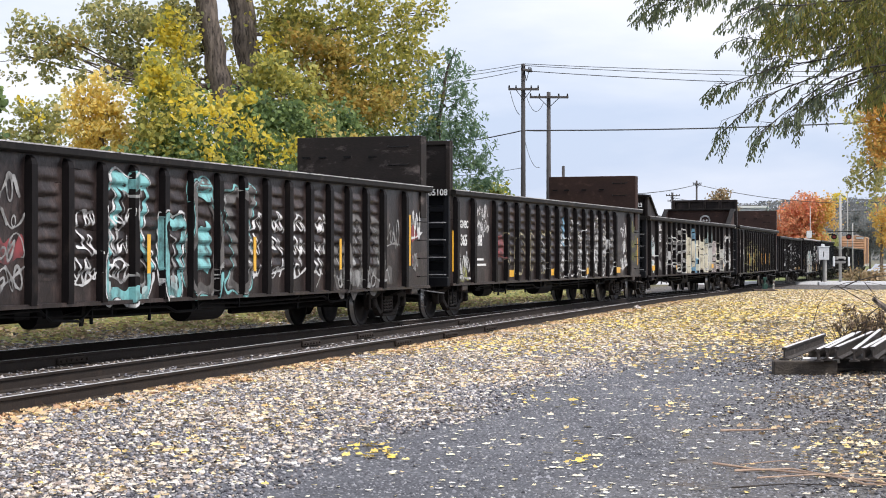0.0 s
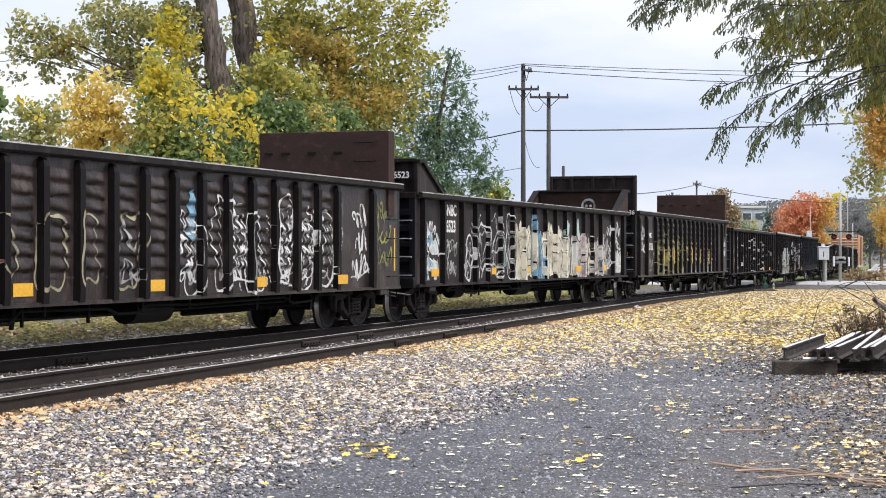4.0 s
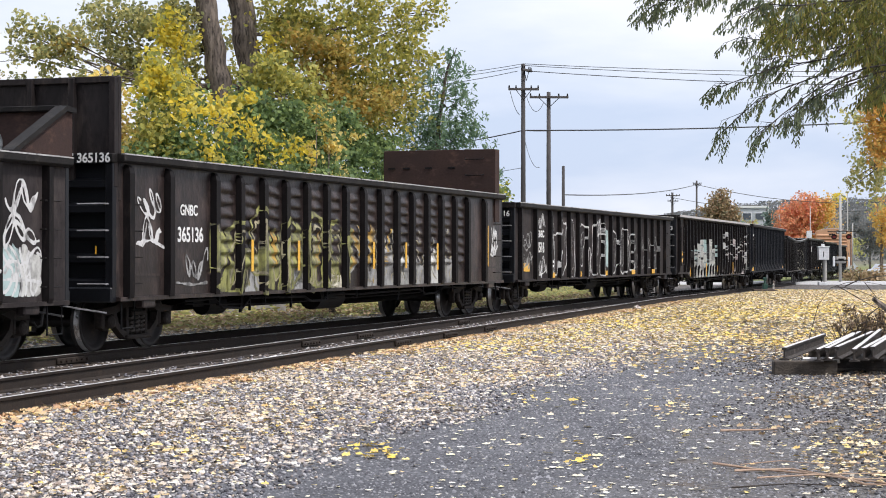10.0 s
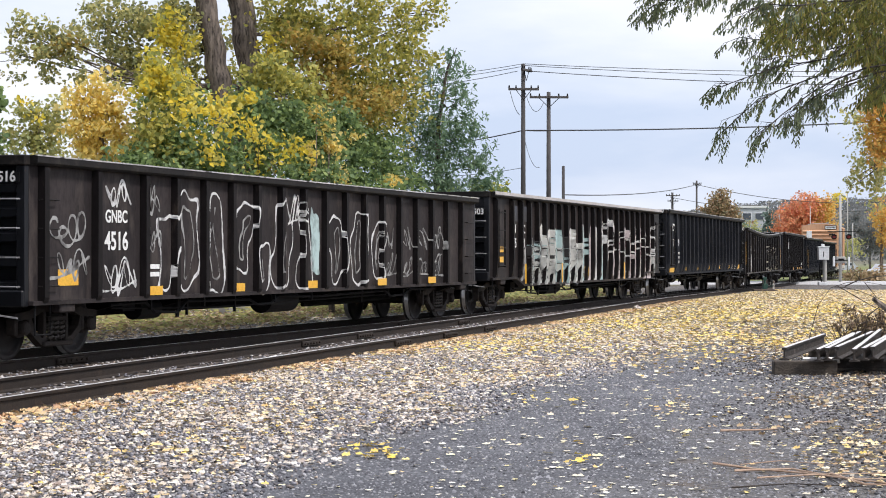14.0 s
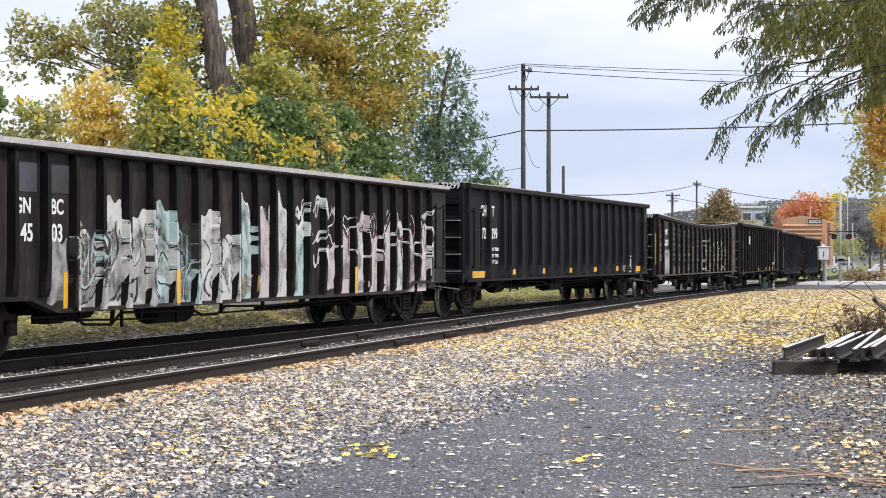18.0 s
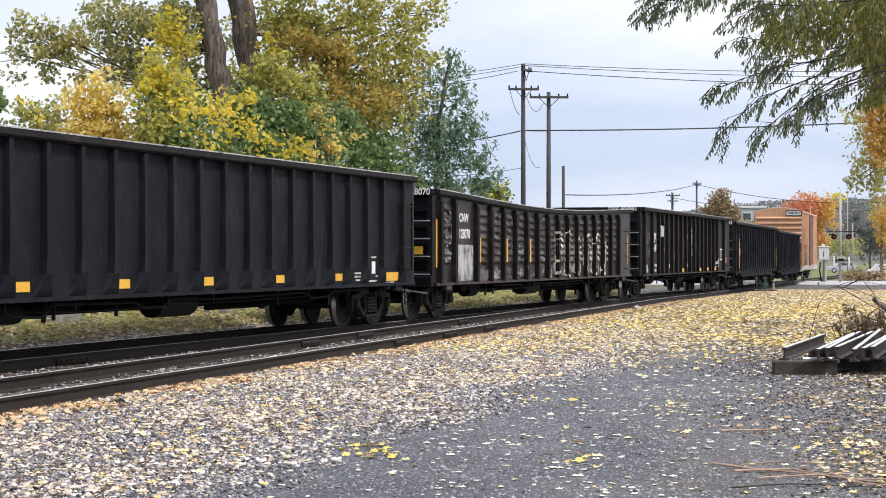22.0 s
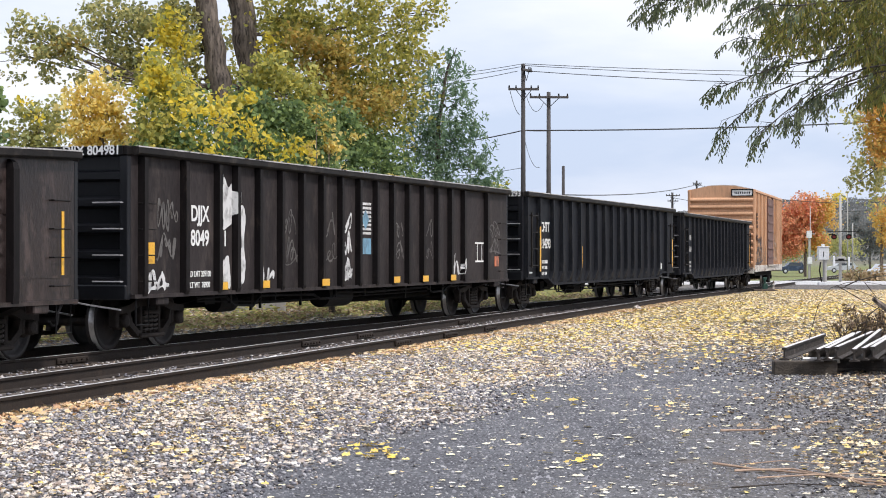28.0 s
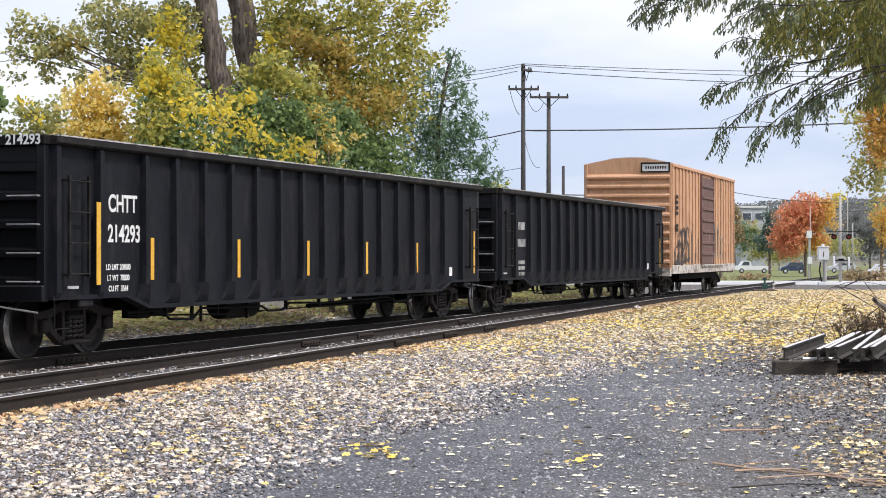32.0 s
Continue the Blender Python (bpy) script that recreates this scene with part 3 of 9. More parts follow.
    bp = n.new("ShaderNodeBump")
    bp.inputs["Strength"].default_value, bp.inputs["Distance"].default_value = 0.7, 0.02
    l.new(math_node("ADD", peb.outputs["Distance"], math_node("MULTIPLY", grit, 0.8)), bp.inputs["Height"])
    l.new(bp.outputs["Normal"], bs.inputs["Normal"])
    return m


ground = tagged(new("ground", ground_sheet()), "gravel drive and leaf-strewn earth beside the railway, grass beyond", "ground", kind="structure")
ground.data.materials.append(ground_material())

# rails: head, web and foot swept along the line
RAIL = [(-0.07, -0.178), (0.07, -0.178), (0.07, -0.165), (0.012, -0.145), (0.01, -0.045), (0.034, -0.034), (0.036, -0.006), (0.03, -0.001), (-0.03, -0.001), (-0.036, -0.006), (-0.034, -0.034), (-0.01, -0.045), (-0.012, -0.145), (-0.07, -0.165)]


def rail_mesh(points, name="rail", mats=None, sect=RAIL, lift=0.0):
    """A rail along points (x, y, z of the head); the running surface has its own material."""
    sh = Solid()
    n = len(sect)
    vs = []
    for i, p in enumerate(points):
        a, b = Vector(points[max(i - 1, 0)]), Vector(points[min(i + 1, len(points) - 1)])
        d = (b - a).normalized()
        side = Vector((d.y, -d.x, 0)).normalized()
        for q in sect:
            vs.append((p[0] + side.x * q[0], p[1] + side.y * q[0], p[2] + q[1] + lift))
    fs, mi = [], []
    top = n // 2
    for i in range(len(points) - 1):
        for k in range(n):
            j = (k + 1) % n
            fs.append((i * n + k, i * n + j, (i + 1) * n + j, (i + 1) * n + k))
            mi.append(1 if k == 7 else 0)
    fs.append(tuple(range(n)))
    fs.append(tuple(range(len(vs) - 1, len(vs) - n - 1, -1)))
    mi += [0, 0]
    me = bpy.data.meshes.new(name)
    me.from_pydata(vs, [], fs)
    for m in mats or (M["rail_side"], M["rail_top"]):
        me.materials.append(m)
    me.update()
    me.polygons.foreach_set("material_index", mi)
    return me


main_track = thing("main_track", "main line railway track with dark rails on buried timber ties", "railway track", kind="structure")
for e in (0.755, -0.755):
    part("rail", rail_mesh([on_line(s, e, 0.0) for s in np.arange(-45, 330, 3.0)]), None, main_track)
siding_track = thing("siding_track", "siding with worn bright-topped rails half buried in gravel and leaves", "railway track", kind="structure")
for e, last in ((0.0, 66.0), (-1.505, 66.0)):
    pts = []
    for u in np.arange(-50, last + 0.1, 3.0):
        p = siding(u, e)
        pts.append((p[0], p[1], float(grade(p[1]))))
    part("rail", rail_mesh(pts), None, siding_track)

# joint bars bolted to the webs
bar = Solid().box(-0.45, 0.45, -0.055, -0.012, -0.14, -0.045, 0.012)
for k in range(6):
    bar.lathe([(0.02, -0.085), (0.02, -0.055)], 6, (-0.375 + 0.15 * k, 0, -0.09))
bar_mesh = bar.mesh("joint_bar", M["rail_side"])
for e, u in ((0.0, 14.2), (0.0, 17.4), (0.0, 20.6), (-1.505, 13.5), (-1.505, 16.6), (0.0, -1.5), (-1.505, 24.0)):
    p = siding(u, e)
    part("joint_bar", bar_mesh, None, siding_track, at=pose(p[0], p[1], 0.0, 0, 0, 90 - math.degrees(SID_H)))
for s in (24.0, 38.5):
    h = math.degrees(np.interp(s, GRID, HEAD))
    p = on_line(s, 0.755)
    part("joint_bar", bar_mesh, None, main_track, at=pose(*p, 0, 0, 90 - h))

# ties
tie_mesh = Solid().box(-0.115, 0.115, -1.3, 1.3, -0.32, -0.165, 0.012).mesh("tie", M["tie"])
for s in np.arange(10, 110, 0.52):
    p = on_line(s)
    part("tie", tie_mesh, None, main_track, at=pose(p[0], p[1], p[2], 0, 0, 90 - math.degrees(np.interp(s, GRID, HEAD)) + random.uniform(-1.5, 1.5)))
for u in np.arange(-14, 40, 0.55):
    p = siding(u, -0.752)
    part("tie", tie_mesh, None, siding_track, at=pose(p[0], p[1], -0.012, 0, 0, 90 - math.degrees(SID_H) + random.uniform(-1.5, 1.5)))


# loose stones: one irregular pebble shape, many times, joined
def scatter(name, base_v, base_f, xyz, size, yaw, tilt, material, label, category, flat=1.0, pitch=None):
    bv = np.asarray(base_v, float)
    n, k = len(xyz), len(bv)
    cy, sy = np.cos(yaw), np.sin(yaw)
    ct, st = np.cos(tilt), np.sin(tilt)
    v = bv[None] * size[:, None, None]
    x, y, z = v[..., 0], v[..., 1], v[..., 2] * flat
    y, z = y * ct[:, None] - z * st[:, None], y * st[:, None] + z * ct[:, None]
    if pitch is not None:
        cp, sp = np.cos(pitch)[:, None], np.sin(pitch)[:, None]
        x, z = x * cp - z * sp, x * sp + z * cp
    x, y = x * cy[:, None] - y * sy[:, None], x * sy[:, None] + y * cy[:, None]
    out = np.stack([x, y, z], -1) + xyz[:, None, :]
    f = np.asarray(base_f)
    faces = (f[None] + (np.arange(n) * k)[:, None, None]).reshape(-1, f.shape[1])
    me = bpy.data.meshes.new(name)
    me.vertices.add(n * k)
    me.vertices.foreach_set("co", out.reshape(-1).astype(np.float32))
    nf, c = faces.shape
    me.loops.add(nf * c)
    me.loops.foreach_set("vertex_index", faces.reshape(-1).astype(np.int32))
    me.polygons.add(nf)
    me.polygons.foreach_set("loop_start", np.arange(0, nf * c, c, dtype=np.int32))
    me.materials.append(material)
    me.update(calc_edges=True)
    if label is None:
        return me
    return tagged(new(name, me), label, category, kind="stuff")


PEB_V = [(0.5, 0, 0), (-0.5, 0.05, 0), (0.05, 0.42, 0.02), (-0.02, -0.4, 0), (0.08, 0.04, 0.34), (0, 0, -0.2), (0.3, 0.28, 0.2), (-0.28, -0.24, 0.22)]
PEB_F = [(0, 6, 4), (6, 2, 4), (2, 1, 4), (1, 7, 4), (7, 3, 4), (3, 0, 4), (0, 2, 6), (1, 3, 7), (0, 5, 2), (2, 5, 1), (1, 5, 3), (3, 5, 0)]
stone_mat = leafy("ballast_stone", [(0.04, 0.039, 0.044), (0.14, 0.135, 0.155), (0.29, 0.285, 0.315), (0.4, 0.37, 0.36), (0.07, 0.068, 0.078), (0.46, 0.45, 0.47), (0.17, 0.14, 0.125), (0.72, 0.69, 0.66), (0.05, 0.047, 0.052), (0.55, 0.45, 0.36)], 0.0, 0.9)

# darkened stone palette: shadow of rail stack and trees painted into the verge
shaded_verge_stone_mat = leafy("shaded_verge_stone", [(0.025, 0.025, 0.03), (0.09, 0.088, 0.1), (0.05, 0.046, 0.046), (0.2, 0.195, 0.21), (0.07, 0.06, 0.052), (0.13, 0.12, 0.115), (0.32, 0.31, 0.3), (0.04, 0.036, 0.036)], 0.0, 0.9)
drive_mat = leafy("drive_stone", [(0.03, 0.03, 0.035), (0.1, 0.1, 0.11), (0.17, 0.172, 0.19), (0.24, 0.24, 0.26), (0.12, 0.12, 0.132), (0.06, 0.06, 0.066), (0.32, 0.32, 0.34), (0.18, 0.178, 0.18), (0.4, 0.4, 0.41)], 0.0, 0.9)


def put_on_ground(x, y, lift=0.0):
    return np.stack([x, y, ground_z(x, y) + lift], 1)


def strip(n, u0, u1, e0, e1):
    """Random places beside the siding: along u, across e from its near rail towards the drive."""
    u, e = rng.uniform(u0, u1, n), rng.uniform(e0, e1, n)
    return SID_A[0] + u * math.sin(SID_H) + e * math.cos(SID_H), SID_A[1] + u * math.cos(SID_H) - e * math.sin(SID_H), u, e


# coarse ballast between siding and drive, in and behind the tracks
sx, sy, su, se = strip(80000, -8, 26, 0.06, 5.0)
keep = rng.random(len(sx)) < np.clip((5.0 - se + np.sin(su * 0.9) * 0.35) / 1.1, 0.0, 1) * np.clip((27 - su) / 10, 0.25, 1)
sx, sy = sx[keep], sy[keep]
n = len(sx)
scatter("ballast", PEB_V, PEB_F, put_on_ground(sx, sy, 0.006), rng.uniform(0.02, 0.062, n), rng.uniform(0, 6.3, n), rng.uniform(-1.3, 1.3, n), stone_mat, "grey and buff crushed stone beside the siding rails", "gravel")
sx, sy, su, se = strip(14000, -8, 45, -6.5, -0.05)
n = len(sx)
scatter("track_ballast", PEB_V, PEB_F, np.stack([sx, sy, np.full(n, -0.165) + grade(sy)], 1), rng.uniform(0.03, 0.07, n), rng.uniform(0, 6.3, n), rng.uniform(-0.5, 0.5, n), stone_mat, "dark crushed stone between the rails", "gravel")
LITE_V = [(0.5, 0.05, 0), (-0.05, 0.45, 0), (-0.5, -0.02, 0), (0.04, -0.42, 0), (0.06, 0.02, 0.34)]
LITE_F = [(0, 1, 4), (1, 2, 4), (2, 3, 4), (3, 0, 4)]
sx, sy, su, se = strip(90000, -8, 18, 3.6, 11.5)
n = len(sx)
scatter("drive_pebbles", LITE_V, LITE_F, put_on_ground(sx, sy, -0.001), rng.uniform(0.014, 0.034, n) * np.where(rng.random(n) < 0.05, 1.7, 1.0), rng.uniform(0, 6.3, n), rng.uniform(-0.25, 0.25, n), drive_mat, "small loose pebbles on the grey drive", "gravel")
sx, sy, su, se = strip(60000, -8, 22, 5.5, 16)
keep = rng.random(len(sx)) < np.clip((se + 0.5 * np.sin(su * 0.8) - 7.6 + 0.16 * (su + 1)) / 1.8, 0, 1)
sx, sy = sx[keep], sy[keep]
n = len(sx)
scatter("verge_stones", PEB_V, PEB_F, put_on_ground(sx, sy, 0.004), rng.uniform(0.016, 0.05, n), rng.uniform(0, 6.3, n), rng.uniform(-0.9, 0.9, n), shaded_verge_stone_mat, "loose stones at the edge of the drive, darkened for shade", "gravel")

# fallen leaves: folded four-cornered blades lying about
LEAF_V = [(-0.55, 0.02, 0.0), (-0.3, 0.34, 0.14), (-0.02, 0.2, 0.06), (0.2, 0.44, 0.2), (0.55, 0.03, 0.04), (0.28, -0.38, 0.1), (0.02, -0.18, 0.05), (-0.26, -0.42, 0.18)]
LEAF_F = [(0, 1, 2), (0, 2, 6), (0, 6, 7), (2, 3, 4), (2, 4, 6), (6, 4, 5)]
fallen_mat = leafy("fallen_leaves", [(0.82, 0.62, 0.14), (0.7, 0.46, 0.22), (0.84, 0.72, 0.36), (0.42, 0.26, 0.15), (0.84, 0.76, 0.56), (0.72, 0.52, 0.3), (0.85, 0.81, 0.68), (0.24, 0.15, 0.1), (0.82, 0.64, 0.24), (0.83, 0.75, 0.55)], 0.12, 0.6)
russet_mat = leafy("russet_leaves", [(0.7, 0.42, 0.2), (0.78, 0.56, 0.32), (0.5, 0.3, 0.17), (0.8, 0.66, 0.36), (0.34, 0.2, 0.13), (0.78, 0.62, 0.45)], 0.12, 0.65)
fresh_mat = leafy("fresh_fallen_leaves", [(0.84, 0.58, 0.08), (0.86, 0.68, 0.18), (0.7, 0.46, 0.1), (0.86, 0.74, 0.32), (0.82, 0.6, 0.14)], 0.1, 0.6)
litter_mat = leafy("leaf_litter", [(0.66, 0.53, 0.41), (0.8, 0.74, 0.64), (0.48, 0.37, 0.28), (0.78, 0.66, 0.46), (0.62, 0.54, 0.48), (0.28, 0.21, 0.17), (0.84, 0.81, 0.76), (0.6, 0.44, 0.3)], 0.1, 0.7)
verge_mat = leafy("verge_litter", [(0.3, 0.2, 0.12), (0.62, 0.45, 0.26), (0.16, 0.11, 0.08), (0.76, 0.62, 0.36), (0.42, 0.28, 0.17), (0.2, 0.15, 0.11), (0.8, 0.74, 0.6), (0.24, 0.17, 0.12)], 0.1, 0.7)
cream_mat = leafy("faded_leaves", [(0.78, 0.74, 0.63), (0.82, 0.77, 0.62), (0.8, 0.73, 0.45), (0.84, 0.82, 0.76), (0.6, 0.54, 0.43), (0.8, 0.74, 0.56), (0.8, 0.68, 0.28)], 0.1, 0.6)


def leaves_at(x, y, size, name, label, mat=fallen_mat, lift=0.018, tilt=0.6, flat=0.7):
    n = len(x)
    return scatter(name, LEAF_V, LEAF_F, put_on_ground(x, y, lift), size, rng.uniform(0, 6.3, n), rng.uniform(-tilt, tilt, n), mat, label, "leaves", flat=flat)


fx, fy, fu, fe = strip(210000, -8, 82, 0.0, 16)
# thick carpet beyond the drive, a drift along the siding, and a thin scatter on the drive
patch = 0.5 + 0.5 * np.sin(fx * 0.9 + 1.3 * np.sin(fy * 0.35)) * np.sin(fy * 0.31 + 0.8 * np.sin(fx * 0.7))
wave = 1.6 * np.sin(fx * 0.8) + np.sin(fx * 2.1 + 1)
carpet = np.clip((fu + wave - 9.0) / 9.0, 0, 1)
dens = carpet * (0.45 + 0.4 * patch)
dens = np.maximum(dens, np.where(fe < 0.45, 0.75 * np.clip(0.3 + patch, 0, 1), 0.0))
dens = np.maximum(dens, np.where(fe < 4.0 + 0.4 * np.sin(fu), 0.18 + 0.36 * patch, 0.0))
dens = np.maximum(dens, np.where(fe > 8.2 + 0.5 * np.sin(fu * 0.9), 0.02 + 0.1 * patch * patch, 0.01))
keep = rng.random(len(fx)) < dens
leaves_at(fx[keep], fy[keep], rng.uniform(0.03, 0.1, keep.sum()) * np.interp(fu[keep], [-4, 12, 40], [0.68, 0.95, 1.1]), "fallen_leaves", "yellow and tan autumn leaves lying on the gravel")
# flat faded leaves on the drive, and a russet drift against the near rail
fx, fy, fu, fe = strip(2700, -8, 19, 3.6, 9.5)
leaves_at(fx, fy, rng.uniform(0.03, 0.09, len(fx)) * np.where(rng.random(len(fx)) < 0.2, 1.15, 0.75), "drive_leaves", "faded cream leaves pressed flat on the grey drive", cream_mat, 0.01, 0.3, 0.35)
fx, fy, fu, fe = strip(26000, -8, 50, 0.05, 1.0)
keep = rng.random(len(fx)) < np.clip(0.75 - fe * 1.1 + 0.6 * np.sin(fu * 2.1) * np.sin(fu * 0.7), 0.03, 1) * 0.6
leaves_at(fx[keep], fy[keep], rng.uniform(0.04, 0.09, keep.sum()), "rail_leaves", "russet and tan leaves drifted against the siding rail", russet_mat, 0.03, 0.8)
fx, fy, fu, fe = strip(60000, -8, 27, 0.1, 4.9)
keep = rng.random(len(fx)) < np.clip((4.9 - fe + 0.5 * np.sin(fu * 1.3)) / 1.3, 0, 1) * np.clip(0.3 + 0.55 * np.sin(fx * 2.3 + 1) * np.sin(fy * 1.1), 0.08, 1)
leaves_at(fx[keep], fy[keep], rng.uniform(0.022, 0.062, keep.sum()), "leaf_litter", "broken tan and cream leaf litter among the crushed stone", litter_mat, 0.022, 0.9)
fx, fy, fu, fe = strip(42000, 11, 48, 0.6, 13.5)
keep = rng.random(len(fx)) < np.clip(0.3 + 0.5 * np.sin(fx * 0.9 + 0.6 + 0.7 * np.sin(fy)) * np.sin(fy * 0.42 + np.sin(fx * 1.3)), 0.02, 0.8) * 0.75 * np.clip((fu - 11) / 6, 0, 1)
leaves_at(fx[keep], fy[keep], rng.uniform(0.04, 0.09, keep.sum()), "yellow_leaves", "fresh yellow leaves on the leaf carpet", fresh_mat, 0.03)
fx, fy, fu, fe = strip(34000, -8, 22, 5.5, 15)
keep = rng.random(len(fx)) < np.clip((fe - 7.9 + 0.16 * (fu + 1) + 0.5 * np.sin(fu * 1.7)) / 1.6, 0, 1) * np.clip(0.42 + 0.5 * np.sin(fx * 1.9) * np.sin(fy * 0.9 + 2), 0.12, 1)
leaves_at(fx[keep], fy[keep], rng.uniform(0.025, 0.07, keep.sum()), "verge_litter", "brown and cream leaf litter along the edge of the drive", verge_mat, 0.02, 0.9)
fx, fy, fu, fe = strip(30000, -6, 40, -16, -6.0)
leaves_at(fx, fy, rng.uniform(0.04, 0.1, len(fx)), "bank_leaves", "brown and yellow leaves on the bank behind the tracks", verge_mat)
fx, fy, fu, fe = strip(16000, -8, 60, -9.5, -5.6)
fx, fy = fx[np.sin(fx * 1.1) * np.sin(fy * 0.8) > -0.55], fy[np.sin(fx * 1.1) * np.sin(fy * 0.8) > -0.55]
leaves_at(fx, fy, rng.uniform(0.04, 0.09, len(fx)), "trackside_leaves", "brown and tan leaves along the far side of the main track", litter_mat, 0.03)
sx, sy, su, se = strip(12000, -8, 60, -9.5, -5.6)
n = len(sx)
scatter("trackside_stones", PEB_V, PEB_F, put_on_ground(sx, sy, 0.005), rng.uniform(0.03, 0.09, n), rng.uniform(0, 6.3, n), rng.uniform(-0.8, 0.8, n), stone_mat, "loose stones along the far side of the main track", "gravel")
# ---------------------------------------------------------------- the train
# each car: x along the train (away from the camera), y to the far side, z over the rail heads

SPEED, GAIN = 5.72, 0.0016
WHEEL_R = 0.457
SHEET, POST = 1.46, 1.57      # half widths to the side sheet and over the posts
CARS = []                     # (thing, place of its middle at the start, half the distance between trucks, wheelsets)

WHEELSET = Solid().lathe([(0.06, -0.86), (0.085, -0.80), (0.11, -0.795), (0.15, -0.775), (0.30, -0.735), (0.375, -0.75), (0.39, -0.795), (0.45, -0.80), (0.457, -0.79), (0.459, -0.70), (0.487, -0.68), (0.487, -0.66), (0.39, -0.655), (0.37, -0.69), (0.16, -0.69), (0.10, -0.66), (0.085, -0.6),
                          (0.085, 0.6), (0.10, 0.66), (0.16, 0.69), (0.37, 0.69), (0.39, 0.655), (0.487, 0.66), (0.487, 0.68), (0.459, 0.70), (0.457, 0.79), (0.45, 0.80), (0.39, 0.795), (0.375, 0.75), (0.30, 0.735), (0.15, 0.775), (0.11, 0.795), (0.085, 0.80), (0.06, 0.86)], 40)
WHEELSET_MESH = WHEELSET.mesh("wheelset", [M["wheel"], M["tread"]])
_mi = [1 if (i // 40) in (8, 24) else 0 for i in range(len(WHEELSET_MESH.polygons))]
WHEELSET_MESH.polygons.foreach_set("material_index", _mi)
WHEELSET_MESH.polygons.foreach_set("use_smooth", [len(p.vertices) == 4 for p in WHEELSET_MESH.polygons])


def frame_shape():
    """A cast side frame: arched top member, pedestals over the journals, sloping tension members, spring seat."""
    s = Solid()
    y0, y1 = -1.06, -0.92
    s.extrude([(-1.12, 0.56), (-1.12, 0.66), (-0.72, 0.70), (-0.42, 0.80), (0.42, 0.80), (0.72, 0.70), (1.12, 0.66), (1.12, 0.56), (0.68, 0.58), (0.40, 0.67), (-0.40, 0.67), (-0.68, 0.58)], y0, y1)
    for k in (-1, 1):
        s.extrude([(k * 0.66, 0.60), (k * 0.76, 0.60), (k * 0.72, 0.40), (k * 0.42, 0.20), (k * 0.30, 0.20), (k * 0.30, 0.29), (k * 0.40, 0.30), (k * 0.60, 0.44)][::k], y0 + 0.01, y1 - 0.01)
        s.box(k * 1.07 - 0.05, k * 1.07 + 0.05, y0, y1, 0.36, 0.6, 0.015)
        s.box(k * 0.73 - 0.04, k * 0.73 + 0.04, y0, y1, 0.38, 0.6, 0.015)
        s.box(k * 0.30 - 0.04, k * 0.30 + 0.04, y0 + 0.015, y1 - 0.015, 0.22, 0.70, 0.012)
    s.box(-0.40, 0.40, y0 - 0.04, y1, 0.17, 0.24, 0.02)
    return s


FRAME_MESH = frame_shape().mesh("side_frame", M["cast"])
_far = frame_shape()
_far.v = [(x, -y, z) for x, y, z in _far.v]
_far.f = [f[::-1] for f in _far.f]
FRAME_FAR_MESH = _far.mesh("side_frame", M["cast"])
SPRING_MESH = Solid().tube([(0.066 * math.cos(a * math.pi / 4), -1.0 + 0.066 * math.sin(a * math.pi / 4), 0.25 + a * 0.0085) for a in range(33)], 0.022, 6).mesh("spring", M["spring"])
PLATE_MESH = Solid().box(-0.25, 0.25, -1.08, -0.92, 0.535, 0.60, 0.015).mesh("spring_plate", M["cast"])
CAP_MESH = Solid().lathe([(0.05, -1.13), (0.085, -1.12), (0.105, -1.09), (0.105, -1.0), (0.14, -0.99), (0.14, -0.9), (0.1, -0.86)], 14).mesh("bearing_cap", M["cast"])
BOLSTER_MESH = Solid().box(-0.2, 0.2, -1.05, 1.05, 0.50, 0.78, 0.04).box(-0.28, 0.28, -0.3, 0.3, 0.7, 0.92, 0.03).mesh("truck", M["under"])
SHOE_MESH = Solid().box(-0.05, 0.05, -0.9, 0.9, 0.36, 0.5, 0.015).mesh("brake_beam", M["under"])


def truck(car, x):
    t = part("truck", BOLSTER_MESH, None, car, at=pose(x, 0, 0))
    part("side_frame", FRAME_MESH, None, t)
    part("side_frame", FRAME_FAR_MESH, None, t)
    part("spring_plate", PLATE_MESH, None, t)
    for dx in (-0.155, 0.0, 0.155):
        part("spring", SPRING_MESH, None, t, at=pose(dx, 0, 0))
    sets = []
    for k in (-1, 1):
        sets.append(part("wheelset", WHEELSET_MESH, None, t, at=pose(k * 0.89, 0, WHEEL_R)))
        part("bearing_cap", CAP_MESH, None, t, at=pose(k * 0.89, 0, WHEEL_R))
        part("brake_beam", SHOE_MESH, None, t, at=pose(k * 0.36, 0, 0))
    return sets


COUPLER_MESH = Solid().box(-0.75, 0.35, -0.09, 0.09, 0.74, 0.92, 0.03).box(0.3, 0.62, -0.17, 0.15, 0.70, 0.97, 0.05).box(0.5, 0.72, -0.14, -0.02, 0.72, 0.95, 0.04).mesh("coupler", M["cast"])
RUNG_MESH = Solid().tube([(-0.22, 0, 0), (-0.22, -0.07, 0), (0.22, -0.07, 0), (0.22, 0, 0)], 0.012, 6).mesh("grab_iron", M["chord"])
END_RUNG_MESH = Solid().tube([(0, -0.24, 0), (-0.07, -0.24, 0), (-0.07, 0.24, 0), (0, 0.24, 0)], 0.013, 6).mesh("grab_iron", M["rung"])
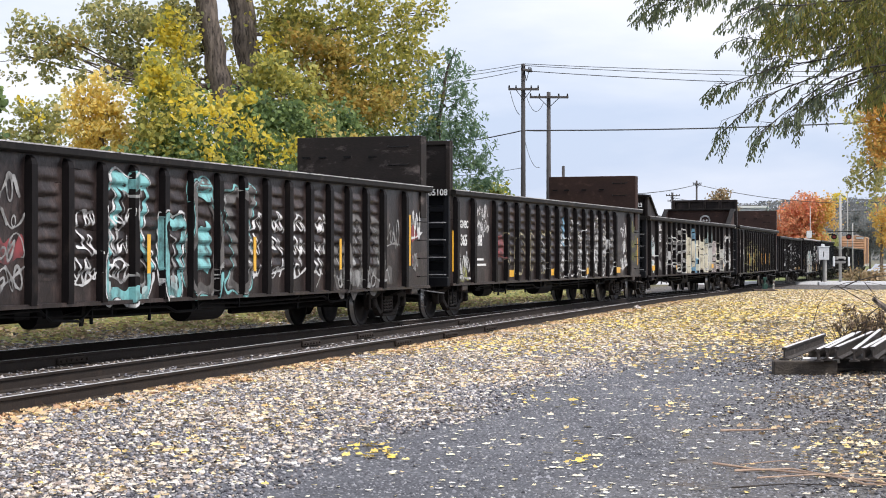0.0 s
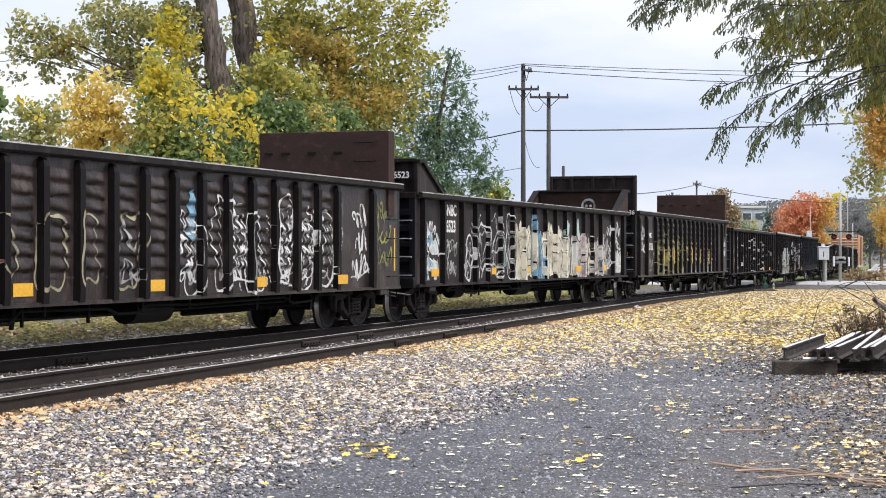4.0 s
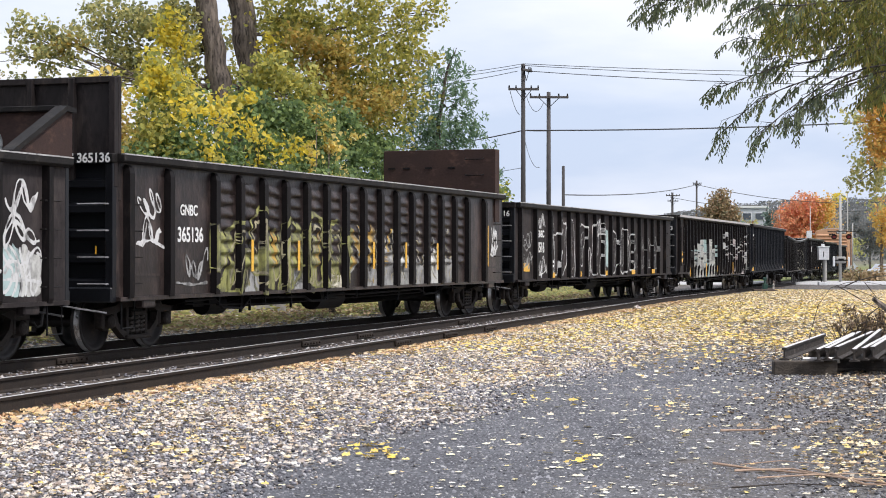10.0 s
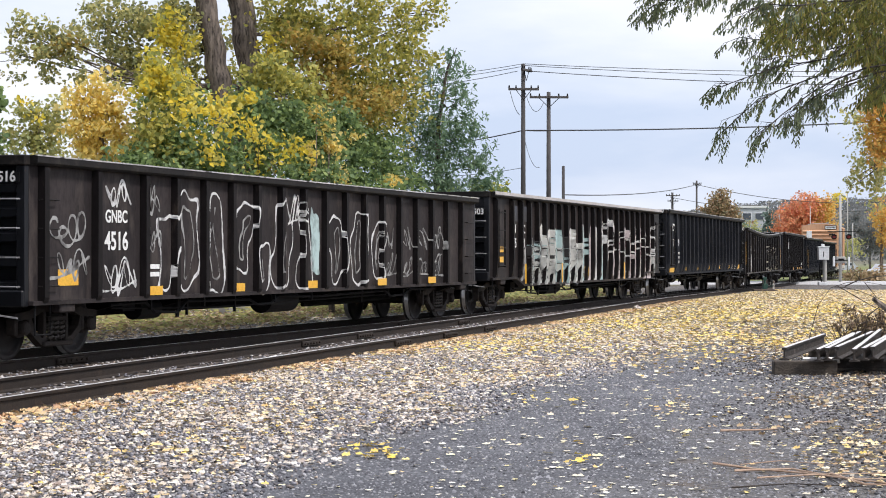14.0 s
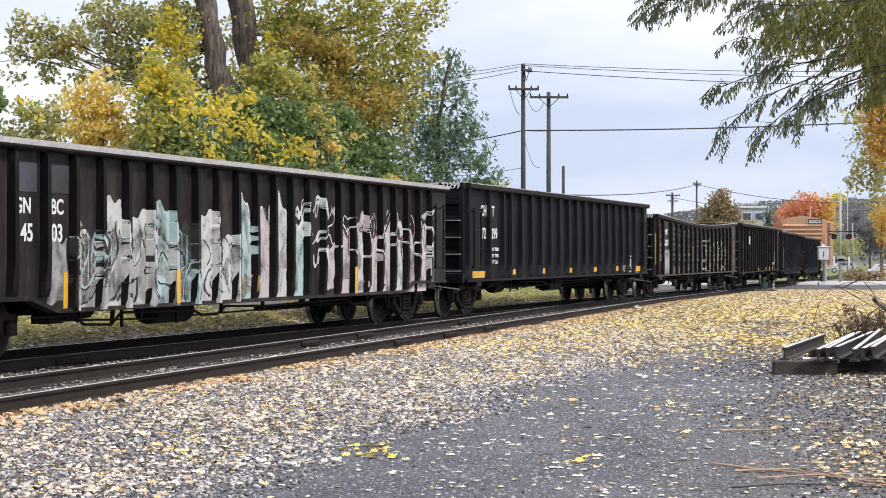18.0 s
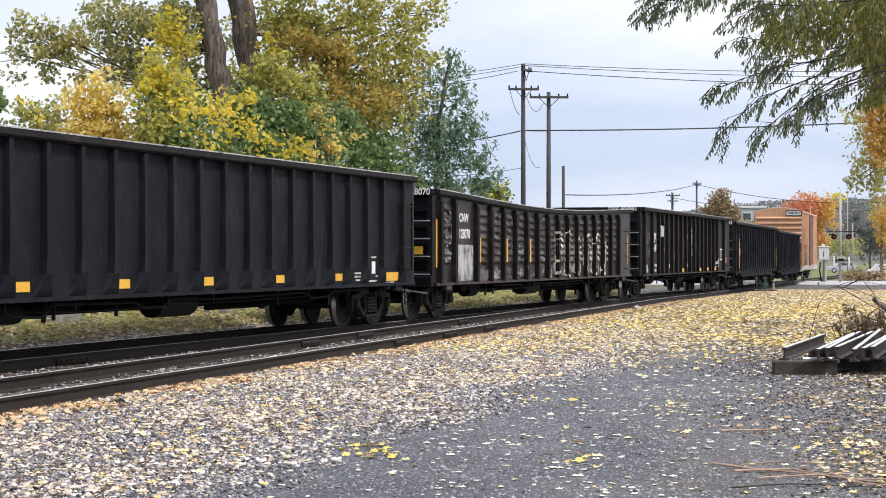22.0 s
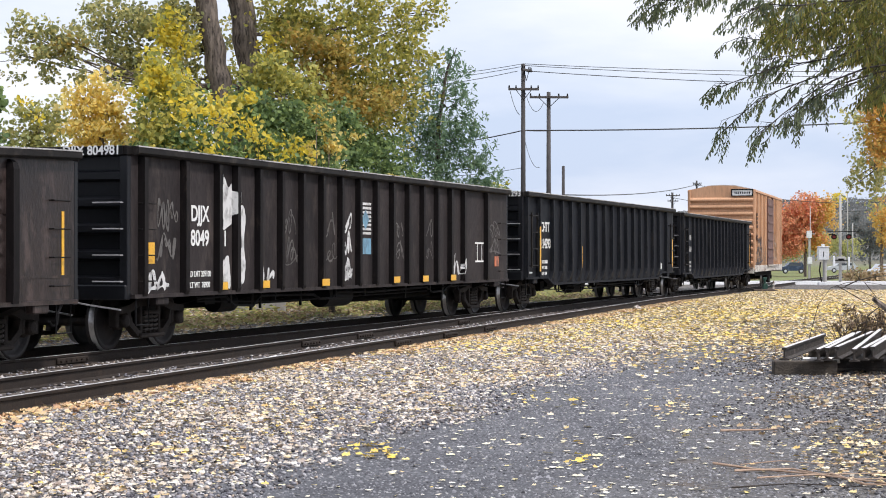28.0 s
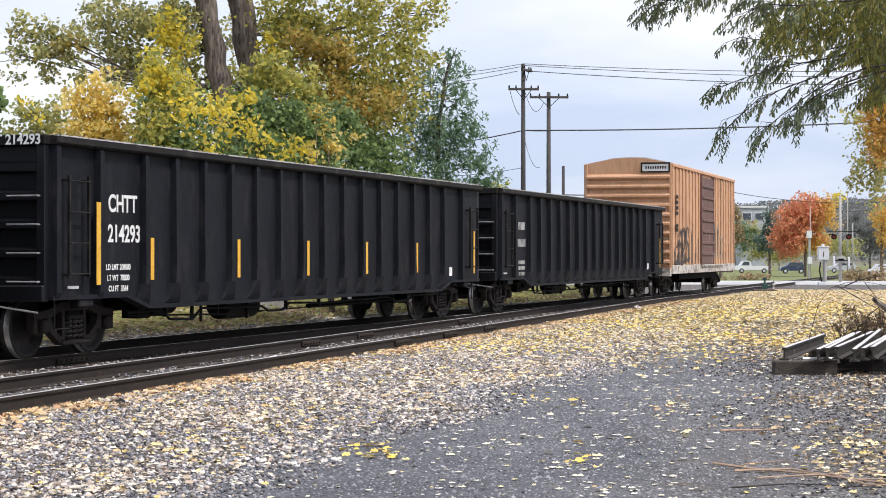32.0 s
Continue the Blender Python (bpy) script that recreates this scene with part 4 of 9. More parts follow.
HOSE_MESH = Solid().tube([(0, 0, 0.75), (0.12, 0, 0.6), (0.2, 0.02, 0.42), (0.34, 0.03, 0.4), (0.44, 0.03, 0.48)], 0.022, 6).mesh("air_hose", M["dark"])

POSTS, PANELS = {}, {}
PRESS_LO, PRESS_N = 0.46, 7      # foot and number of the swells in a pressed bay
SIDE = {"posts": np.zeros(0), "press": None, "deep": 0.11}      # the side that paint goes on


def post_mesh(mat, z0, z1, style):
    """An upright stake: style 'round' narrows to a rounded top; 'flare' spreads into a gusset at the sill."""
    key = (mat.name, round(z0, 2), round(z1, 2), style)
    if key in POSTS:
        return POSTS[key]
    s = Solid()
    zt = z1 - 0.14
    w = 0.075 if style == "round" else 0.062
    if style == "flare":
        rows = [(z0 + 0.03, 0.20, 0.02), (z0 + 0.12, 0.17, 0.055), (z0 + 0.34, 0.08, 0.11), (z0 + 0.6, 0.06, 0.11), (zt, 0.055, 0.095)]
    elif style == "round":
        rows = [(z0, w, 0.10), (z0 + 0.15, w, 0.11), (zt - 0.14, w, 0.11), (zt - 0.06, w * 0.85, 0.09), (zt - 0.01, w * 0.5, 0.03)]
    elif style == "thin":
        rows = [(z0, 0.085, 0.06), (z0 + 0.1, 0.075, 0.1), (z0 + 0.5, 0.05, 0.13), (zt - 0.05, 0.045, 0.12), (zt, 0.03, 0.05)]
    else:
        rows = [(z0, w, 0.09), (z0 + 0.06, w, 0.11), (zt - 0.02, w * 0.9, 0.11), (zt, w * 0.9, 0.09)]
    vs = []
    for z, hw, d in rows:
        vs += [(-hw * 1.25, -SHEET + 0.004, z), (-hw, -SHEET - d, z), (hw, -SHEET - d, z), (hw * 1.25, -SHEET + 0.004, z)]
    fs = []
    for r in range(len(rows) - 1):
        for k in range(3):
            a = r * 4 + k
            fs.append((a, a + 1, a + 5, a + 4))
    fs += [(3, 2, 1, 0), tuple(len(vs) - 4 + k for k in range(4))]
    s.add(vs, fs)
    POSTS[key] = s.mesh("side_post", mat)
    return POSTS[key]


def panel_mesh(mat, width, z0, z1, seed):
    """A bay's sheet pressed into horizontal swells, the lowest part plain; dented here and there."""
    key = (mat.name, round(width, 1), round(z0, 2), round(z1, 2), seed)
    if key in PANELS:
        return PANELS[key]
    r = random.Random(seed)
    s = Solid()
    n, cols = PRESS_N, 11
    rows = []
    lo, hi = z0 + PRESS_LO, z1 - 0.28
    pitch = (hi - lo) / n
    for k in range(n):
        b = lo + k * pitch
        g = r.uniform(0.85, 1.12)
        rows += [(b, 0.0), (b + pitch * 0.1, 0.004), (b + pitch * 0.2, 0.036 * g), (b + pitch * 0.34, 0.055 * g), (b + pitch * 0.56, 0.042 * g), (b + pitch * 0.8, 0.012), (b + pitch * 0.93, 0.0)]
    rows.append((hi, 0.0))
    vs = []
    for i_, (z, d) in enumerate(rows):
        if i_ % 7 == 0:
            tilt = r.uniform(-0.09, 0.03)
        for c in range(cols):
            u = c / (cols - 1)
            edge = max(math.cos(math.pi * (u - 0.5) / 0.8), 0.0) ** 0.45 if 0.12 < u < 0.88 else 0.0
            vs.append(((u - 0.5) * width, -SHEET - 0.004 - d * edge * r.uniform(0.82, 1.06) - 0.006 * edge * r.random(), z + r.uniform(-0.014, 0.014) + tilt * (u - 0.5)))
    fs = []
    for i in range(len(rows) - 1):
        for c in range(cols - 1):
            a = i * cols + c
            fs.append((a, a + 1, a + cols + 1, a + cols))
    s.add(vs, fs)
    PANELS[key] = s.mesh("side_panel", mat, True)
    return PANELS[key]


def lettering(body, size, x, z, parent, mat=None, y=-SHEET - 0.007, squeeze=0.92, turn=None, name="lettering", label=""):
    cu = bpy.data.curves.new("lettering", "FONT")
    cu.body, cu.size, cu.extrude, cu.align_x, cu.align_y = body, size, 0.002, "CENTER", "CENTER"
    cu.offset = size * 0.022
    tmp = bpy.data.objects.new("lettering", cu)
    scene.collection.objects.link(tmp)
    me = bpy.data.meshes.new_from_object(tmp.evaluated_get(bpy.context.evaluated_depsgraph_get()))
    scene.collection.objects.unlink(tmp)
    bpy.data.objects.remove(tmp)
    bpy.data.curves.remove(cu)
    me.transform(Matrix.Diagonal((squeeze, 1, 1, 1)))
    me.materials.clear()
    me.materials.append(mat or M["white"])
    return part(name, me, None, parent, label, at=turn or pose(x, y, z, 90, 0, 0))


def flat_patch(parent, x0, x1, z0, z1, mat, name="marking", y=-SHEET - 0.008, label=""):
    return part(name, Solid().box(x0, x1, y, y + 0.005, z0, z1), mat, parent, label)


def skin(x, z):
    """Where the side's surface lies under paint: on the posts, on pressed swells or on the flat sheet."""
    y = np.full(np.shape(x), -SHEET - 0.007)
    if SIDE["press"] is not None:
        z0, z1 = SIDE["press"]
        lo, hi = z0 + PRESS_LO, z1 - 0.28
        u = ((z - lo) / ((hi - lo) / PRESS_N)) % 1.0
        d = np.interp(u, [0, 0.1, 0.2, 0.34, 0.56, 0.8, 0.93, 1], [0.008, 0.014, 0.05, 0.07, 0.058, 0.024, 0.01, 0.008])
        px = SIDE["posts"]
        i = np.clip(np.searchsorted(px, x), 1, len(px) - 1)
        v = np.clip((np.asarray(x) - px[i - 1] - 0.085) / np.maximum(px[i] - px[i - 1] - 0.17, 0.1), 0, 1)
        d = d * np.maximum(np.cos(math.pi * (v - 0.5) / 0.84), 0.0) ** 0.45
        plain = np.zeros(np.shape(x), bool)
        for a, b in SIDE["plain"]:
            plain = plain | ((x > a) & (x < b))
        y = np.where((z > lo) & (z < hi) & ~plain, y - d, y)
    if len(SIDE["posts"]):
        near = np.min(np.abs(np.asarray(x)[..., None] - SIDE["posts"]), -1)
        on = (near < SIDE["half"] + 0.012) & (z < SIDE["top"] - 0.16)
        y = np.where(on, -SHEET - SIDE["deep"] - 0.006, y)
    return y


def curve(pts, n=5):
    """Points along a smooth line through pts."""
    P = np.array([pts[0]] + list(pts) + [pts[-1]], float)
    out = []
    for a, b, c, d in zip(P[:-3], P[1:-2], P[2:-1], P[3:]):
        for t in np.linspace(0, 1, n, endpoint=False):
            out.append(0.5 * (2 * b + (c - a) * t + (2 * a - 5 * b + 4 * c - d) * t * t + (3 * b - a - 3 * c + d) * t ** 3))
    out.append(P[-1])
    return np.array(out)


def scribble(r, x0, x1, z0, z1, turns):
    """One running line of loops and spikes, like a quick flourish; it spells nothing."""
    n = int(turns * 16)
    t = np.linspace(0, 1, n)
    ph, ph2 = r.uniform(0, 6), r.uniform(0, 6)
    w = 2 * math.pi * turns
    amp = 0.34 + 0.13 * np.sin(w * 0.37 + ph + 5 * t) + 0.06 * np.sin(w * t * 0.61 + ph2)
    x = x0 + (x1 - x0) * (0.08 + 0.84 * t) + (x1 - x0) / turns * r.uniform(0.35, 0.6) * np.sin(w * t + ph)
    z = (z0 + z1) / 2 + (z1 - z0) * amp * np.sin(w * t * r.choice((1.0, 1.27, 1.5)) + ph2) + (z1 - z0) * 0.12 * np.sin(w * t * 0.31 + ph)
    return np.stack([x, z], 1)


def span(gx, gz, lines):
    """Distance of grid points from the nearest of some lines."""
    d = np.full(gx.shape, 9.0)
    for ln in lines:
        lo, hi = ln.min(0) - 0.6, ln.max(0) + 0.6
        box = (gx > lo[0]) & (gx < hi[0]) & (gz > lo[1]) & (gz < hi[1])
        px, pz = gx[box], gz[box]
        best = np.full(px.shape, 9.0)
        for a, b in zip(ln[:-1], ln[1:]):
            ab = b - a
            k = max(float(ab @ ab), 1e-9)
            t = np.clip(((px - a[0]) * ab[0] + (pz - a[1]) * ab[1]) / k, 0, 1)
            best = np.minimum(best, np.hypot(px - a[0] - t * ab[0], pz - a[1] - t * ab[1]))
        d[box] = np.minimum(d[box], best)
    return d


def paint(parent, gx, gz, mask, mat, step, label, lift=0.0, y=None, name="graffiti"):
    """The cells of a grid that are painted, their rims smoothed, laid on the car's side as skins."""
    if not mask.any():
        return
    for patch_ in islands(mask, 10):
        r0, c0 = np.min(np.nonzero(patch_), 1)
        r1, c1 = np.max(np.nonzero(patch_), 1) + 1
        cut_ = np.s_[r0:r1, c0:c1]
        paint_patch(parent, gx[cut_], gz[cut_], patch_[cut_], mat, step, label, lift, y, name)


def islands(mask, least):
    """The separate patches of a grid of cells, without specks."""
    n, m = mask.shape
    left = mask.copy()
    out = []
    for start in zip(*np.nonzero(mask)):
        if not left[start]:
            continue
        left[start] = False
        todo, got = [start], []
        while todo:
            r_, c_ = todo.pop()
            got.append((r_, c_))
            for a, b in ((r_ + 1, c_), (r_ - 1, c_), (r_, c_ + 1), (r_, c_ - 1), (r_ + 1, c_ + 1), (r_ - 1, c_ - 1), (r_ + 1, c_ - 1), (r_ - 1, c_ + 1)):
                if 0 <= a < n and 0 <= b < m and left[a, b]:
                    left[a, b] = False
                    todo.append((a, b))
        if len(got) >= least:
            one = np.zeros_like(mask)
            one[tuple(np.array(got).T)] = True
            out.append(one)
    return out


def paint_patch(parent, gx, gz, mask, mat, step, label, lift, y, name):
    n, m = mask.shape
    half = step / 2
    vx = np.concatenate([gx[:, :1] - half, gx + half], 1)
    vx = np.concatenate([vx[:1], vx], 0)
    vz = np.concatenate([gz[:1] - half, gz + half], 0)
    vz = np.concatenate([vz[:, :1], vz], 1)
    rr_, cc = np.nonzero(mask)
    k = m + 1
    a = rr_ * k + cc
    quads = np.stack([a, a + 1, a + k + 1, a + k], 1)
    used, inv = np.unique(quads, return_inverse=True)
    inv = inv.reshape(-1, 4)
    co = np.stack([vx.ravel(), vz.ravel()], 1)[used]
    e = np.concatenate([inv[:, [i, (i + 1) % 4]] for i in range(4)])
    key = np.sort(e, 1)
    _, first, cnt = np.unique(key[:, 0].astype(np.int64) * len(co) + key[:, 1], return_index=True, return_counts=True)
    rim = key[first[cnt == 1]]
    for _ in range(3):
        acc, num = np.zeros_like(co), np.zeros(len(co))
        for i, j in ((0, 1), (1, 0)):
            np.add.at(acc, rim[:, i], co[rim[:, j]])
            np.add.at(num, rim[:, i], 1)
        on = num > 0
        co[on] = 0.45 * co[on] + 0.55 * acc[on] / num[on, None]
    vy = (skin(co[:, 0], co[:, 1]) if y is None else np.full(len(co), y)) - lift
    me = bpy.data.meshes.new("graffiti")
    me.from_pydata(np.stack([co[:, 0], vy, co[:, 1]], 1).tolist(), [], inv.tolist())
    me.materials.append(mat)
    me.update()
    part(name, me, None, parent, label)


def grid(x0, x1, z0, z1, step):
    return np.meshgrid(np.arange(x0, x1, step), np.arange(z0, z1, step))


def off_posts(gx, gz):
    """Paint lies between the stakes, not on them."""
    near = np.min(np.abs(gx[..., None] - SIDE["posts"]), -1)
    return near > SIDE["half"] * 1.25


def scrawl(parent, x0, x1, z0, z1, mat, seed, strokes=4, width=0.035, y=None, label="white spray-painted scrawl"):
    """A quick tag: running loops and spikes in one to three rows."""
    r = random.Random(seed)
    step = max(0.014, width * 0.4)
    gx, gz = grid(x0 - 0.05, x1 + 0.05, z0 - 0.03, z1 + 0.03, step)
    rows = 1 + (z1 - z0 > 0.75) + (z1 - z0 > 1.15) + (z1 - z0 > 1.55)
    lines = []
    for k in range(rows):
        b0 = z0 + (z1 - z0) * k / rows
        b1 = z0 + (z1 - z0) * (k + 0.95) / rows
        c = r.uniform(0.7, 1.0) * (x1 - x0)
        o = x0 + r.uniform(0, x1 - x0 - c)
        lines.append(scribble(r, o, o + c, b0, b1, max(2, strokes) + r.uniform(0, 0.7)))
    if r.random() < 0.6:
        lines.append(curve([(x0, z0 + 0.05), (x0 + 0.5 * (x1 - x0), z0 + r.uniform(0, 0.15)), (x1, z0 + r.uniform(0, 0.4) * (z1 - z0))]))
    d = span(gx, gz, lines)
    return paint(parent, gx, gz, d < width * (0.42 + 0.16 * np.sin(gx * 11 + gz * 7)), mat, step, label, 0.002, y)


def blot(parent, x0, x1, z0, z1, mat, seed, y=None, label="faded spray-painted fill"):
    """A filled painted area with a wavering edge."""
    r = random.Random(seed)
    step = 0.03
    gx, gz = grid(x0 - 0.05, x1 + 0.05, z0 - 0.1, z1 + 0.1, step)
    p1, p2, p3 = r.uniform(0, 6), r.uniform(0, 6), r.uniform(0, 6)
    top = z1 - 0.1 * (z1 - z0) * (1 + np.sin(gx * 7 + p1)) - 0.05 * np.sin(gx * 23 + p2)
    low = z0 + 0.05 * (1 + np.sin(gx * 9 + p3))
    side = 0.03 * np.sin(gz * 8 + p1)
    m = (gz < top) & (gz > low) & (gx > x0 + side) & (gx < x1 + side)
    return paint(parent, gx, gz, m, mat, step, label, 0.0, y)


def mural(parent, x0, x1, z0, z1, seed, fills=(), lines=(), busy=1.0, bare=0.3, line=0.045, step=0.024, on_posts=False, label="large spray-painted piece of interlocking forms"):
    """A big painted piece: tall interlocking flame-like forms in changing colours with lines along their rims."""
    r = random.Random(seed)
    gx, gz = grid(x0, x1, z0, z1 + 0.05, step)
    p = [r.uniform(0, 6.3) for _ in range(9)]
    wx = gx + 0.2 * np.sin(2.3 * gz + p[0] + 1.4 * np.sin(1.9 * gx + p[1])) + 0.07 * np.sin(7 * gz + p[2])
    wz = gz + 0.28 * np.sin(2.1 * gx + p[3]) + 0.06 * np.sin(9 * gx + p[4])
    tri = lambda v: np.abs((v / math.pi) % 2 - 1) * 2 - 1
    f = busy * (1.25 * tri(2.6 * wx + p[5] + 0.9 * np.sin(1.6 * wz)) + 0.8 * np.sin(2.4 * wz + 3.4 * wx + p[6]) + 0.55 * tri(5.2 * wz - 2.2 * wx + p[7]))
    gz_, gx_ = np.gradient(f, step)
    steep = np.hypot(gx_, gz_) + 0.6
    rim = np.abs(f - np.round(f)) / steep
    cell = np.round(f + 0.5).astype(int)
    top = z1 - (z1 - z0) * (0.16 * np.abs(np.sin(1.9 * gx + p[8])) + 0.10 * (np.sin(5.3 * gx + p[0]) > 0) + 0.06 * np.sin(17 * gx))
    low = z0 + 0.05 * (1 + np.sin(3.1 * gx + p[2]))
    inside = (gz < top) & (gz > low)
    clear = np.ones_like(inside) if on_posts else off_posts(gx, gz)
    tone = (np.sin(cell * 12.9898 + np.floor((gx - x0) / 1.3) * 78.233 + p[4]) * 43758.5453) % 1.0
    if fills:
        zone = np.clip(((gx - x0) / (x1 - x0) + 0.03 * np.sin(gz * 4 + gx * 2)) * len(fills), 0, len(fills) - 1e-3).astype(int)
        body = inside & clear & (tone > bare) & (rim > line * 0.5)
        for f_ in sorted(set(x for x in fills if x), key=fills.index):
            paint(parent, gx, gz, body & np.isin(zone, [i for i, g in enumerate(fills) if g is f_]), f_, step, label)
    for i, mt in enumerate(lines):
        sel = inside & clear & (rim < line * 0.5) & ((cell % len(lines)) == i)
        paint(parent, gx, gz, sel, mt, step, label, 0.001)


def arches(parent, forms, mats, line=0.05, step=0.022, label="tall rounded spray-painted outlines"):
    """Nested outlines of tall rounded forms (x, half width, z0, z1, lean); mats from the outermost line inwards."""
    x0, x1 = min(f[0] - f[1] for f in forms) - 0.5, max(f[0] + f[1] for f in forms) + 0.5
    gx, gz = grid(x0, x1, min(f[2] for f in forms) - 0.2, max(f[3] for f in forms) + 0.2, step)
    d = np.full(gx.shape, 9.0)
    for x, hw, a, b, lean in forms:
        u = np.abs(gx - x - lean * (gz - a) - 0.06 * np.sin(gz * 5 + x)) - hw * (0.8 + 0.2 * np.sin(gz * 3 + x * 2)) + 0.2
        v = np.abs(gz - (a + b) / 2) - (b - a) / 2 + 0.2
        d = np.minimum(d, np.hypot(np.maximum(u, 0), np.maximum(v, 0)) + np.minimum(np.maximum(u, v), 0) - 0.2)
    d = d + 0.045 * np.sin(11 * gx + 5 * gz) + 0.05 * np.sin(4.3 * gz - 6 * gx + 2 * np.sin(3 * gx)) * np.sin(2.1 * gx)
    for i, (mt, at, wide) in enumerate(mats):
        paint(parent, gx, gz, np.abs(d - at) < wide / 2, mt, step, label, 0.001 * i)


def shards(parent, edges, z0, heights, mats, rim=None, seed=0, step=0.026, wide=0.0, label="pale spray-painted upright shard with a rough outline"):
    """One tall tapering painted patch in each bay (edges: pairs of x), with a thin rim."""
    r = random.Random(seed)
    for i, (a, b) in enumerate(edges):
        hgt = heights[i % len(heights)] * r.uniform(0.92, 1.08)
        a, b = a - wide, b + wide
        gx, gz = grid(a, b, z0, z0 + hgt + 0.25, step)
        k = (gz - z0) / hgt
        lean, cut = r.uniform(-0.12, 0.12), r.uniform(-0.35, 0.35)
        p1 = r.uniform(0, 6)
        mid = (a + b) / 2 + lean * (b - a) * k
        half = (b - a) / 2 * (1.15 - r.uniform(0.1, 0.45) * np.clip(k, 0, 1) ** 1.5) + 0.025 * np.sin(9 * gz + p1) + 0.012 * np.sin(31 * gz + p1)
        edge = np.minimum(half - np.abs(gx - mid), (1.0 + cut * (gx - mid) / (b - a) + 0.03 * np.sin(20 * gx + p1) - k) * hgt)
        ok = off_posts(gx, gz) if wide == 0 else np.ones(gx.shape, bool)
        paint(parent, gx, gz, (edge > 0.03) & ok, mats[i % len(mats)], step, label)
        if rim:
            paint(parent, gx, gz, (edge <= 0.03) & (edge > -0.015) & ok, rim, step, label, 0.001)


def gondola(label, left, right, top, sill, posts, paint, pressed=False, tub=False, style="plain", ends=None, sag=0.0, side_ladder=False, end_paint=None, chord=None):
    """An open freight car between the places left and right of the train; posts: distances of its stakes from the left end."""
    L = right - left
    car = thing("gondola_car", label, "gondola car", group="cars of the freight train")
    h = L / 2
    dip = lambda x: -sag * math.sin(math.pi * min(max((x + h) / L, 0), 1)) ** 1.2
    drop = 0.19 if tub else 0.0
    low = [(-h, sill), (-h + 2.1, sill), (-h + 2.8, sill - drop), (h - 2.8, sill - drop), (h - 2.1, sill), (h, sill)] if tub else [(-h, sill), (h, sill)]
    stations = np.linspace(-h, h, 21)
    hi = [(x, top - 0.05 + dip(x)) for x in stations[::-1]]
    bright = 0.06 if chord else 0.0
    # weathered cars get the stake material that has shade in its colour
    stake = M["black"] if paint is M["black"] else M["stake"]
    chord = chord or M["rim"]
    for k in (-1, 1):
        a, b = sorted((k * SHEET, k * (SHEET - 0.014)))
        part("side_sheet", Solid().extrude(low + hi, a, b), paint, car)
        c = Solid()
        for i in range(20):
            x0, x1 = stations[i], stations[i + 1]
            o = [(k * y, z) for y, z in ((SHEET - 0.05, -0.13), (POST + 0.0, -0.13), (POST + 0.03, -0.10), (POST + 0.03, -0.02), (POST + 0.01, 0.0), (SHEET - 0.05, 0.0))]
            vs = [(x0, y, top + z + dip(x0)) for y, z in o] + [(x1, y, top + z + dip(x1)) for y, z in o]
            n = len(o)
            if i == 0:
                c.add(vs[:n], [tuple(range(n))])
            k0 = len(c.v) - n
            c.v.extend(vs[n:])
            c.f.extend((k0 + j, k0 + (j + 1) % n, k0 + n + (j + 1) % n, k0 + n + j) for j in range(n))
            if i == 19:
                c.f.append(tuple(range(k0 + 2 * n - 1, k0 + n - 1, -1)))
        part("top_chord", c, M["chord"], car)
        # thin strip along the chord, its sky-lit edge put into the colour
        rim = Solid()
        for i in range(20):
            x0, x1 = stations[i], stations[i + 1]
            ya, yb = sorted((k * (POST - 0.02), k * (POST + 0.034)))
            rim.extrude([(x0, top + dip(x0) - 0.012 - bright), (x1, top + dip(x1) - 0.012 - bright), (x1, top + dip(x1) + 0.008), (x0, top + dip(x0) + 0.008)], ya, yb)
        part("chord_rim", rim, chord, car, "worn upper edge with sky light painted in")
        lowx = low if tub else [(-h, sill), (h, sill)]
        sl = Solid()
        for (xa, za), (xb, zb) in zip(lowx[:-1], lowx[1:]):
            y0, y1 = sorted((k * (SHEET + 0.005), k * (SHEET + 0.075)))
            sl.extrude([(xa, za - 0.01), (xb, zb - 0.01), (xb, zb + 0.05), (xa, za + 0.05)], y0, y1)
            y0, y1 = sorted((k * (SHEET - 0.1), k * (SHEET + 0.005)))
            sl.extrude([(xa, za - 0.01), (xb, zb - 0.01), (xb, zb + 0.02), (xa, za + 0.02)], y0, y1)
        part("side_sill", sl, paint, car)
        for p in posts:
            x = p - h
            inner = not tub or 2.6 < p < L - 2.6
            st = style if (style != "flare" or inner) else "plain"
            z0 = sill - (drop if inner else 0.0) + 0.03
            me = post_mesh(stake, z0, top + round(dip(x), 2), st)
            part("side_post", me, None, car, at=pose(x, 0, 0) if k < 0 else pose(x, 0, 0, 0, 0, 180))
        if pressed:
            y0, y1 = sorted((k * (SHEET + 0.001), k * (SHEET + 0.006)))
            part("lap_seam", Solid().box(-h + 0.02, h - 0.02, y0, y1, sill + 0.36, sill + 0.4), paint, car)
            for i in range(len(posts) - 1):
                w = posts[i + 1] - posts[i] - 0.17
                x = (posts[i] + posts[i + 1]) / 2 - h
                if 0.6 < w < 1.2 and (sag or 1.0 < posts[i] < L - 3.0):
                    me = panel_mesh(paint, w, sill, top + round(dip(x), 2), (i * 7 + len(CARS) * 3) % 9)
                    part("side_panel", me, None, car, at=pose(x, 0, 0) if k < 0 else pose(x, 0, 0, 0, 0, 180))
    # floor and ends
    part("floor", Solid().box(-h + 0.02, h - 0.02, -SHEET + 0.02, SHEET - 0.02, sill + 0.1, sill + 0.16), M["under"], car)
    ep = end_paint or M["end"]
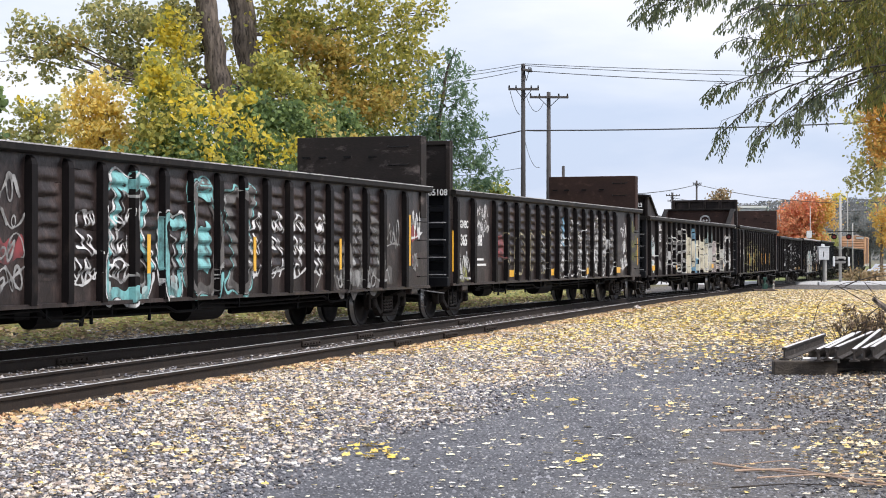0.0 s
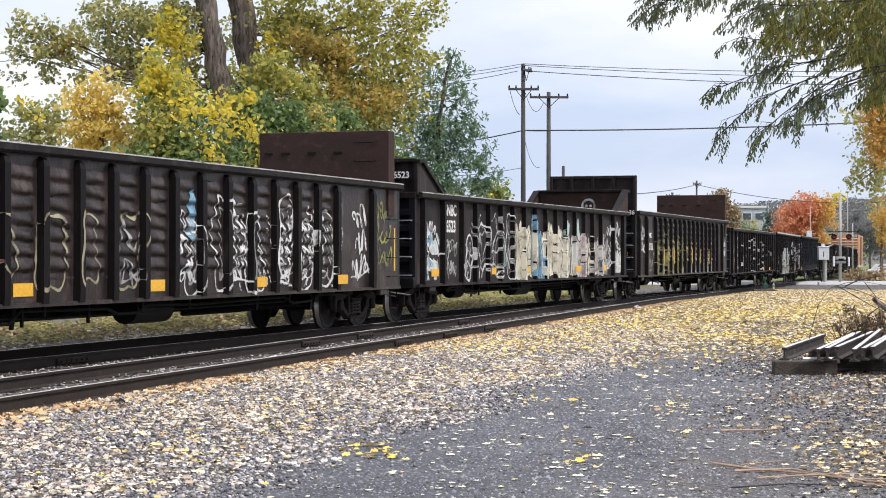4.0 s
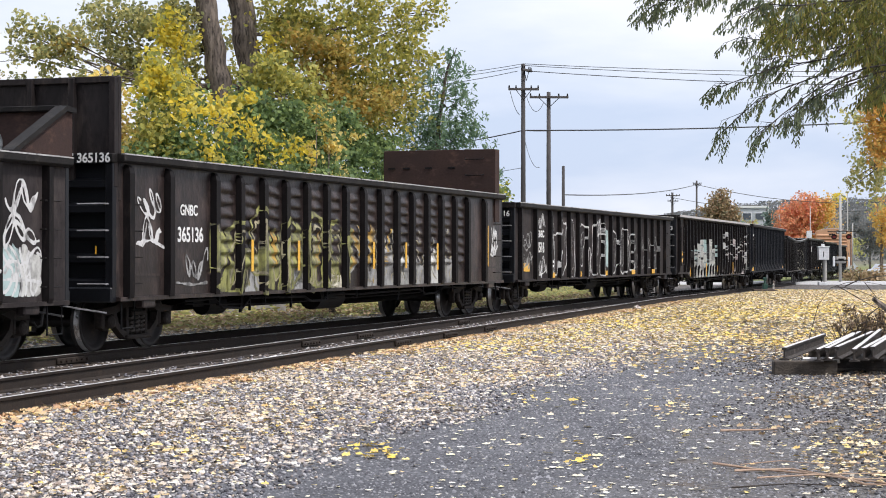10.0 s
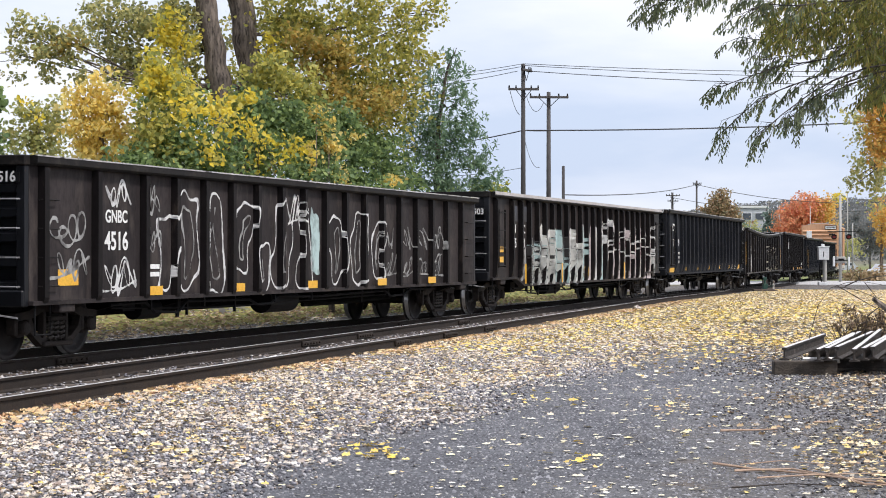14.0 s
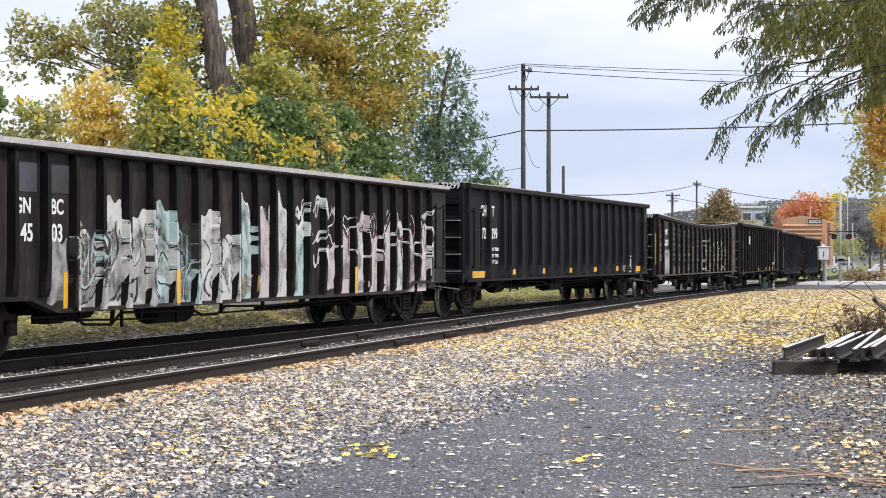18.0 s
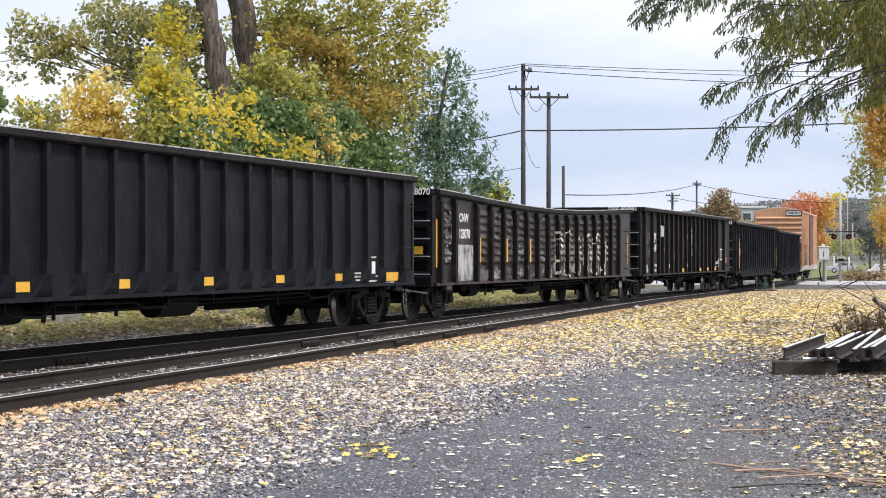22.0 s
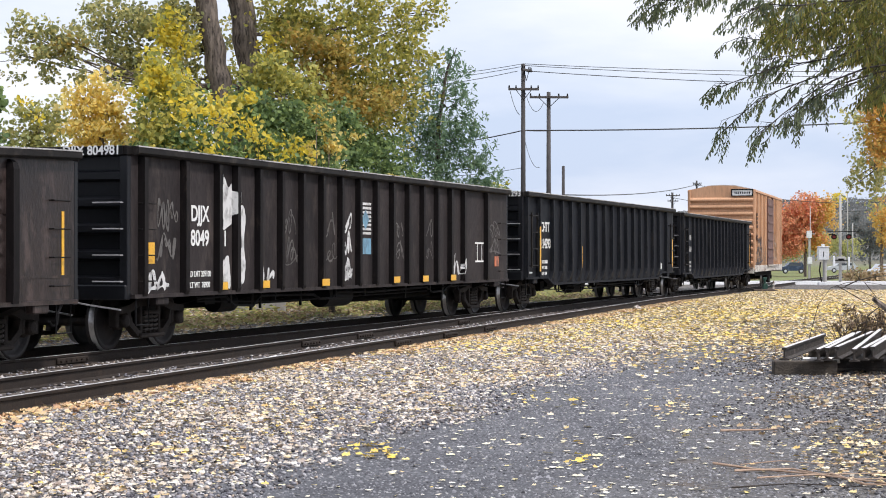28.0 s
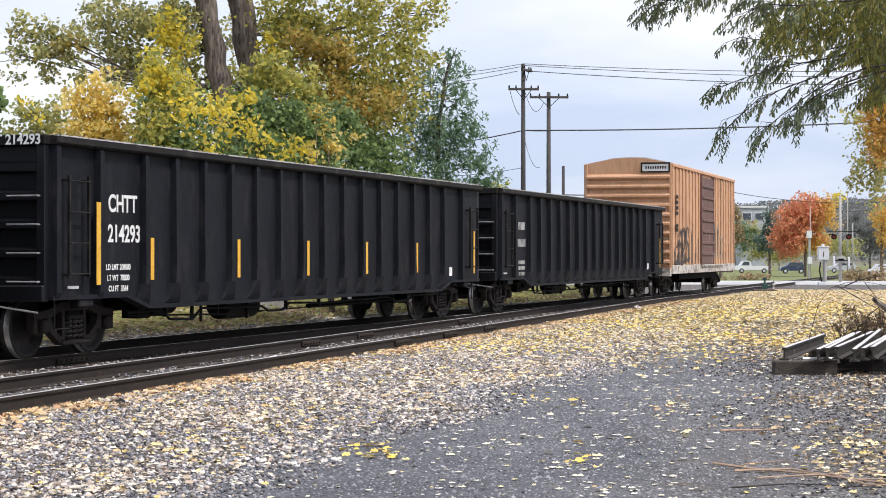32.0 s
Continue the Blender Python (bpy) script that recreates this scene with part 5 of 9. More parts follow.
    for k in (-1, 1):
        x0, x1 = sorted((k * h, k * (h - 0.014)))
        part("end_wall", Solid().box(x0, x1, -SHEET + 0.016, SHEET - 0.016, sill + 0.02, top - 0.04), ep, car)
        for z in np.linspace(sill + 0.25, top - 0.45, 5):
            x0, x1 = sorted((k * (h + 0.002), k * (h + 0.10)))
            part("end_rib", Solid().extrude([(x0, z - 0.09), (x1, z - 0.05), (x1, z + 0.05), (x0, z + 0.09)] if k > 0 else [(x1, z - 0.09), (x1, z + 0.09), (x0, z + 0.05), (x0, z - 0.05)], -SHEET + 0.05, SHEET - 0.05), ep, car)
        x0, x1 = sorted((k * (h - 0.04), k * (h + 0.13)))
        part("end_chord", Solid().box(x0, x1, -SHEET - 0.02, SHEET + 0.02, top - 0.14, top + 0.004, 0.015), M["chord"], car)
        for j in (-1, 1):
            y0, y1 = sorted((j * (SHEET + 0.004), j * (SHEET - 0.13)))
            x0, x1 = sorted((k * (h + 0.003), k * (h + 0.11)))
            part("corner_post", Solid().box(x0, x1, y0, y1, sill - 0.02, top - 0.14, 0.01), ep, car)
        part("end_sill", Solid().box(-0.16, 0.0, -SHEET, SHEET, sill - 0.03, sill + 0.2, 0.02), ep, car, at=pose(k * (h + 0.15), 0, 0, 0, 0, 0 if k > 0 else 180))
        for z in np.arange(sill + 0.25, top - 0.5, 0.4):
            part("grab_iron", END_RUNG_MESH, None, car, at=pose(k * (h + 0.12), -k * -1.15 if k > 0 else -1.15, z, 0, 0, 0 if k < 0 else 180))
            if not side_ladder:
                part("grab_iron", RUNG_MESH, None, car, at=pose(k * (h - 0.45), -SHEET, z))
        if side_ladder:
            f = Solid()
            for dx in (-0.27, 0.27):
                f.box(dx - 0.02, dx + 0.02, -POST - 0.03, -POST + 0.01, sill + 0.3, sill + 1.75)
            for z in np.arange(sill + 0.35, sill + 1.8, 0.44):
                f.tube([(-0.27, -POST - 0.03, z), (0.27, -POST - 0.03, z)], 0.014, 6)
            for dx in (-0.27, 0.27):
                for z in (sill + 0.34, sill + 1.68):
                    f.box(dx - 0.02, dx + 0.02, -POST - 0.01, -SHEET, z - 0.02, z + 0.02)
            part("ladder", f, M["chord"], car, at=pose(k * (h - 0.62), 0, 0))
        part("coupler", COUPLER_MESH, None, car, at=pose(k * (h + 0.08), 0, 0, 0, 0, 0 if k > 0 else 180))
        part("air_hose", HOSE_MESH, None, car, at=pose(k * (h + 0.12), -0.35, 0, 0, 0, 0 if k > 0 else 180))
        st = Solid().tube([(-0.2, -SHEET - 0.02, sill), (-0.2, -SHEET - 0.02, sill - 0.42), (0.2, -SHEET - 0.02, sill - 0.42), (0.2, -SHEET - 0.02, sill)], 0.016, 6)
        part("stirrup", st, M["dark"], car, at=pose(k * (h - 0.32), 0, 0))
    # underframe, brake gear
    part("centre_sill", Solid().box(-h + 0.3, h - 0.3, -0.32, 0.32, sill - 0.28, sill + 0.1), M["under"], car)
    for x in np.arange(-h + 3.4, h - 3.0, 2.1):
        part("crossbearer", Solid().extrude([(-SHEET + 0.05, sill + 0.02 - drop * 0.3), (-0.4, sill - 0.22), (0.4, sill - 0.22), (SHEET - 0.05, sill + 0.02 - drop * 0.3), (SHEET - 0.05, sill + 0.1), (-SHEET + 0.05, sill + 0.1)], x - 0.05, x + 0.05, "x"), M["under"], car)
    xr = -h + L * (0.47 if not tub else 0.36)
    tank = Solid().tube([(xr - 0.62, -0.95, sill - 0.15 - drop * 0.6), (xr - 0.55, -0.95, sill - 0.15 - drop * 0.6), (xr + 0.55, -0.95, sill - 0.15 - drop * 0.6), (xr + 0.62, -0.95, sill - 0.15 - drop * 0.6)], 0.23, 16)
    part("air_reservoir", tank, M["dark"], car)
    part("brake_cylinder", Solid().tube([(-h + 4.1, -0.8, sill - 0.18), (-h + 4.8, -0.8, sill - 0.18)], 0.17, 12).box(-h + 3.6, -h + 4.0, -0.9, -0.6, sill - 0.2 - drop, sill - 0.02), M["dark"], car)
    rod = Solid().tube([(-h + 2.7, -1.2, sill - 0.12 - drop), (-h + 6.0, -1.2, sill - 0.2 - drop), (h - 5, -1.1, sill - 0.16 - drop)], 0.016, 5)
    for x in (-h + 5.2, -h + 7.0):
        rod.box(x - 0.02, x + 0.02, -1.22, -1.18, sill - 0.3 - drop, sill)
    part("brake_rod", rod, M["dark"], car)
    for k in (-1, 1):
        xb = k * (h - 1.4)
        part("body_bolster", Solid().extrude([(-SHEET + 0.02, sill - 0.02), (-1.1, sill - 0.16), (1.1, sill - 0.16), (SHEET - 0.02, sill - 0.02), (SHEET - 0.02, sill + 0.1), (-SHEET + 0.02, sill + 0.1)], xb - 0.16, xb + 0.16, "x"), M["under"], car)
        part("jacking_pad", Solid().box(k * (h - 0.95) - 0.2, k * (h - 0.95) + 0.2, -SHEET - 0.05, -SHEET + 0.1, sill - 0.13, sill + 0.0, 0.02), paint, car)
        part("cut_lever", Solid().tube([(k * (h + 0.12), -SHEET + 0.1, sill - 0.18), (k * (h + 0.16), -0.9, sill - 0.12), (k * (h + 0.2), -0.3, sill - 0.02)], 0.014, 5), M["rung"], car)
    zp = sill - 0.07 - drop
    run_ = [(-h + 2.5, 0.0), (-h + 3.6, 0.02), (-h + 3.9, -0.14), (-h + 4.7, -0.17), (-h + 5.0, 0.0), (-h + 7.4, -0.03), (-h + 7.7, -0.12), (-h + 8.3, -0.12), (-h + 8.6, 0.0), (0.6, -0.04), (h - 5.6, 0.0), (h - 5.2, -0.12), (h - 4.4, -0.1), (h - 4.1, 0.0), (h - 2.5, 0.0)]
    part("brake_pipe", Solid().tube([(x, -1.3, zp + dz) for x, dz in run_], 0.024, 6), M["dark"], car)
    for x in (-h + 3.75, -h + 5.6, -h + 8.45, 0.3, h - 5.4, h - 3.4):
        part("pipe_hanger", Solid().box(x - 0.02, x + 0.02, -1.33, -1.27, zp - 0.1, sill + 0.06), M["dark"], car)
    part("slack_adjuster", Solid().tube([(h - 8.2, -0.55, sill - 0.3 - drop * 0.5), (h - 6.0, -0.55, sill - 0.3 - drop * 0.5), (h - 3.2, -0.5, sill - 0.26)], 0.045, 8), M["under"], car)
    for x, dz in ((-h + 5.3, 0.34), (h - 6.1, 0.3), (h - 3.6, 0.36)):
        part("brake_lever", Solid().extrude([(x - 0.05, sill - dz - drop * 0.6), (x + 0.03, sill - dz - drop * 0.6), (x + 0.14, sill + 0.08), (x + 0.02, sill + 0.08)], -0.99, -0.96), M["dark"], car)
    sets = truck(car, -h + 1.4) + truck(car, h - 1.4)
    CARS.append((car, (left + right) / 2, h - 1.4, sets))
    edges = [0.0] + list(posts) + [L]
    SIDE.update(plain=[(a - h, b - h) for a, b in zip(edges[:-1], edges[1:]) if not (0.6 < b - a - 0.17 < 1.2 and (sag or 1.0 < a < L - 3.0))], posts=np.array(posts) - h, press=(sill, top - sag * 0.7) if pressed else None, deep=0.132 if style == "thin" else 0.11, top=top, half=0.065 if style not in ("flare", "thin") else 0.05)
    return car, h


def bulkhead(car, x, top, ribbed, paint, low=2.3):
    """A raised steel end bulkhead that stands over the car's top."""
    s = Solid().box(x - 0.05, x + 0.05, -1.47, 1.47, low, top, 0.012)
    b = part("bulkhead", s, paint, car, "rusty raised steel bulkhead")
    if ribbed:
        for y in (-1.42, -0.72, 0.0, 0.72, 1.42):
            part("bulkhead_rib", Solid().box(x - 0.17, x - 0.05, y - 0.05, y + 0.05, low + 0.2, top - 0.02, 0.01), paint, b)
        part("bulkhead_rib", Solid().box(x - 0.12, x - 0.05, -1.47, 1.47, top - 0.1, top - 0.002, 0.01), paint, b)
    else:
        for z in (top - 0.22, top - 0.62):
            part("handle", Solid().tube([(x - 0.05, -1.2, z), (x - 0.14, -1.17, z - 0.03), (x - 0.14, -0.75, z - 0.03), (x - 0.05, -0.72, z)], 0.014, 6), M["dark"], b)
        for y in (-0.35, 0.25, 0.85, 1.25):
            part("cleat", Solid().box(x - 0.075, x - 0.05, y - 0.09, y + 0.09, top - 0.47, top - 0.43), M["dark"], b)
        part("side_flange", Solid().box(x - 0.05, x + 0.3, -1.5, -1.46, low, top - 0.01, 0.008), paint, b)
    return b


def stakes(first, pitch, stop, extra):
    return sorted(extra + list(np.arange(first, stop + 0.01, pitch)))


BLACK_TAG = spray("black_outline", (0.012, 0.011, 0.011), 0.9, 3.0)
WHITE_TAG = spray("white_spray", (0.6, 0.6, 0.59), 0.96, 6.0)
PALE_TAG = spray("pale_spray", (0.33, 0.33, 0.32), 0.78, 5.0)
TEAL_TAG = spray("teal_spray", (0.2, 0.47, 0.47), 0.84, 4.0)
CREAM_TAG = spray("cream_spray", (0.66, 0.62, 0.5), 0.98, 4.0)
BLUE_TAG = spray("blue_spray", (0.16, 0.32, 0.44), 0.92, 4.0)
LIME_TAG = spray("olive_spray", (0.27, 0.27, 0.085), 0.74, 4.0)
PINK_TAG = spray("pink_spray", (0.52, 0.45, 0.445), 0.97, 4.0)
RED_TAG = spray("red_spray", (0.26, 0.05, 0.055), 0.7, 4.0)
ORANGE_TAG = spray("orange_spray", (0.55, 0.17, 0.08), 0.85, 4.0)
MINT_TAG = spray("mint_spray", (0.4, 0.52, 0.51), 0.9, 4.0)
FAINT_TAG = spray("faint_spray", (0.12, 0.112, 0.105), 0.8, 5.0)
GREY_TAG = spray("grey_spray", (0.54, 0.54, 0.51), 0.99, 4.0)
OCHRE_TAG = spray("ochre_spray", (0.4, 0.25, 0.05), 0.85, 4.0)
OLIVE_LINE = spray("khaki_spray", (0.3, 0.27, 0.17), 0.9, 4.0)
PATCH_TAG = spray("dark_patch", (0.06, 0.065, 0.08), 0.9, 3.0)
MAROON_TAG = spray("maroon_spray", (0.12, 0.03, 0.04), 0.85, 4.0)


def bays(posts, h):
    return [(posts[i] - h + 0.09, posts[i + 1] - h - 0.09) for i in range(len(posts) - 1)]


def strips(car, h, xs, z0, z1, w, mat=None):
    for x in xs:
        xa, xb = x - h - w / 2, x - h + w / 2
        y = float(np.min(skin(np.linspace(xa, xb, 9)[:, None], np.linspace(z0, z1, 9)[None, :]))) - 0.008
        part("reflector", Solid().box(xa, xb, y, y + 0.005, z0, z1), mat or M["yellow"], car)


def end_plate(car, h, top, text):
    """The number board on the end that faces down the line."""
    b = part("number_board", Solid().box(-h - 0.152, -h - 0.132, -1.4, -0.35, top - 0.135, top - 0.005), M["dark"], car)
    lettering(text, 0.2, 0, 0, b, turn=Matrix.Translation((-h - 0.158, -0.87, top - 0.07)) @ Euler((radians(90), 0, radians(-90))).to_matrix().to_4x4(), squeeze=0.95)


# car 1: pressed sides, teal paint, bulkhead at its far end
P1 = stakes(3.05, 0.965, 16.6, [0.3, 1.6, 17.9])
c, h = gondola("weathered dark brown gondola with pressed steel sides and teal graffiti", 18.6, 38.05, 3.0, 0.76, P1, M["brown"], pressed=True, style="round")
bulkhead(c, h - 0.45, 4.12, False, M["scuffed"])
B = bays(P1, h)
arches(c, [(5.75 - h, 0.8, 0.8, 2.72, 0.02), (7.2 - h, 0.55, 0.85, 2.1, 0.0)], [(TEAL_TAG, -0.08, 0.15), (WHITE_TAG, 0.03, 0.035), (PALE_TAG, -0.3, 0.05)])
arches(c, [(8.3 - h, 0.66, 0.82, 2.7, 0.0), (9.75 - h, 0.6, 0.85, 2.62, -0.03)], [(FAINT_TAG, -0.1, 0.16), (TEAL_TAG, 0.03, 0.035), (PALE_TAG, -0.02, 0.03)])
blot(c, 5.2 - h, 6.3 - h, 2.4, 2.75, TEAL_TAG, 6)
blot(c, 7.9 - h, 8.7 - h, 2.35, 2.7, TEAL_TAG, 7)
shards(c, [(5.0 - h, 5.35 - h), (6.2 - h, 6.5 - h), (7.2 - h, 7.45 - h)], 0.76, [0.35, 0.3, 0.4], [MINT_TAG])
blot(c, 8.0 - h, 8.55 - h, 1.15, 2.0, TEAL_TAG, 3)
arches(c, [(14.3 - h, 0.35, 0.7, 1.7, 0.0), (15.1 - h, 0.4, 0.7, 2.3, 0.0), (16.2 - h, 0.35, 0.7, 2.2, 0.0)], [(FAINT_TAG, -0.05, 0.16), (PALE_TAG, -0.2, 0.04)])
mural(c, 13.0 - h, 17.2 - h, 0.8, 1.3, 33, [FAINT_TAG, PALE_TAG, FAINT_TAG], [PALE_TAG], 1.0, 0.4, 0.03, on_posts=True, label="large silver and white spray-painted piece")
scrawl(c, 2.0 - h, 2.95 - h, 0.95, 2.6, PALE_TAG, 19, 3, 0.04)
blot(c, 2.1 - h, 2.9 - h, 1.35, 1.75, RED_TAG, 8)
for i in (3, 4, 9, 10, 11, 12):
    scrawl(c, *B[i], 1.05, 2.25, WHITE_TAG, 20 + i, 2, 0.045)
scrawl(c, 16.8 - h, 17.7 - h, 1.6, 2.2, PALE_TAG, 27, 3, 0.035)
strips(c, h, (18.3,), 1.25, 2.35, 0.1)
blot(c, 18.42 - h, 18.85 - h, 1.75, 2.15, RED_TAG, 3)
blot(c, 18.42 - h, 18.8 - h, 1.2, 1.5, RED_TAG, 5)
scrawl(c, 18.4 - h, 19.1 - h, 1.8, 2.55, WHITE_TAG, 9, 4, 0.05)
scrawl(c, 18.4 - h, 18.85 - h, 1.15, 1.55, PALE_TAG, 10, 4, 0.035)
strips(c, h, (6.35, 10.2, 14.15), 1.2, 1.8, 0.11)

# car 2: number 365108
P2 = stakes(3.3, 0.975, 16.6, [0.3, 1.6, 17.9])
c, h = gondola("dark brown gondola with pressed sides, white tags and high end bulkheads", 39.6, 59.1, 2.99, 0.78, P2, M["brown"], pressed=True, style="round")
bulkhead(c, h - 0.6, 4.1, False, M["oxide"])
bulkhead(c, -h + 0.12, 4.13, True, M["scuffed"])
end_plate(c, h, 2.99, "GNBC 365108")
B = bays(P2, h)
lettering("GNBC", 0.24, 1.0 - h, 2.2, c)
lettering("365", 0.36, 0.98 - h, 1.82, c)
lettering("108", 0.36, 2.14 - h, 1.82, c)
flat_patch(c, 1.9 - h, 2.5 - h, 1.35, 1.4, M["white"], "marking")
flat_patch(c, 1.9 - h, 2.7 - h, 1.22, 1.27, M["white"], "marking")
scrawl(c, 1.75 - h, 3.1 - h, 1.95, 2.75, WHITE_TAG, 61, 4, 0.04)
scrawl(c, 0.42 - h, 1.5 - h, 0.92, 1.6, WHITE_TAG, 62, 4, 0.05)
scrawl(c, 0.42 - h, 1.4 - h, 0.85, 1.25, LIME_TAG, 63, 3, 0.06)
strips(c, h, (0.16,), 1.1, 2.05, 0.09)
blot(c, B[2][0], B[2][1], 1.35, 2.0, RED_TAG, 5)
mural(c, 11.0 - h, 16.4 - h, 0.85, 2.55, 7, (), [WHITE_TAG, PALE_TAG, WHITE_TAG], 1.0, 0.3, 0.04)
blot(c, 9.6 - h, 9.9 - h, 1.7, 2.6, BLUE_TAG, 12)
arches(c, [(4.3 - h, 0.3, 1.2, 2.0, 0.05), (5.5 - h, 0.42, 1.0, 2.05, 0.0), (6.5 - h, 0.4, 1.1, 2.1, -0.05), (7.7 - h, 0.42, 1.0, 2.1, 0.08)], [(OLIVE_LINE, 0.0, 0.045)], label="thin khaki spray-painted outlines")
scrawl(c, *B[6], 1.0, 2.0, PALE_TAG, 76, 2, 0.04)
arches(c, [(9.9 - h, 0.38, 0.85, 2.0, 0.06), (11.0 - h, 0.42, 0.9, 2.45, 0.0), (12.2 - h, 0.4, 0.85, 2.2, -0.05), (13.4 - h, 0.42, 1.0, 2.5, 0.05), (14.5 - h, 0.36, 0.85, 2.1, 0.0), (15.5 - h, 0.4, 0.9, 2.3, 0.0)], [(WHITE_TAG, 0.0, 0.05), (PALE_TAG, -0.2, 0.04)])
for i in (8, 10, 12, 13):
    scrawl(c, *B[i], 1.0, 2.2, WHITE_TAG, 80 + i, 1, 0.045)
scrawl(c, 16.8 - h, 17.8 - h, 1.0, 2.5, WHITE_TAG, 95, 3, 0.05)
scrawl(c, 18.1 - h, 19.1 - h, 1.2, 2.6, LIME_TAG, 96, 3, 0.05)
strips(c, h, (4.8, 8.65, 12.5, 16.1), 0.92, 1.1, 0.5)
flat_patch(c, 19.25 - h, 19.33 - h, 1.15, 2.05, M["yellow"], "reflector")

# car 3: sloped raised ends, cream and blue paint
P3 = stakes(3.0, 1.025, 17.2, [0.3, 1.65, 17.9, 19.2])
c, h = gondola("black gondola with sloping raised ends and cream, blue and green graffiti", 60.25, 80.0, 2.86, 0.79, P3, M["dusty"], style="plain")
for k, col in ((-1, M["faded"]), (1, M["oxide"])):
    for j in (-1, 1):
        y0, y1 = sorted((j * (SHEET - 0.03), j * (SHEET + 0.06)))
        o = [(k * (h + 0.1), 2.8), (k * (h + 0.1), 3.52), (k * (h - 0.12), 3.54), (k * (h - 1.5), 2.86), (k * (h - 1.5), 2.8)]
        part("end_wing", Solid().extrude(o if k < 0 else o[::-1], y0, y1), col, c, "sloping side plate of the raised end")
        s = Solid()
        y0, y1 = sorted((j * (SHEET - 0.07), j * (SHEET + 0.12)))
        o = [(k * (h + 0.12), 3.5), (k * (h + 0.12), 3.57), (k * (h - 0.14), 3.59), (k * (h - 1.56), 2.89), (k * (h - 1.52), 2.83), (k * (h - 0.14), 3.51)]
        part("wing_flange", s.extrude(o if k < 0 else o[::-1], y0, y1), M["chord"], c)
    x0, x1 = sorted((k * h, k * (h - 0.05)))
    part("raised_end", Solid().box(x0, x1, -SHEET + 0.03, SHEET - 0.03, 2.8, 3.54), col, c, "raised upper part of the end wall")
    x0, x1 = sorted((k * (h - 0.15), k * (h + 0.14)))
    part("end_cap", Solid().box(x0, x1, -SHEET, SHEET, 3.52, 3.6, 0.01), M["chord"], c)
    for y in (-0.9, 0.0, 0.9):
        x0, x1 = sorted((k * (h + 0.002), k * (h + 0.1)))
        part("end_stake", Solid().box(x0, x1, y - 0.05, y + 0.05, 2.87, 3.5), col, c)
ring_v = [(h - 0.06, -0.25 + rad * math.cos(a), 3.08 + rad * math.sin(a)) for rad in (0.17, 0.24) for a in np.linspace(0, 2 * math.pi, 24, endpoint=False)]
for dy in (-0.32, -0.18):   # low on the bulkhead
    part("emblem_dot", Solid().add([(h - 0.061, dy + 0.045 * math.cos(a), 3.08 + 0.045 * math.sin(a)) for a in np.linspace(0, 2 * math.pi, 10, endpoint=False)], [tuple(range(10))]), WHITE_TAG, c)
part("emblem", Solid().add(ring_v, [(k, (k + 1) % 24, 24 + (k + 1) % 24, 24 + k) for k in range(24)]), WHITE_TAG, c, "round white painted ring")
end_plate(c, h, 3.3, "GNBC 6523")
lettering("GNBC", 0.36, 2.25 - h, 2.5, c)
lettering("6523", 0.38, 2.3 - h, 2.13, c)
B = bays(P3, h)
scrawl(c, 0.35 - h, 1.6 - h, 1.0, 2.3, WHITE_TAG, 101, 4, 0.05)
mural(c, 0.4 - h, 1.5 - h, 0.9, 2.1, 9, [BLUE_TAG, MINT_TAG], [WHITE_TAG], 1.4, 0.35)
scrawl(c, 1.7 - h, 2.9 - h, 0.95, 1.9, PALE_TAG, 102, 4, 0.05)
mural(c, 2.95 - h, 7.3 - h, 0.85, 2.65, 12, (), [WHITE_TAG, PALE_TAG, WHITE_TAG], 0.85, 0.3, 0.05, on_posts=True)
arches(c, [(3.6 - h, 0.35, 0.9, 1.9, 0.05), (4.8 - h, 0.4, 1.2, 2.2, -0.05), (5.9 - h, 0.42, 1.0, 2.0, 0.1), (6.9 - h, 0.3, 0.9, 2.5, 0.0)], [(WHITE_TAG, 0.0, 0.05), (PALE_TAG, -0.17, 0.035)])
shards(c, [(4.05 - h, 4.3 - h), (6.3 - h, 6.6 - h)], 1.2, [0.9, 0.8], [TEAL_TAG])
mural(c, 7.3 - h, 11.9 - h, 0.82, 2.5, 13, [CREAM_TAG, CREAM_TAG, BLUE_TAG, CREAM_TAG, CREAM_TAG], [OLIVE_LINE, BLACK_TAG, PINK_TAG], 0.95, 0.04, 0.03, on_posts=True)
mural(c, 7.6 - h, 9.0 - h, 0.82, 2.4, 23, [CREAM_TAG], (), 0.9, 0.15, 0.03, on_posts=True)
mural(c, 9.9 - h, 12.0 - h, 0.82, 2.3, 24, [CREAM_TAG], (), 0.9, 0.25, 0.03, on_posts=True)
mural(c, 11.9 - h, 17.0 - h, 0.82, 2.2, 14, [CREAM_TAG, GREY_TAG, PINK_TAG, CREAM_TAG, PINK_TAG, GREY_TAG], [BLACK_TAG, GREY_TAG, BLACK_TAG], 0.9, 0.1, 0.07, on_posts=True)
blot(c, 7.05 - h, 7.6 - h, 1.4, 2.1, LIME_TAG, 14)
shards(c, [(8.85 - h, 9.3 - h)], 0.95, [1.4], [BLUE_TAG])
mural(c, 12.3 - h, 17.3 - h, 0.85, 2.15, 57, [CREAM_TAG, PINK_TAG, CREAM_TAG, PALE_TAG], (), 0.9, 0.5, 0.05)
mural(c, 12.0 - h, 17.4 - h, 0.85, 2.3, 58, (), [CREAM_TAG, PALE_TAG], 0.9, 0.3, 0.04, on_posts=True)
for xa in (12.15, 13.2):
    blot(c, xa - h, xa + 0.65 - h, 1.95, 2.5, MINT_TAG, int(xa * 7))
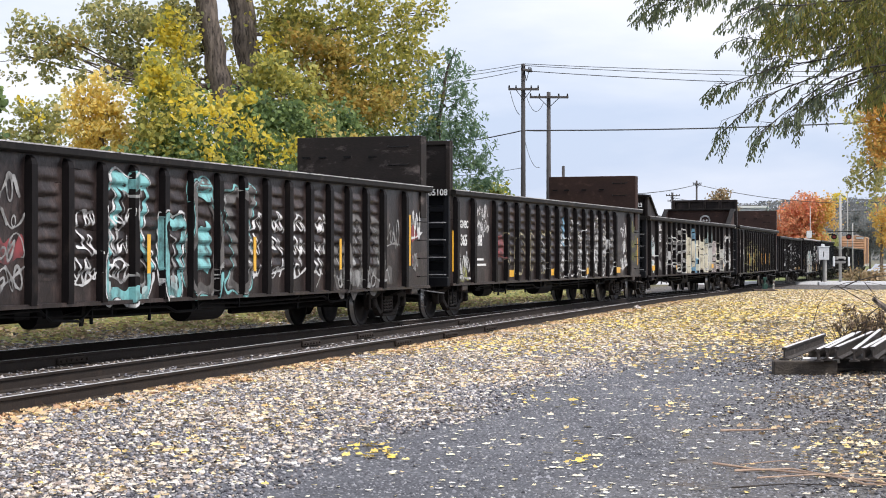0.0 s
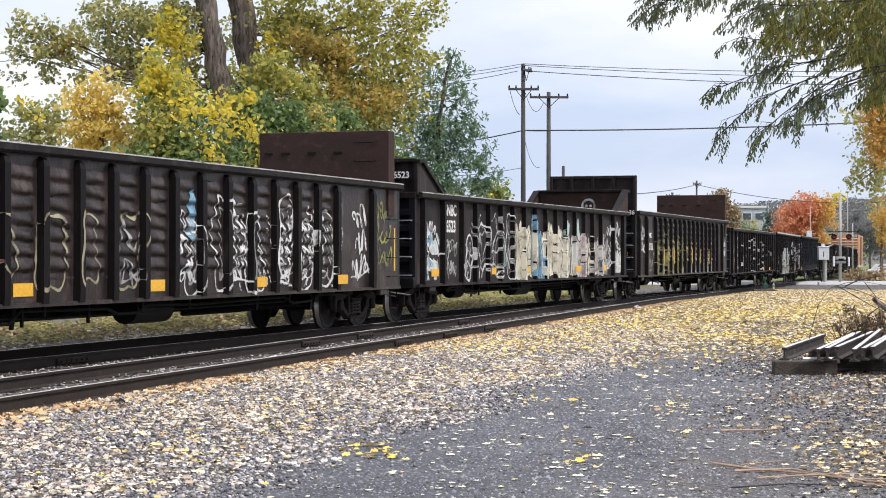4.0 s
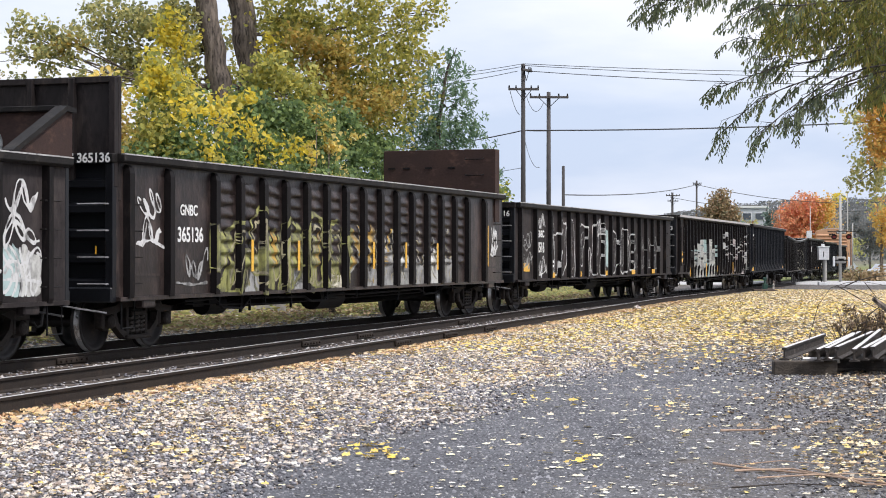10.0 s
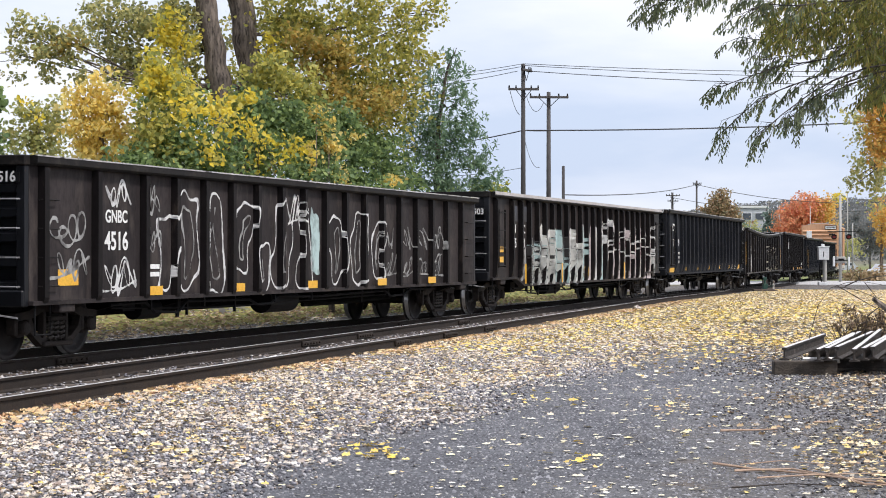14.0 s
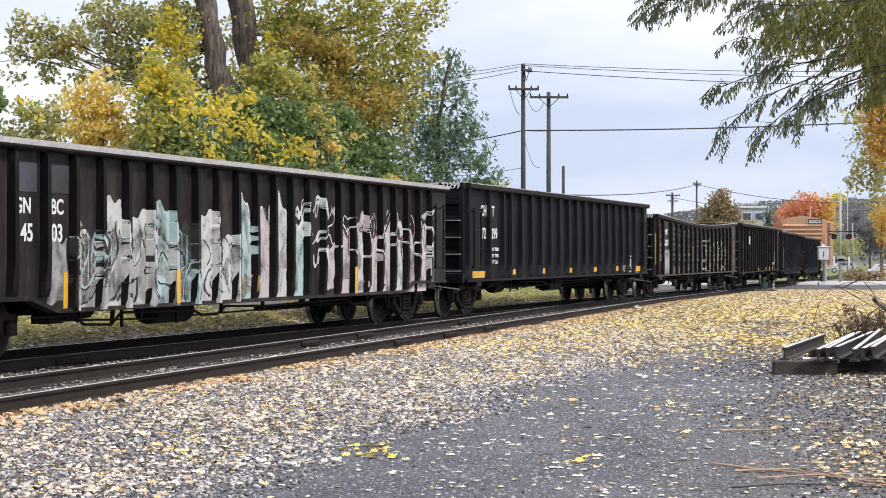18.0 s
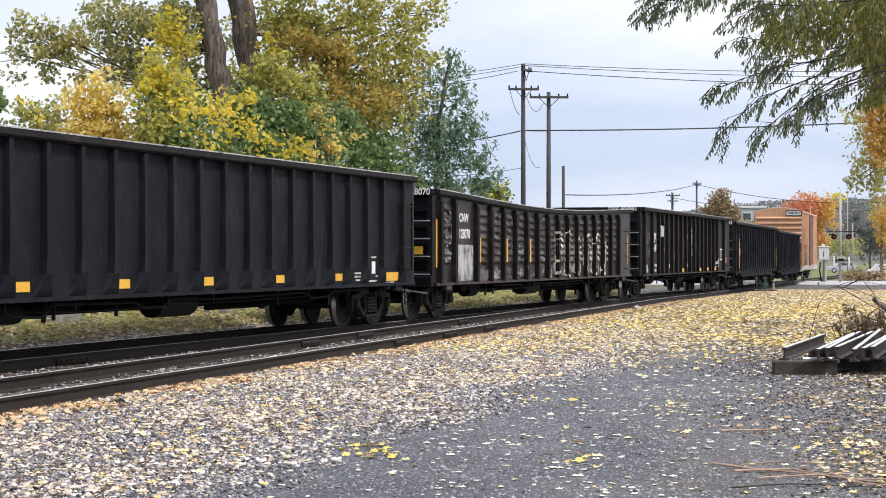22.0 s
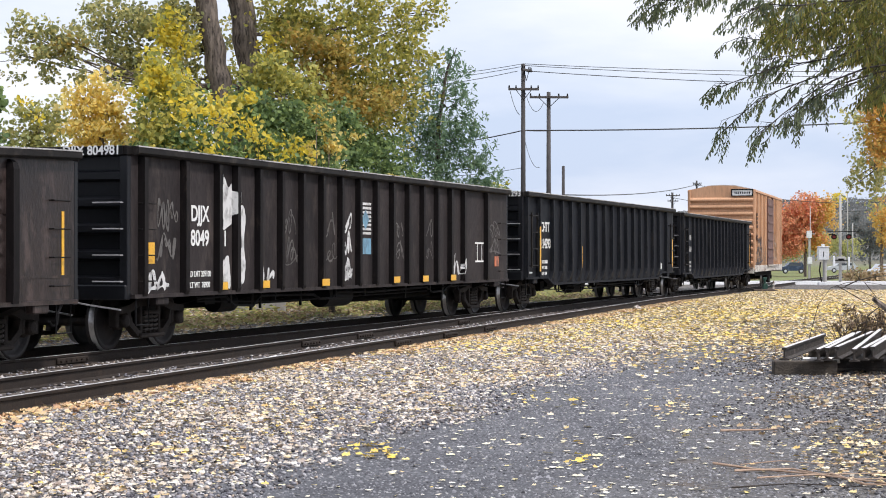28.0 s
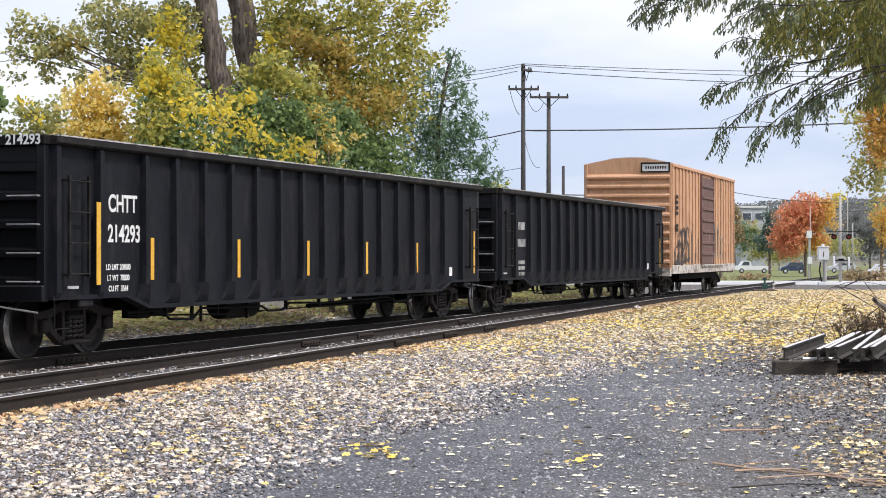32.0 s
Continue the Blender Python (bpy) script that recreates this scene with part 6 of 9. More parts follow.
scrawl(c, 17.2 - h, 17.9 - h, 1.0, 2.5, WHITE_TAG, 149, 2, 0.05)
mural(c, 18.0 - h, 19.1 - h, 0.9, 1.7, 16, [MINT_TAG, GREY_TAG], [WHITE_TAG], 1.3, 0.3)
scrawl(c, 18.0 - h, 19.1 - h, 1.1, 2.5, WHITE_TAG, 150, 3, 0.05)
strips(c, h, (1.2, 5.55, 8.55, 13.4, 16.9), 1.0, 1.17, 0.5)

# car 4: number 365136, olive paint
P4 = stakes(3.22, 0.955, 16.6, [0.3, 1.6, 17.9])
c, h = gondola("dark brown gondola with pressed sides and faded olive graffiti", 81.5, 100.9, 3.0, 0.8, P4, M["brown"], pressed=True, style="round")
bulkhead(c, h - 0.55, 4.12, False, M["oxide"])
bulkhead(c, -h + 0.1, 4.17, True, M["faded"])
end_plate(c, h, 3.0, "GNBC 365136")
lettering("GNBC", 0.24, 2.35 - h, 2.2, c)
lettering("365136", 0.33, 2.4 - h, 1.8, c)
B = bays(P4, h)
scrawl(c, 0.6 - h, 1.5 - h, 1.6, 2.5, WHITE_TAG, 161, 3, 0.05)
scrawl(c, 1.9 - h, 3.0 - h, 1.0, 1.6, PALE_TAG, 162, 3, 0.05)
mural(c, 3.1 - h, 9.3 - h, 0.85, 2.1, 21, [LIME_TAG], [LIME_TAG, OLIVE_LINE, LIME_TAG], 1.0, 0.5, 0.06, on_posts=True)
arches(c, [(4.0 - h, 0.42, 0.85, 2.0, 0.1), (5.1 - h, 0.4, 0.85, 2.25, -0.08), (6.2 - h, 0.45, 0.85, 2.1, 0.05), (7.3 - h, 0.4, 0.85, 2.2, 0.12), (8.4 - h, 0.42, 0.85, 2.15, -0.05)], [(LIME_TAG, 0.0, 0.09), (OLIVE_LINE, -0.18, 0.05)])
mural(c, 9.3 - h, 15.6 - h, 0.85, 2.2, 22, [OCHRE_TAG, None, LIME_TAG], [OLIVE_LINE, PALE_TAG], 1.0, 0.75, 0.05)
shards(c, [B[i] for i in (3, 5, 7, 9, 11)], 0.82, [0.4, 0.5, 0.3], [PALE_TAG, PALE_TAG, CREAM_TAG])
shards(c, B[10:15], 0.82, [0.75, 0.65, 0.5], [PALE_TAG, GREY_TAG], None, 77)
for x_ in (5.5, 6.55, 7.5):
    blot(c, x_ - h, x_ + 0.16 - h, 1.2, 1.95, OCHRE_TAG, int(x_ * 3))
flat_patch(c, 1.72 - h, 1.82 - h, 1.0, 2.0, M["yellow"], "reflector")
strips(c, h, (18.28,), 1.2, 2.2, 0.1)
scrawl(c, 18.5 - h, 19.1 - h, 1.45, 2.2, WHITE_TAG, 167, 4, 0.05)
strips(c, h, (14.35,), 1.15, 1.75, 0.1)
strips(c, h, (4.6, 6.6, 10.4, 12.3), 1.2, 1.75, 0.1)
flat_patch(c, -h - 0.16, -h - 0.13, 1.5, 1.62, M["yellow"], "reflector", y=-1.2)

# car 5: number 4516, white outlines
P5 = stakes(3.2, 1.02, 17.5, [0.3, 1.75, 18.55])
c, h = gondola("black gondola with plain sides and tall white outline graffiti", 102.1, 121.75, 2.85, 0.8, P5, M["dusty"], style="plain")
end_plate(c, h, 2.62, "GNBC 4516")
lettering("GNBC", 0.26, 2.4 - h, 2.05, c)
lettering("4516", 0.38, 2.4 - h, 1.68, c)
B = bays(P5, h)
scrawl(c, 1.95 - h, 3.0 - h, 2.2, 2.6, WHITE_TAG, 201, 4, 0.035)
scrawl(c, 1.95 - h, 3.0 - h, 0.9, 1.45, WHITE_TAG, 202, 4, 0.035)
scrawl(c, 0.4 - h, 1.6 - h, 1.1, 2.1, PALE_TAG, 203, 3, 0.045)
arches(c, [(3.9 - h, 0.3, 0.9, 2.1, 0.1), (4.7 - h, 0.42, 0.95, 2.45, 0.0), (5.7 - h, 0.4, 0.85, 2.5, -0.04), (6.75 - h, 0.45, 1.2, 2.35, 0.08), (7.6 - h, 0.4, 0.85, 1.7, 0.0), (8.4 - h, 0.4, 0.9, 2.5, 0.05), (9.5 - h, 0.38, 0.85, 2.3, -0.05)], [(WHITE_TAG, 0.0, 0.045), (PALE_TAG, -0.24, 0.035)])
arches(c, [(11.0 - h, 0.35, 0.95, 2.2, 0.0), (12.1 - h, 0.4, 0.9, 2.35, 0.06), (13.2 - h, 0.35, 1.0, 2.1, 0.0)], [(WHITE_TAG, 0.0, 0.045), (PALE_TAG, -0.22, 0.035)])
scrawl(c, 3.2 - h, 3.9 - h, 1.5, 2.6, PALE_TAG, 205, 2, 0.04)
scrawl(c, 8.7 - h, 9.6 - h, 2.0, 2.65, WHITE_TAG, 206, 3, 0.04)
blot(c, 9.75 - h, 10.15 - h, 1.1, 2.5, MINT_TAG, 31)
for i in range(12, 16):
    scrawl(c, *B[i], 1.0, 2.1, PALE_TAG, 230 + i, 2, 0.04)
strips(c, h, (3.6, 6.6, 9.8, 13.2, 16.3), 0.86, 1.0, 0.5)
flat_patch(c, 0.75 - h, 1.3 - h, 1.05, 1.28, M["yellow"], "reflector")
for z in (1.15, 1.27):
    flat_patch(c, 3.35 - h, 3.75 - h, z, z + 0.07, M["white"], "marking")

# car 6: number 4503, deep middle, bright top edge, pastel graffiti
P6 = stakes(2.5, 0.763, 18.7, [0.3, 1.68])
c, h = gondola("black deep-bodied gondola with bright top edge and pastel graffiti", 123.0, 142.65, 3.05, 0.87, P6, M["faded"], tub=True, style="thin", side_ladder=True, chord=M["roof"])
end_plate(c, h, 2.62, "GNBC 4503")
lettering("GN", 0.3, 2.0 - h, 2.15, c)
lettering("BC", 0.3, 2.88 - h, 2.15, c)
lettering("45", 0.34, 2.1 - h, 1.78, c)
lettering("03", 0.34, 2.88 - h, 1.78, c)
B = bays(P6, h)
left_b = [b for b in B if 3.1 < b[0] + h < 8.6]
mid_b = [b for b in B if 8.6 < b[0] + h < 11.2]
right_b = [b for b in B if 12.6 < b[0] + h < 18.0]
shards(c, left_b, 0.70, [1.2, 1.6, 1.35, 1.7, 1.25, 1.55], [GREY_TAG, GREY_TAG, GREY_TAG, MINT_TAG, MINT_TAG, GREY_TAG], None, 41, wide=0.09)
mural(c, 3.2 - h, 6.4 - h, 0.70, 2.0, 44, [GREY_TAG], (), 0.8, 0.12, 0.03, on_posts=True)
mural(c, 3.2 - h, 8.6 - h, 0.72, 2.1, 45, [BLACK_TAG], [BLACK_TAG, BLACK_TAG, MINT_TAG], 1.1, 0.7, 0.05, on_posts=True)
blot(c, 8.7 - h, 9.4 - h, 0.75, 1.15, OCHRE_TAG, 312)
mural(c, 8.7 - h, 11.3 - h, 0.72, 2.4, 48, [MINT_TAG, PINK_TAG], [WHITE_TAG, BLACK_TAG], 1.3, 0.6, 0.035)
shards(c, mid_b, 0.70, [1.75, 1.5, 1.9, 1.3], [MINT_TAG, PINK_TAG, GREY_TAG], WHITE_TAG, 42)
shards(c, right_b, 0.70, [1.35, 1.3, 1.2, 1.4, 1.1, 1.35, 1.2, 0.8], [PINK_TAG, GREY_TAG, PINK_TAG], MAROON_TAG, 43)
mural(c, 12.5 - h, 18.6 - h, 0.75, 2.35, 46, [PINK_TAG, GREY_TAG], [WHITE_TAG, MAROON_TAG, BLACK_TAG], 1.2, 0.62, 0.03)
mural(c, 12.6 - h, 18.2 - h, 1.3, 2.5, 47, (), [WHITE_TAG], 1.3, 0.35, 0.028, on_posts=True)
blot(c, 2.65 - h, 3.15 - h, 0.75, 1.9, PALE_TAG, 311)
scrawl(c, 11.0 - h, 11.7 - h, 1.7, 2.5, WHITE_TAG, 331, 2, 0.05)
scrawl(c, 12.0 - h, 12.7 - h, 1.2, 2.6, WHITE_TAG, 332, 1, 0.05)
scrawl(c, 18.0 - h, 19.0 - h, 1.4, 2.6, WHITE_TAG, 333, 2, 0.06)
for x in (1.75, 2.6):
    flat_patch(c, x - h, x + 0.6 - h, 2.35, 2.75, PATCH_TAG, "patch")
strips(c, h, (3.1, 6.3, 9.5, 13.9, 17.2), 0.72, 1.25, 0.12)
for z in (1.3, 1.55):
    flat_patch(c, 0.4 - h, 0.75 - h, z, z + 0.14, M["yellow"], "reflector", y=-POST - 0.01)

# car 7: number 72299, clean black
P7 = stakes(3.55, 0.938, 17.7, [0.1, 1.73, 2.9, 18.85])
c, h = gondola("clean black gondola with plain ribbed sides and white lettering", 144.15, 163.7, 3.19, 0.85, P7, M["black"], style="flare", side_ladder=True)
lettering("CH", 0.36, 1.42 - h, 2.55, c)
lettering("TT", 0.36, 2.1 - h, 2.55, c)
lettering("72", 0.36, 1.45 - h, 2.0, c)
lettering("299", 0.36, 2.3 - h, 2.0, c)
for z, t in ((1.62, "LD LMT 208600"), (1.46, "LT WT  77400"), (1.3, "CU FT  3564")):
    lettering(t, 0.12, 2.3 - h, z, c)
strips(c, h, (3.95, 6.75, 9.6, 12.5, 15.3), 0.98, 1.12, 0.36)
flat_patch(c, 0.55 - h, 1.6 - h, 0.93, 1.09, M["yellow"], "reflector")
flat_patch(c, 17.95 - h, 18.95 - h, 0.94, 1.12, M["yellow"], "reflector")
for x0, x1, z in ((16.15, 16.5, 1.1), (16.15, 16.5, 1.03), (16.22, 16.45, 0.96), (17.05, 17.35, 1.42), (16.95, 17.4, 0.93), (17.32, 17.48, 1.03), (17.95, 18.1, 0.89), (18.18, 18.4, 0.89)):
    flat_patch(c, x0 - h, x1 - h, z, z + 0.035, M["worn_white"], "marking")
flat_patch(c, 17.1 - h, 17.3 - h, 1.1, 1.35, M["white"], "marking")
end_plate(c, h, 3.19, "CHTT 72299")

# car 8: number 128070, battered and sagging
P8 = stakes(4.11, 1.03, 17.6, [0.3, 1.31, 2.96])
c, h = gondola("battered brown gondola with a sagging top and pale outline graffiti", 165.1, 184.3, 2.97, 0.8, P8, M["brown"], pressed=True, style="round", sag=0.22)
end_plate(c, h, 2.97, "CNW 128070")
lettering("CNW", 0.28, 2.1 - h, 2.35, c, squeeze=0.95)
lettering("128070", 0.3, 2.15 - h, 1.97, c)
gx_, gz_ = grid(1.48 - h, 2.82 - h, 0.9, 1.74, 0.05)
paint(c, gx_, gz_, np.ones(gx_.shape, bool), spray("primer_grey", (0.42, 0.42, 0.41), 0.8, 5.0), 0.05, "rectangle of worn grey primer")
B = bays(P8, h)
scrawl(c, 0.45 - h, 1.25 - h, 1.3, 2.5, PALE_TAG, 401, 3, 0.045)
arches(c, [(10.4 - h, 0.4, 0.95, 2.1, 0.0), (11.4 - h, 0.38, 0.9, 2.15, 0.05), (12.5 - h, 0.42, 0.95, 2.0, -0.05), (13.5 - h, 0.35, 1.0, 2.1, 0.0), (14.6 - h, 0.4, 0.9, 2.1, 0.04), (15.7 - h, 0.35, 0.9, 1.9, 0.0)], [(CREAM_TAG, 0.0, 0.06), (PALE_TAG, -0.2, 0.05)])
mural(c, 9.9 - h, 16.3 - h, 0.9, 2.0, 51, [PALE_TAG], (), 1.0, 0.72)
mural(c, 2.98 - h, 9.8 - h, 0.84, 1.2, 52, [FAINT_TAG, FAINT_TAG, PALE_TAG], [PALE_TAG], 1.1, 0.5, 0.025, label="worn grey paint along the foot of the side")
for i in range(3, 10):
    scrawl(c, *B[i], 0.88, 1.15 + 0.4 * (i % 3), PALE_TAG if i % 2 else FAINT_TAG, 430 + i, 2, 0.035)
for i in (3, 4, 5, 7):
    scrawl(c, *B[i], 1.3, 2.6, FAINT_TAG, 450 + i, 3, 0.04)
part("reflector", Solid().box(-h - 0.16, -h - 0.148, -1.25, -0.7, 1.5, 1.68), M["yellow"], c)
strips(c, h, (3.2, 5.4, 7.5, 9.4), 1.3, 1.9, 0.12)
flat_patch(c, 0.12 - h, 0.22 - h, 1.2, 2.3, M["yellow"], "reflector")
flat_patch(c, 18.85 - h, 18.92 - h, 1.2, 2.1, M["yellow"], "reflector")

# car 9: number 804981
P9 = stakes(4.48, 0.945, 16.5, [0.3, 1.68, 2.88, 3.58, 17.6])
c, h = gondola("dark grey-brown gondola with white paint runs and a blue stencil", 186.0, 205.4, 3.14, 0.83, P9, M["dusty"], style="plain")
end_plate(c, h, 3.14, "DJJX 804981")
lettering("DJJX", 0.36, 2.3 - h, 2.15, c)
lettering("8049", 0.36, 2.3 - h, 1.75, c)
lettering("81", 0.36, 3.15 - h, 1.75, c)
for z, t in ((1.17, "LD LMT 209100"), (0.99, "LT WT  76900")):
    lettering(t, 0.13, 2.3 - h, z, c)
B = bays(P9, h)
blot(c, 2.98 - h, 3.5 - h, 1.9, 2.85, WHITE_TAG, 51)
blot(c, 3.0 - h, 3.42 - h, 0.9, 1.45, WHITE_TAG, 52)
blot(c, 3.68 - h, 4.0 - h, 0.9, 2.6, WHITE_TAG, 53)
scrawl(c, 0.35 - h, 1.2 - h, 0.9, 1.3, WHITE_TAG, 501, 4, 0.05)
scrawl(c, 0.8 - h, 1.6 - h, 1.4, 2.4, FAINT_TAG, 502, 4, 0.04)
scrawl(c, 4.6 - h, 5.3 - h, 0.95, 1.35, WHITE_TAG, 503, 2, 0.06)
scrawl(c, 8.35 - h, 8.95 - h, 0.95, 2.4, WHITE_TAG, 504, 1, 0.05)
scrawl(c, 8.35 - h, 8.95 - h, 0.95, 1.4, WHITE_TAG, 505, 2, 0.05)
scrawl(c, 15.2 - h, 15.9 - h, 0.95, 1.5, WHITE_TAG, 506, 2, 0.05)
for i in (5, 7, 11, 13):
    scrawl(c, *B[i], 1.3, 2.3, FAINT_TAG, 510 + i, 2, 0.035)
lr = random.Random(77)
for k in range(9):
    x_, s_ = -h + 4.2 + 1.35 * k + lr.uniform(-0.5, 0.5), lr.uniform(0.5, 1.3)
    z_ = 3.1 + lr.uniform(-0.02, 0.05)
    part("scrap_sheet", Solid().extrude([(x_ - s_ / 2, 2.9), (x_ + s_ / 2, 2.9), (x_ + s_ * 0.45, z_ + 0.04 + lr.uniform(-0.05, 0.05)), (x_ + lr.uniform(-0.2, 0.2), z_ + 0.05), (x_ - s_ * 0.42, z_ + lr.uniform(-0.06, 0.03))], -1.2 + 0.05 * (k % 3), -1.18 + 0.05 * (k % 3)), M["rim"], c, "pale torn sheet of scrap in the load")
for k in range(8):
    flat_patch(c, 9.36 - h, 9.98 - h, 1.9 + 0.085 * k, 1.95 + 0.085 * k, WHITE_TAG, "stencil")
part("stencil", Solid().extrude([(9.67 - h - 0.2, 2.2), (9.67 - h, 2.0), (9.67 - h + 0.2, 2.2), (9.67 - h, 2.4)], -SHEET - 0.012, -SHEET - 0.009), BLUE_TAG, c, "blue stencilled diamond")
flat_patch(c, 9.36 - h, 9.98 - h, 1.5, 1.82, BLUE_TAG, "stencil")
flat_patch(c, 0.35 - h, 0.75 - h, 1.35, 1.68, M["yellow"], "reflector")
strips(c, h, (3.15, 4.85, 7.35, 11.2, 13.0, 14.9), 0.9, 1.03, 0.36)
for x in (17.0, 17.35):
    flat_patch(c, x - h, x + 0.03 - h, 1.35, 1.75, M["white"], "marking")
flat_patch(c, 16.85 - h, 17.5 - h, 1.75, 1.79, M["white"], "marking")
flat_patch(c, 16.85 - h, 17.5 - h, 1.31, 1.35, M["white"], "marking")
scrawl(c, 17.8 - h, 18.9 - h, 1.5, 2.3, FAINT_TAG, 520, 3, 0.035)
flat_patch(c, 18.4 - h, 18.75 - h, 1.2, 1.45, ORANGE_TAG, "reflector")

# cars 10 and 11: deep-bodied, clean
P10 = stakes(3.69, 1.005, 16.8, [0.1, 1.3, 2.69, 18.05])
for left, right, number in ((206.9, 226.3, "214293"), (227.9, 247.55, "")):
    c, h = gondola("clean black deep-bodied gondola with yellow reflector strips" if number else "clean black deep-bodied gondola coupled to the boxcar", left, right, 3.16, 0.86, P10, M["black"], tub=True, style="flare", side_ladder=True)
    if number:
        end_plate(c, h, 3.16, "CHTT " + number)
        lettering("CHTT", 0.36, 2.08 - h, 2.24, c)
        lettering(number, 0.36, 2.13 - h, 1.79, c)
        for z, t in ((1.3, "LD LMT 208000"), (1.14, "LT WT  78000"), (0.98, "CU FT  3564")):
            lettering(t, 0.12, 1.95 - h, z, c)
        strips(c, h, (3.0, 6.1, 9.1, 12.1, 15.1), 1.1, 1.75, 0.11)
    else:
        for z, w_, t_ in ((2.14, 0.3, 0.2), (1.7, 0.36, 0.2), (1.25, 0.3, 0.09), (1.1, 0.3, 0.09), (0.95, 0.26, 0.09)):
            flat_patch(c, 2.1 - w_ - h, 2.1 + w_ - h, z, z + t_, PALE_TAG, "marking", label="faded unreadable white marking")
    if number:
        flat_patch(c, 1.08 - h, 1.2 - h, 1.05, 2.25, M["yellow"], "reflector", y=-POST - 0.03)
    flat_patch(c, 18.7 - h, 18.8 - h, 1.05, 2.05, M["yellow"], "reflector", y=-POST - 0.03)
    flat_patch(c, 0.5 - h, 0.8 - h, 1.0, 1.04, M["white"], "marking")
    flat_patch(c, 17.3 - h, 17.5 - h, 1.0, 1.2, M["white"], "marking")


def boxcar():
    left, right = 248.75, 264.1
    L, W = right - left, 1.58
    h = L / 2
    car = thing("boxcar", "orange ribbed steel boxcar with brown sliding door, last of the train", "boxcar", group="cars of the freight train")
    z0, z1, peak = 0.98, 4.86, 5.07
    for k in (-1, 1):
        a, b = sorted((k * W, k * (W - 0.02)))
        part("side_wall", Solid().box(-h, h, a, b, z0, z1), M["orange_side"], car)
        a, b = sorted((k * W, k * (W + 0.05)))
        part("lower_band", Solid().box(-h, h, a + 0.003 * k, b, z0 - 0.12, z0 + 0.2, 0.01), M["worn_white"], car, "peeling whitish lower band")
        for x in np.concatenate([np.linspace(-h + 0.1, -1.75, 9), np.linspace(1.75, h - 0.1, 9)]):
            part("side_post", Solid().box(x - 0.07, x + 0.07, a, b + 0.02 * (k > 0), z0 + 0.2, z1 - 0.1, 0.015), M["orange_side"], car)
        part("eave", Solid().box(-h, h, a - 0.02, b + 0.02, z1 - 0.12, z1, 0.015), M["orange"], car)
        d = part("door", Solid().box(-1.45, 1.45, *sorted((k * (W + 0.03), k * (W + 0.09))), z0 + 0.22, z1 - 0.25), M["door_brown"], car, "brown sliding door with pressed ribs")
        for z in np.linspace(z0 + 0.6, z1 - 0.6, 7):
            part("door_rib", Solid().box(-1.4, 1.4, *sorted((k * (W + 0.09), k * (W + 0.13))), z - 0.06, z + 0.06, 0.02), M["door_brown"], d)
        for x in (-1.5, 1.5):
            part("door_post", Solid().box(x - 0.06, x + 0.06, *sorted((k * (W + 0.02), k * (W + 0.11))), z0 + 0.2, z1 - 0.15, 0.01), M["door_brown"], d)
        part("door_track", Solid().box(-1.6, 4.2, *sorted((k * (W + 0.06), k * (W + 0.13))), z0 + 0.14, z0 + 0.2), M["worn_white"], car)
    for k in (-1, 1):
        a, b = sorted((k * h, k * (h - 0.02)))
        e = Solid().extrude([(-W, z0), (W, z0), (W, z1), (0.6, peak - 0.02), (0, peak), (-0.6, peak - 0.02), (-W, z1)], a, b, "x")
        part("end_wall", e, M["orange"], car)
        for z in np.arange(z0 + 0.32, z1 - 0.2, 0.34):
            o = [(k * h, z - 0.12), (k * (h + 0.03), z - 0.1), (k * (h + 0.11), z - 0.03), (k * (h + 0.11), z + 0.03), (k * (h + 0.03), z + 0.1), (k * h, z + 0.12)]
            part("end_rib", Solid().extrude(o if k < 0 else o[::-1], -W + 0.06, W - 0.06), M["orange"], car)
        for y in (-W + 0.03, W - 0.03):
            a2, b2 = sorted((k * (h + 0.001), k * (h + 0.06)))
            part("corner_post", Solid().box(a2, b2, y - 0.05, y + 0.05, z0, z1 - 0.02, 0.01), M["orange"], car)
        for z in np.arange(z0 + 0.3, z0 + 2.0, 0.42):
            part("grab_iron", END_RUNG_MESH, None, car, at=pose(k * (h + 0.13), -1.2, z, 0, 0, 0 if k < 0 else 180))
        part("coupler", COUPLER_MESH, None, car, at=pose(k * (h + 0.1), 0, 0, 0, 0, 0 if k > 0 else 180))
        part("air_hose", HOSE_MESH, None, car, at=pose(k * (h + 0.12), -0.35, 0, 0, 0, 0 if k > 0 else 180))
        part("end_sill", Solid().box(-0.2, 0.0, -W, W, z0 - 0.2, z0 + 0.1, 0.02), M["worn_white"], car, at=pose(k * (h + 0.18), 0, 0, 0, 0, 0 if k > 0 else 180))
    part("roof", Solid().extrude([(-W - 0.03, z1), (W + 0.03, z1), (0.6, peak - 0.03), (0, peak - 0.01), (-0.6, peak - 0.03)], -h + 0.03, h - 0.03, "x"), M["roof"], car, "pale galvanised ribbed roof")
    for x in np.linspace(-h + 0.5, h - 0.5, 12):
        part("roof_rib", Solid().extrude([(-W - 0.02, z1 + 0.02), (W + 0.02, z1 + 0.02), (0.6, peak + 0.03), (0, peak + 0.05), (-0.6, peak + 0.03)], x - 0.04, x + 0.04, "x"), M["roof"], car)
    b = part("sign_board", Solid().box(-h - 0.05, -h - 0.02, -1.5, -0.5, 4.57, 4.84, 0.008), M["white"], car, "white notice board with a dark border")
    for a in ((-1.52, -0.48, 4.84, 4.89), (-1.52, -0.48, 4.53, 4.57), (-1.53, -1.48, 4.53, 4.89), (-0.52, -0.47, 4.53, 4.89)):
        part("border", Solid().box(-h - 0.065, -h - 0.03, *a), M["dark"], b)
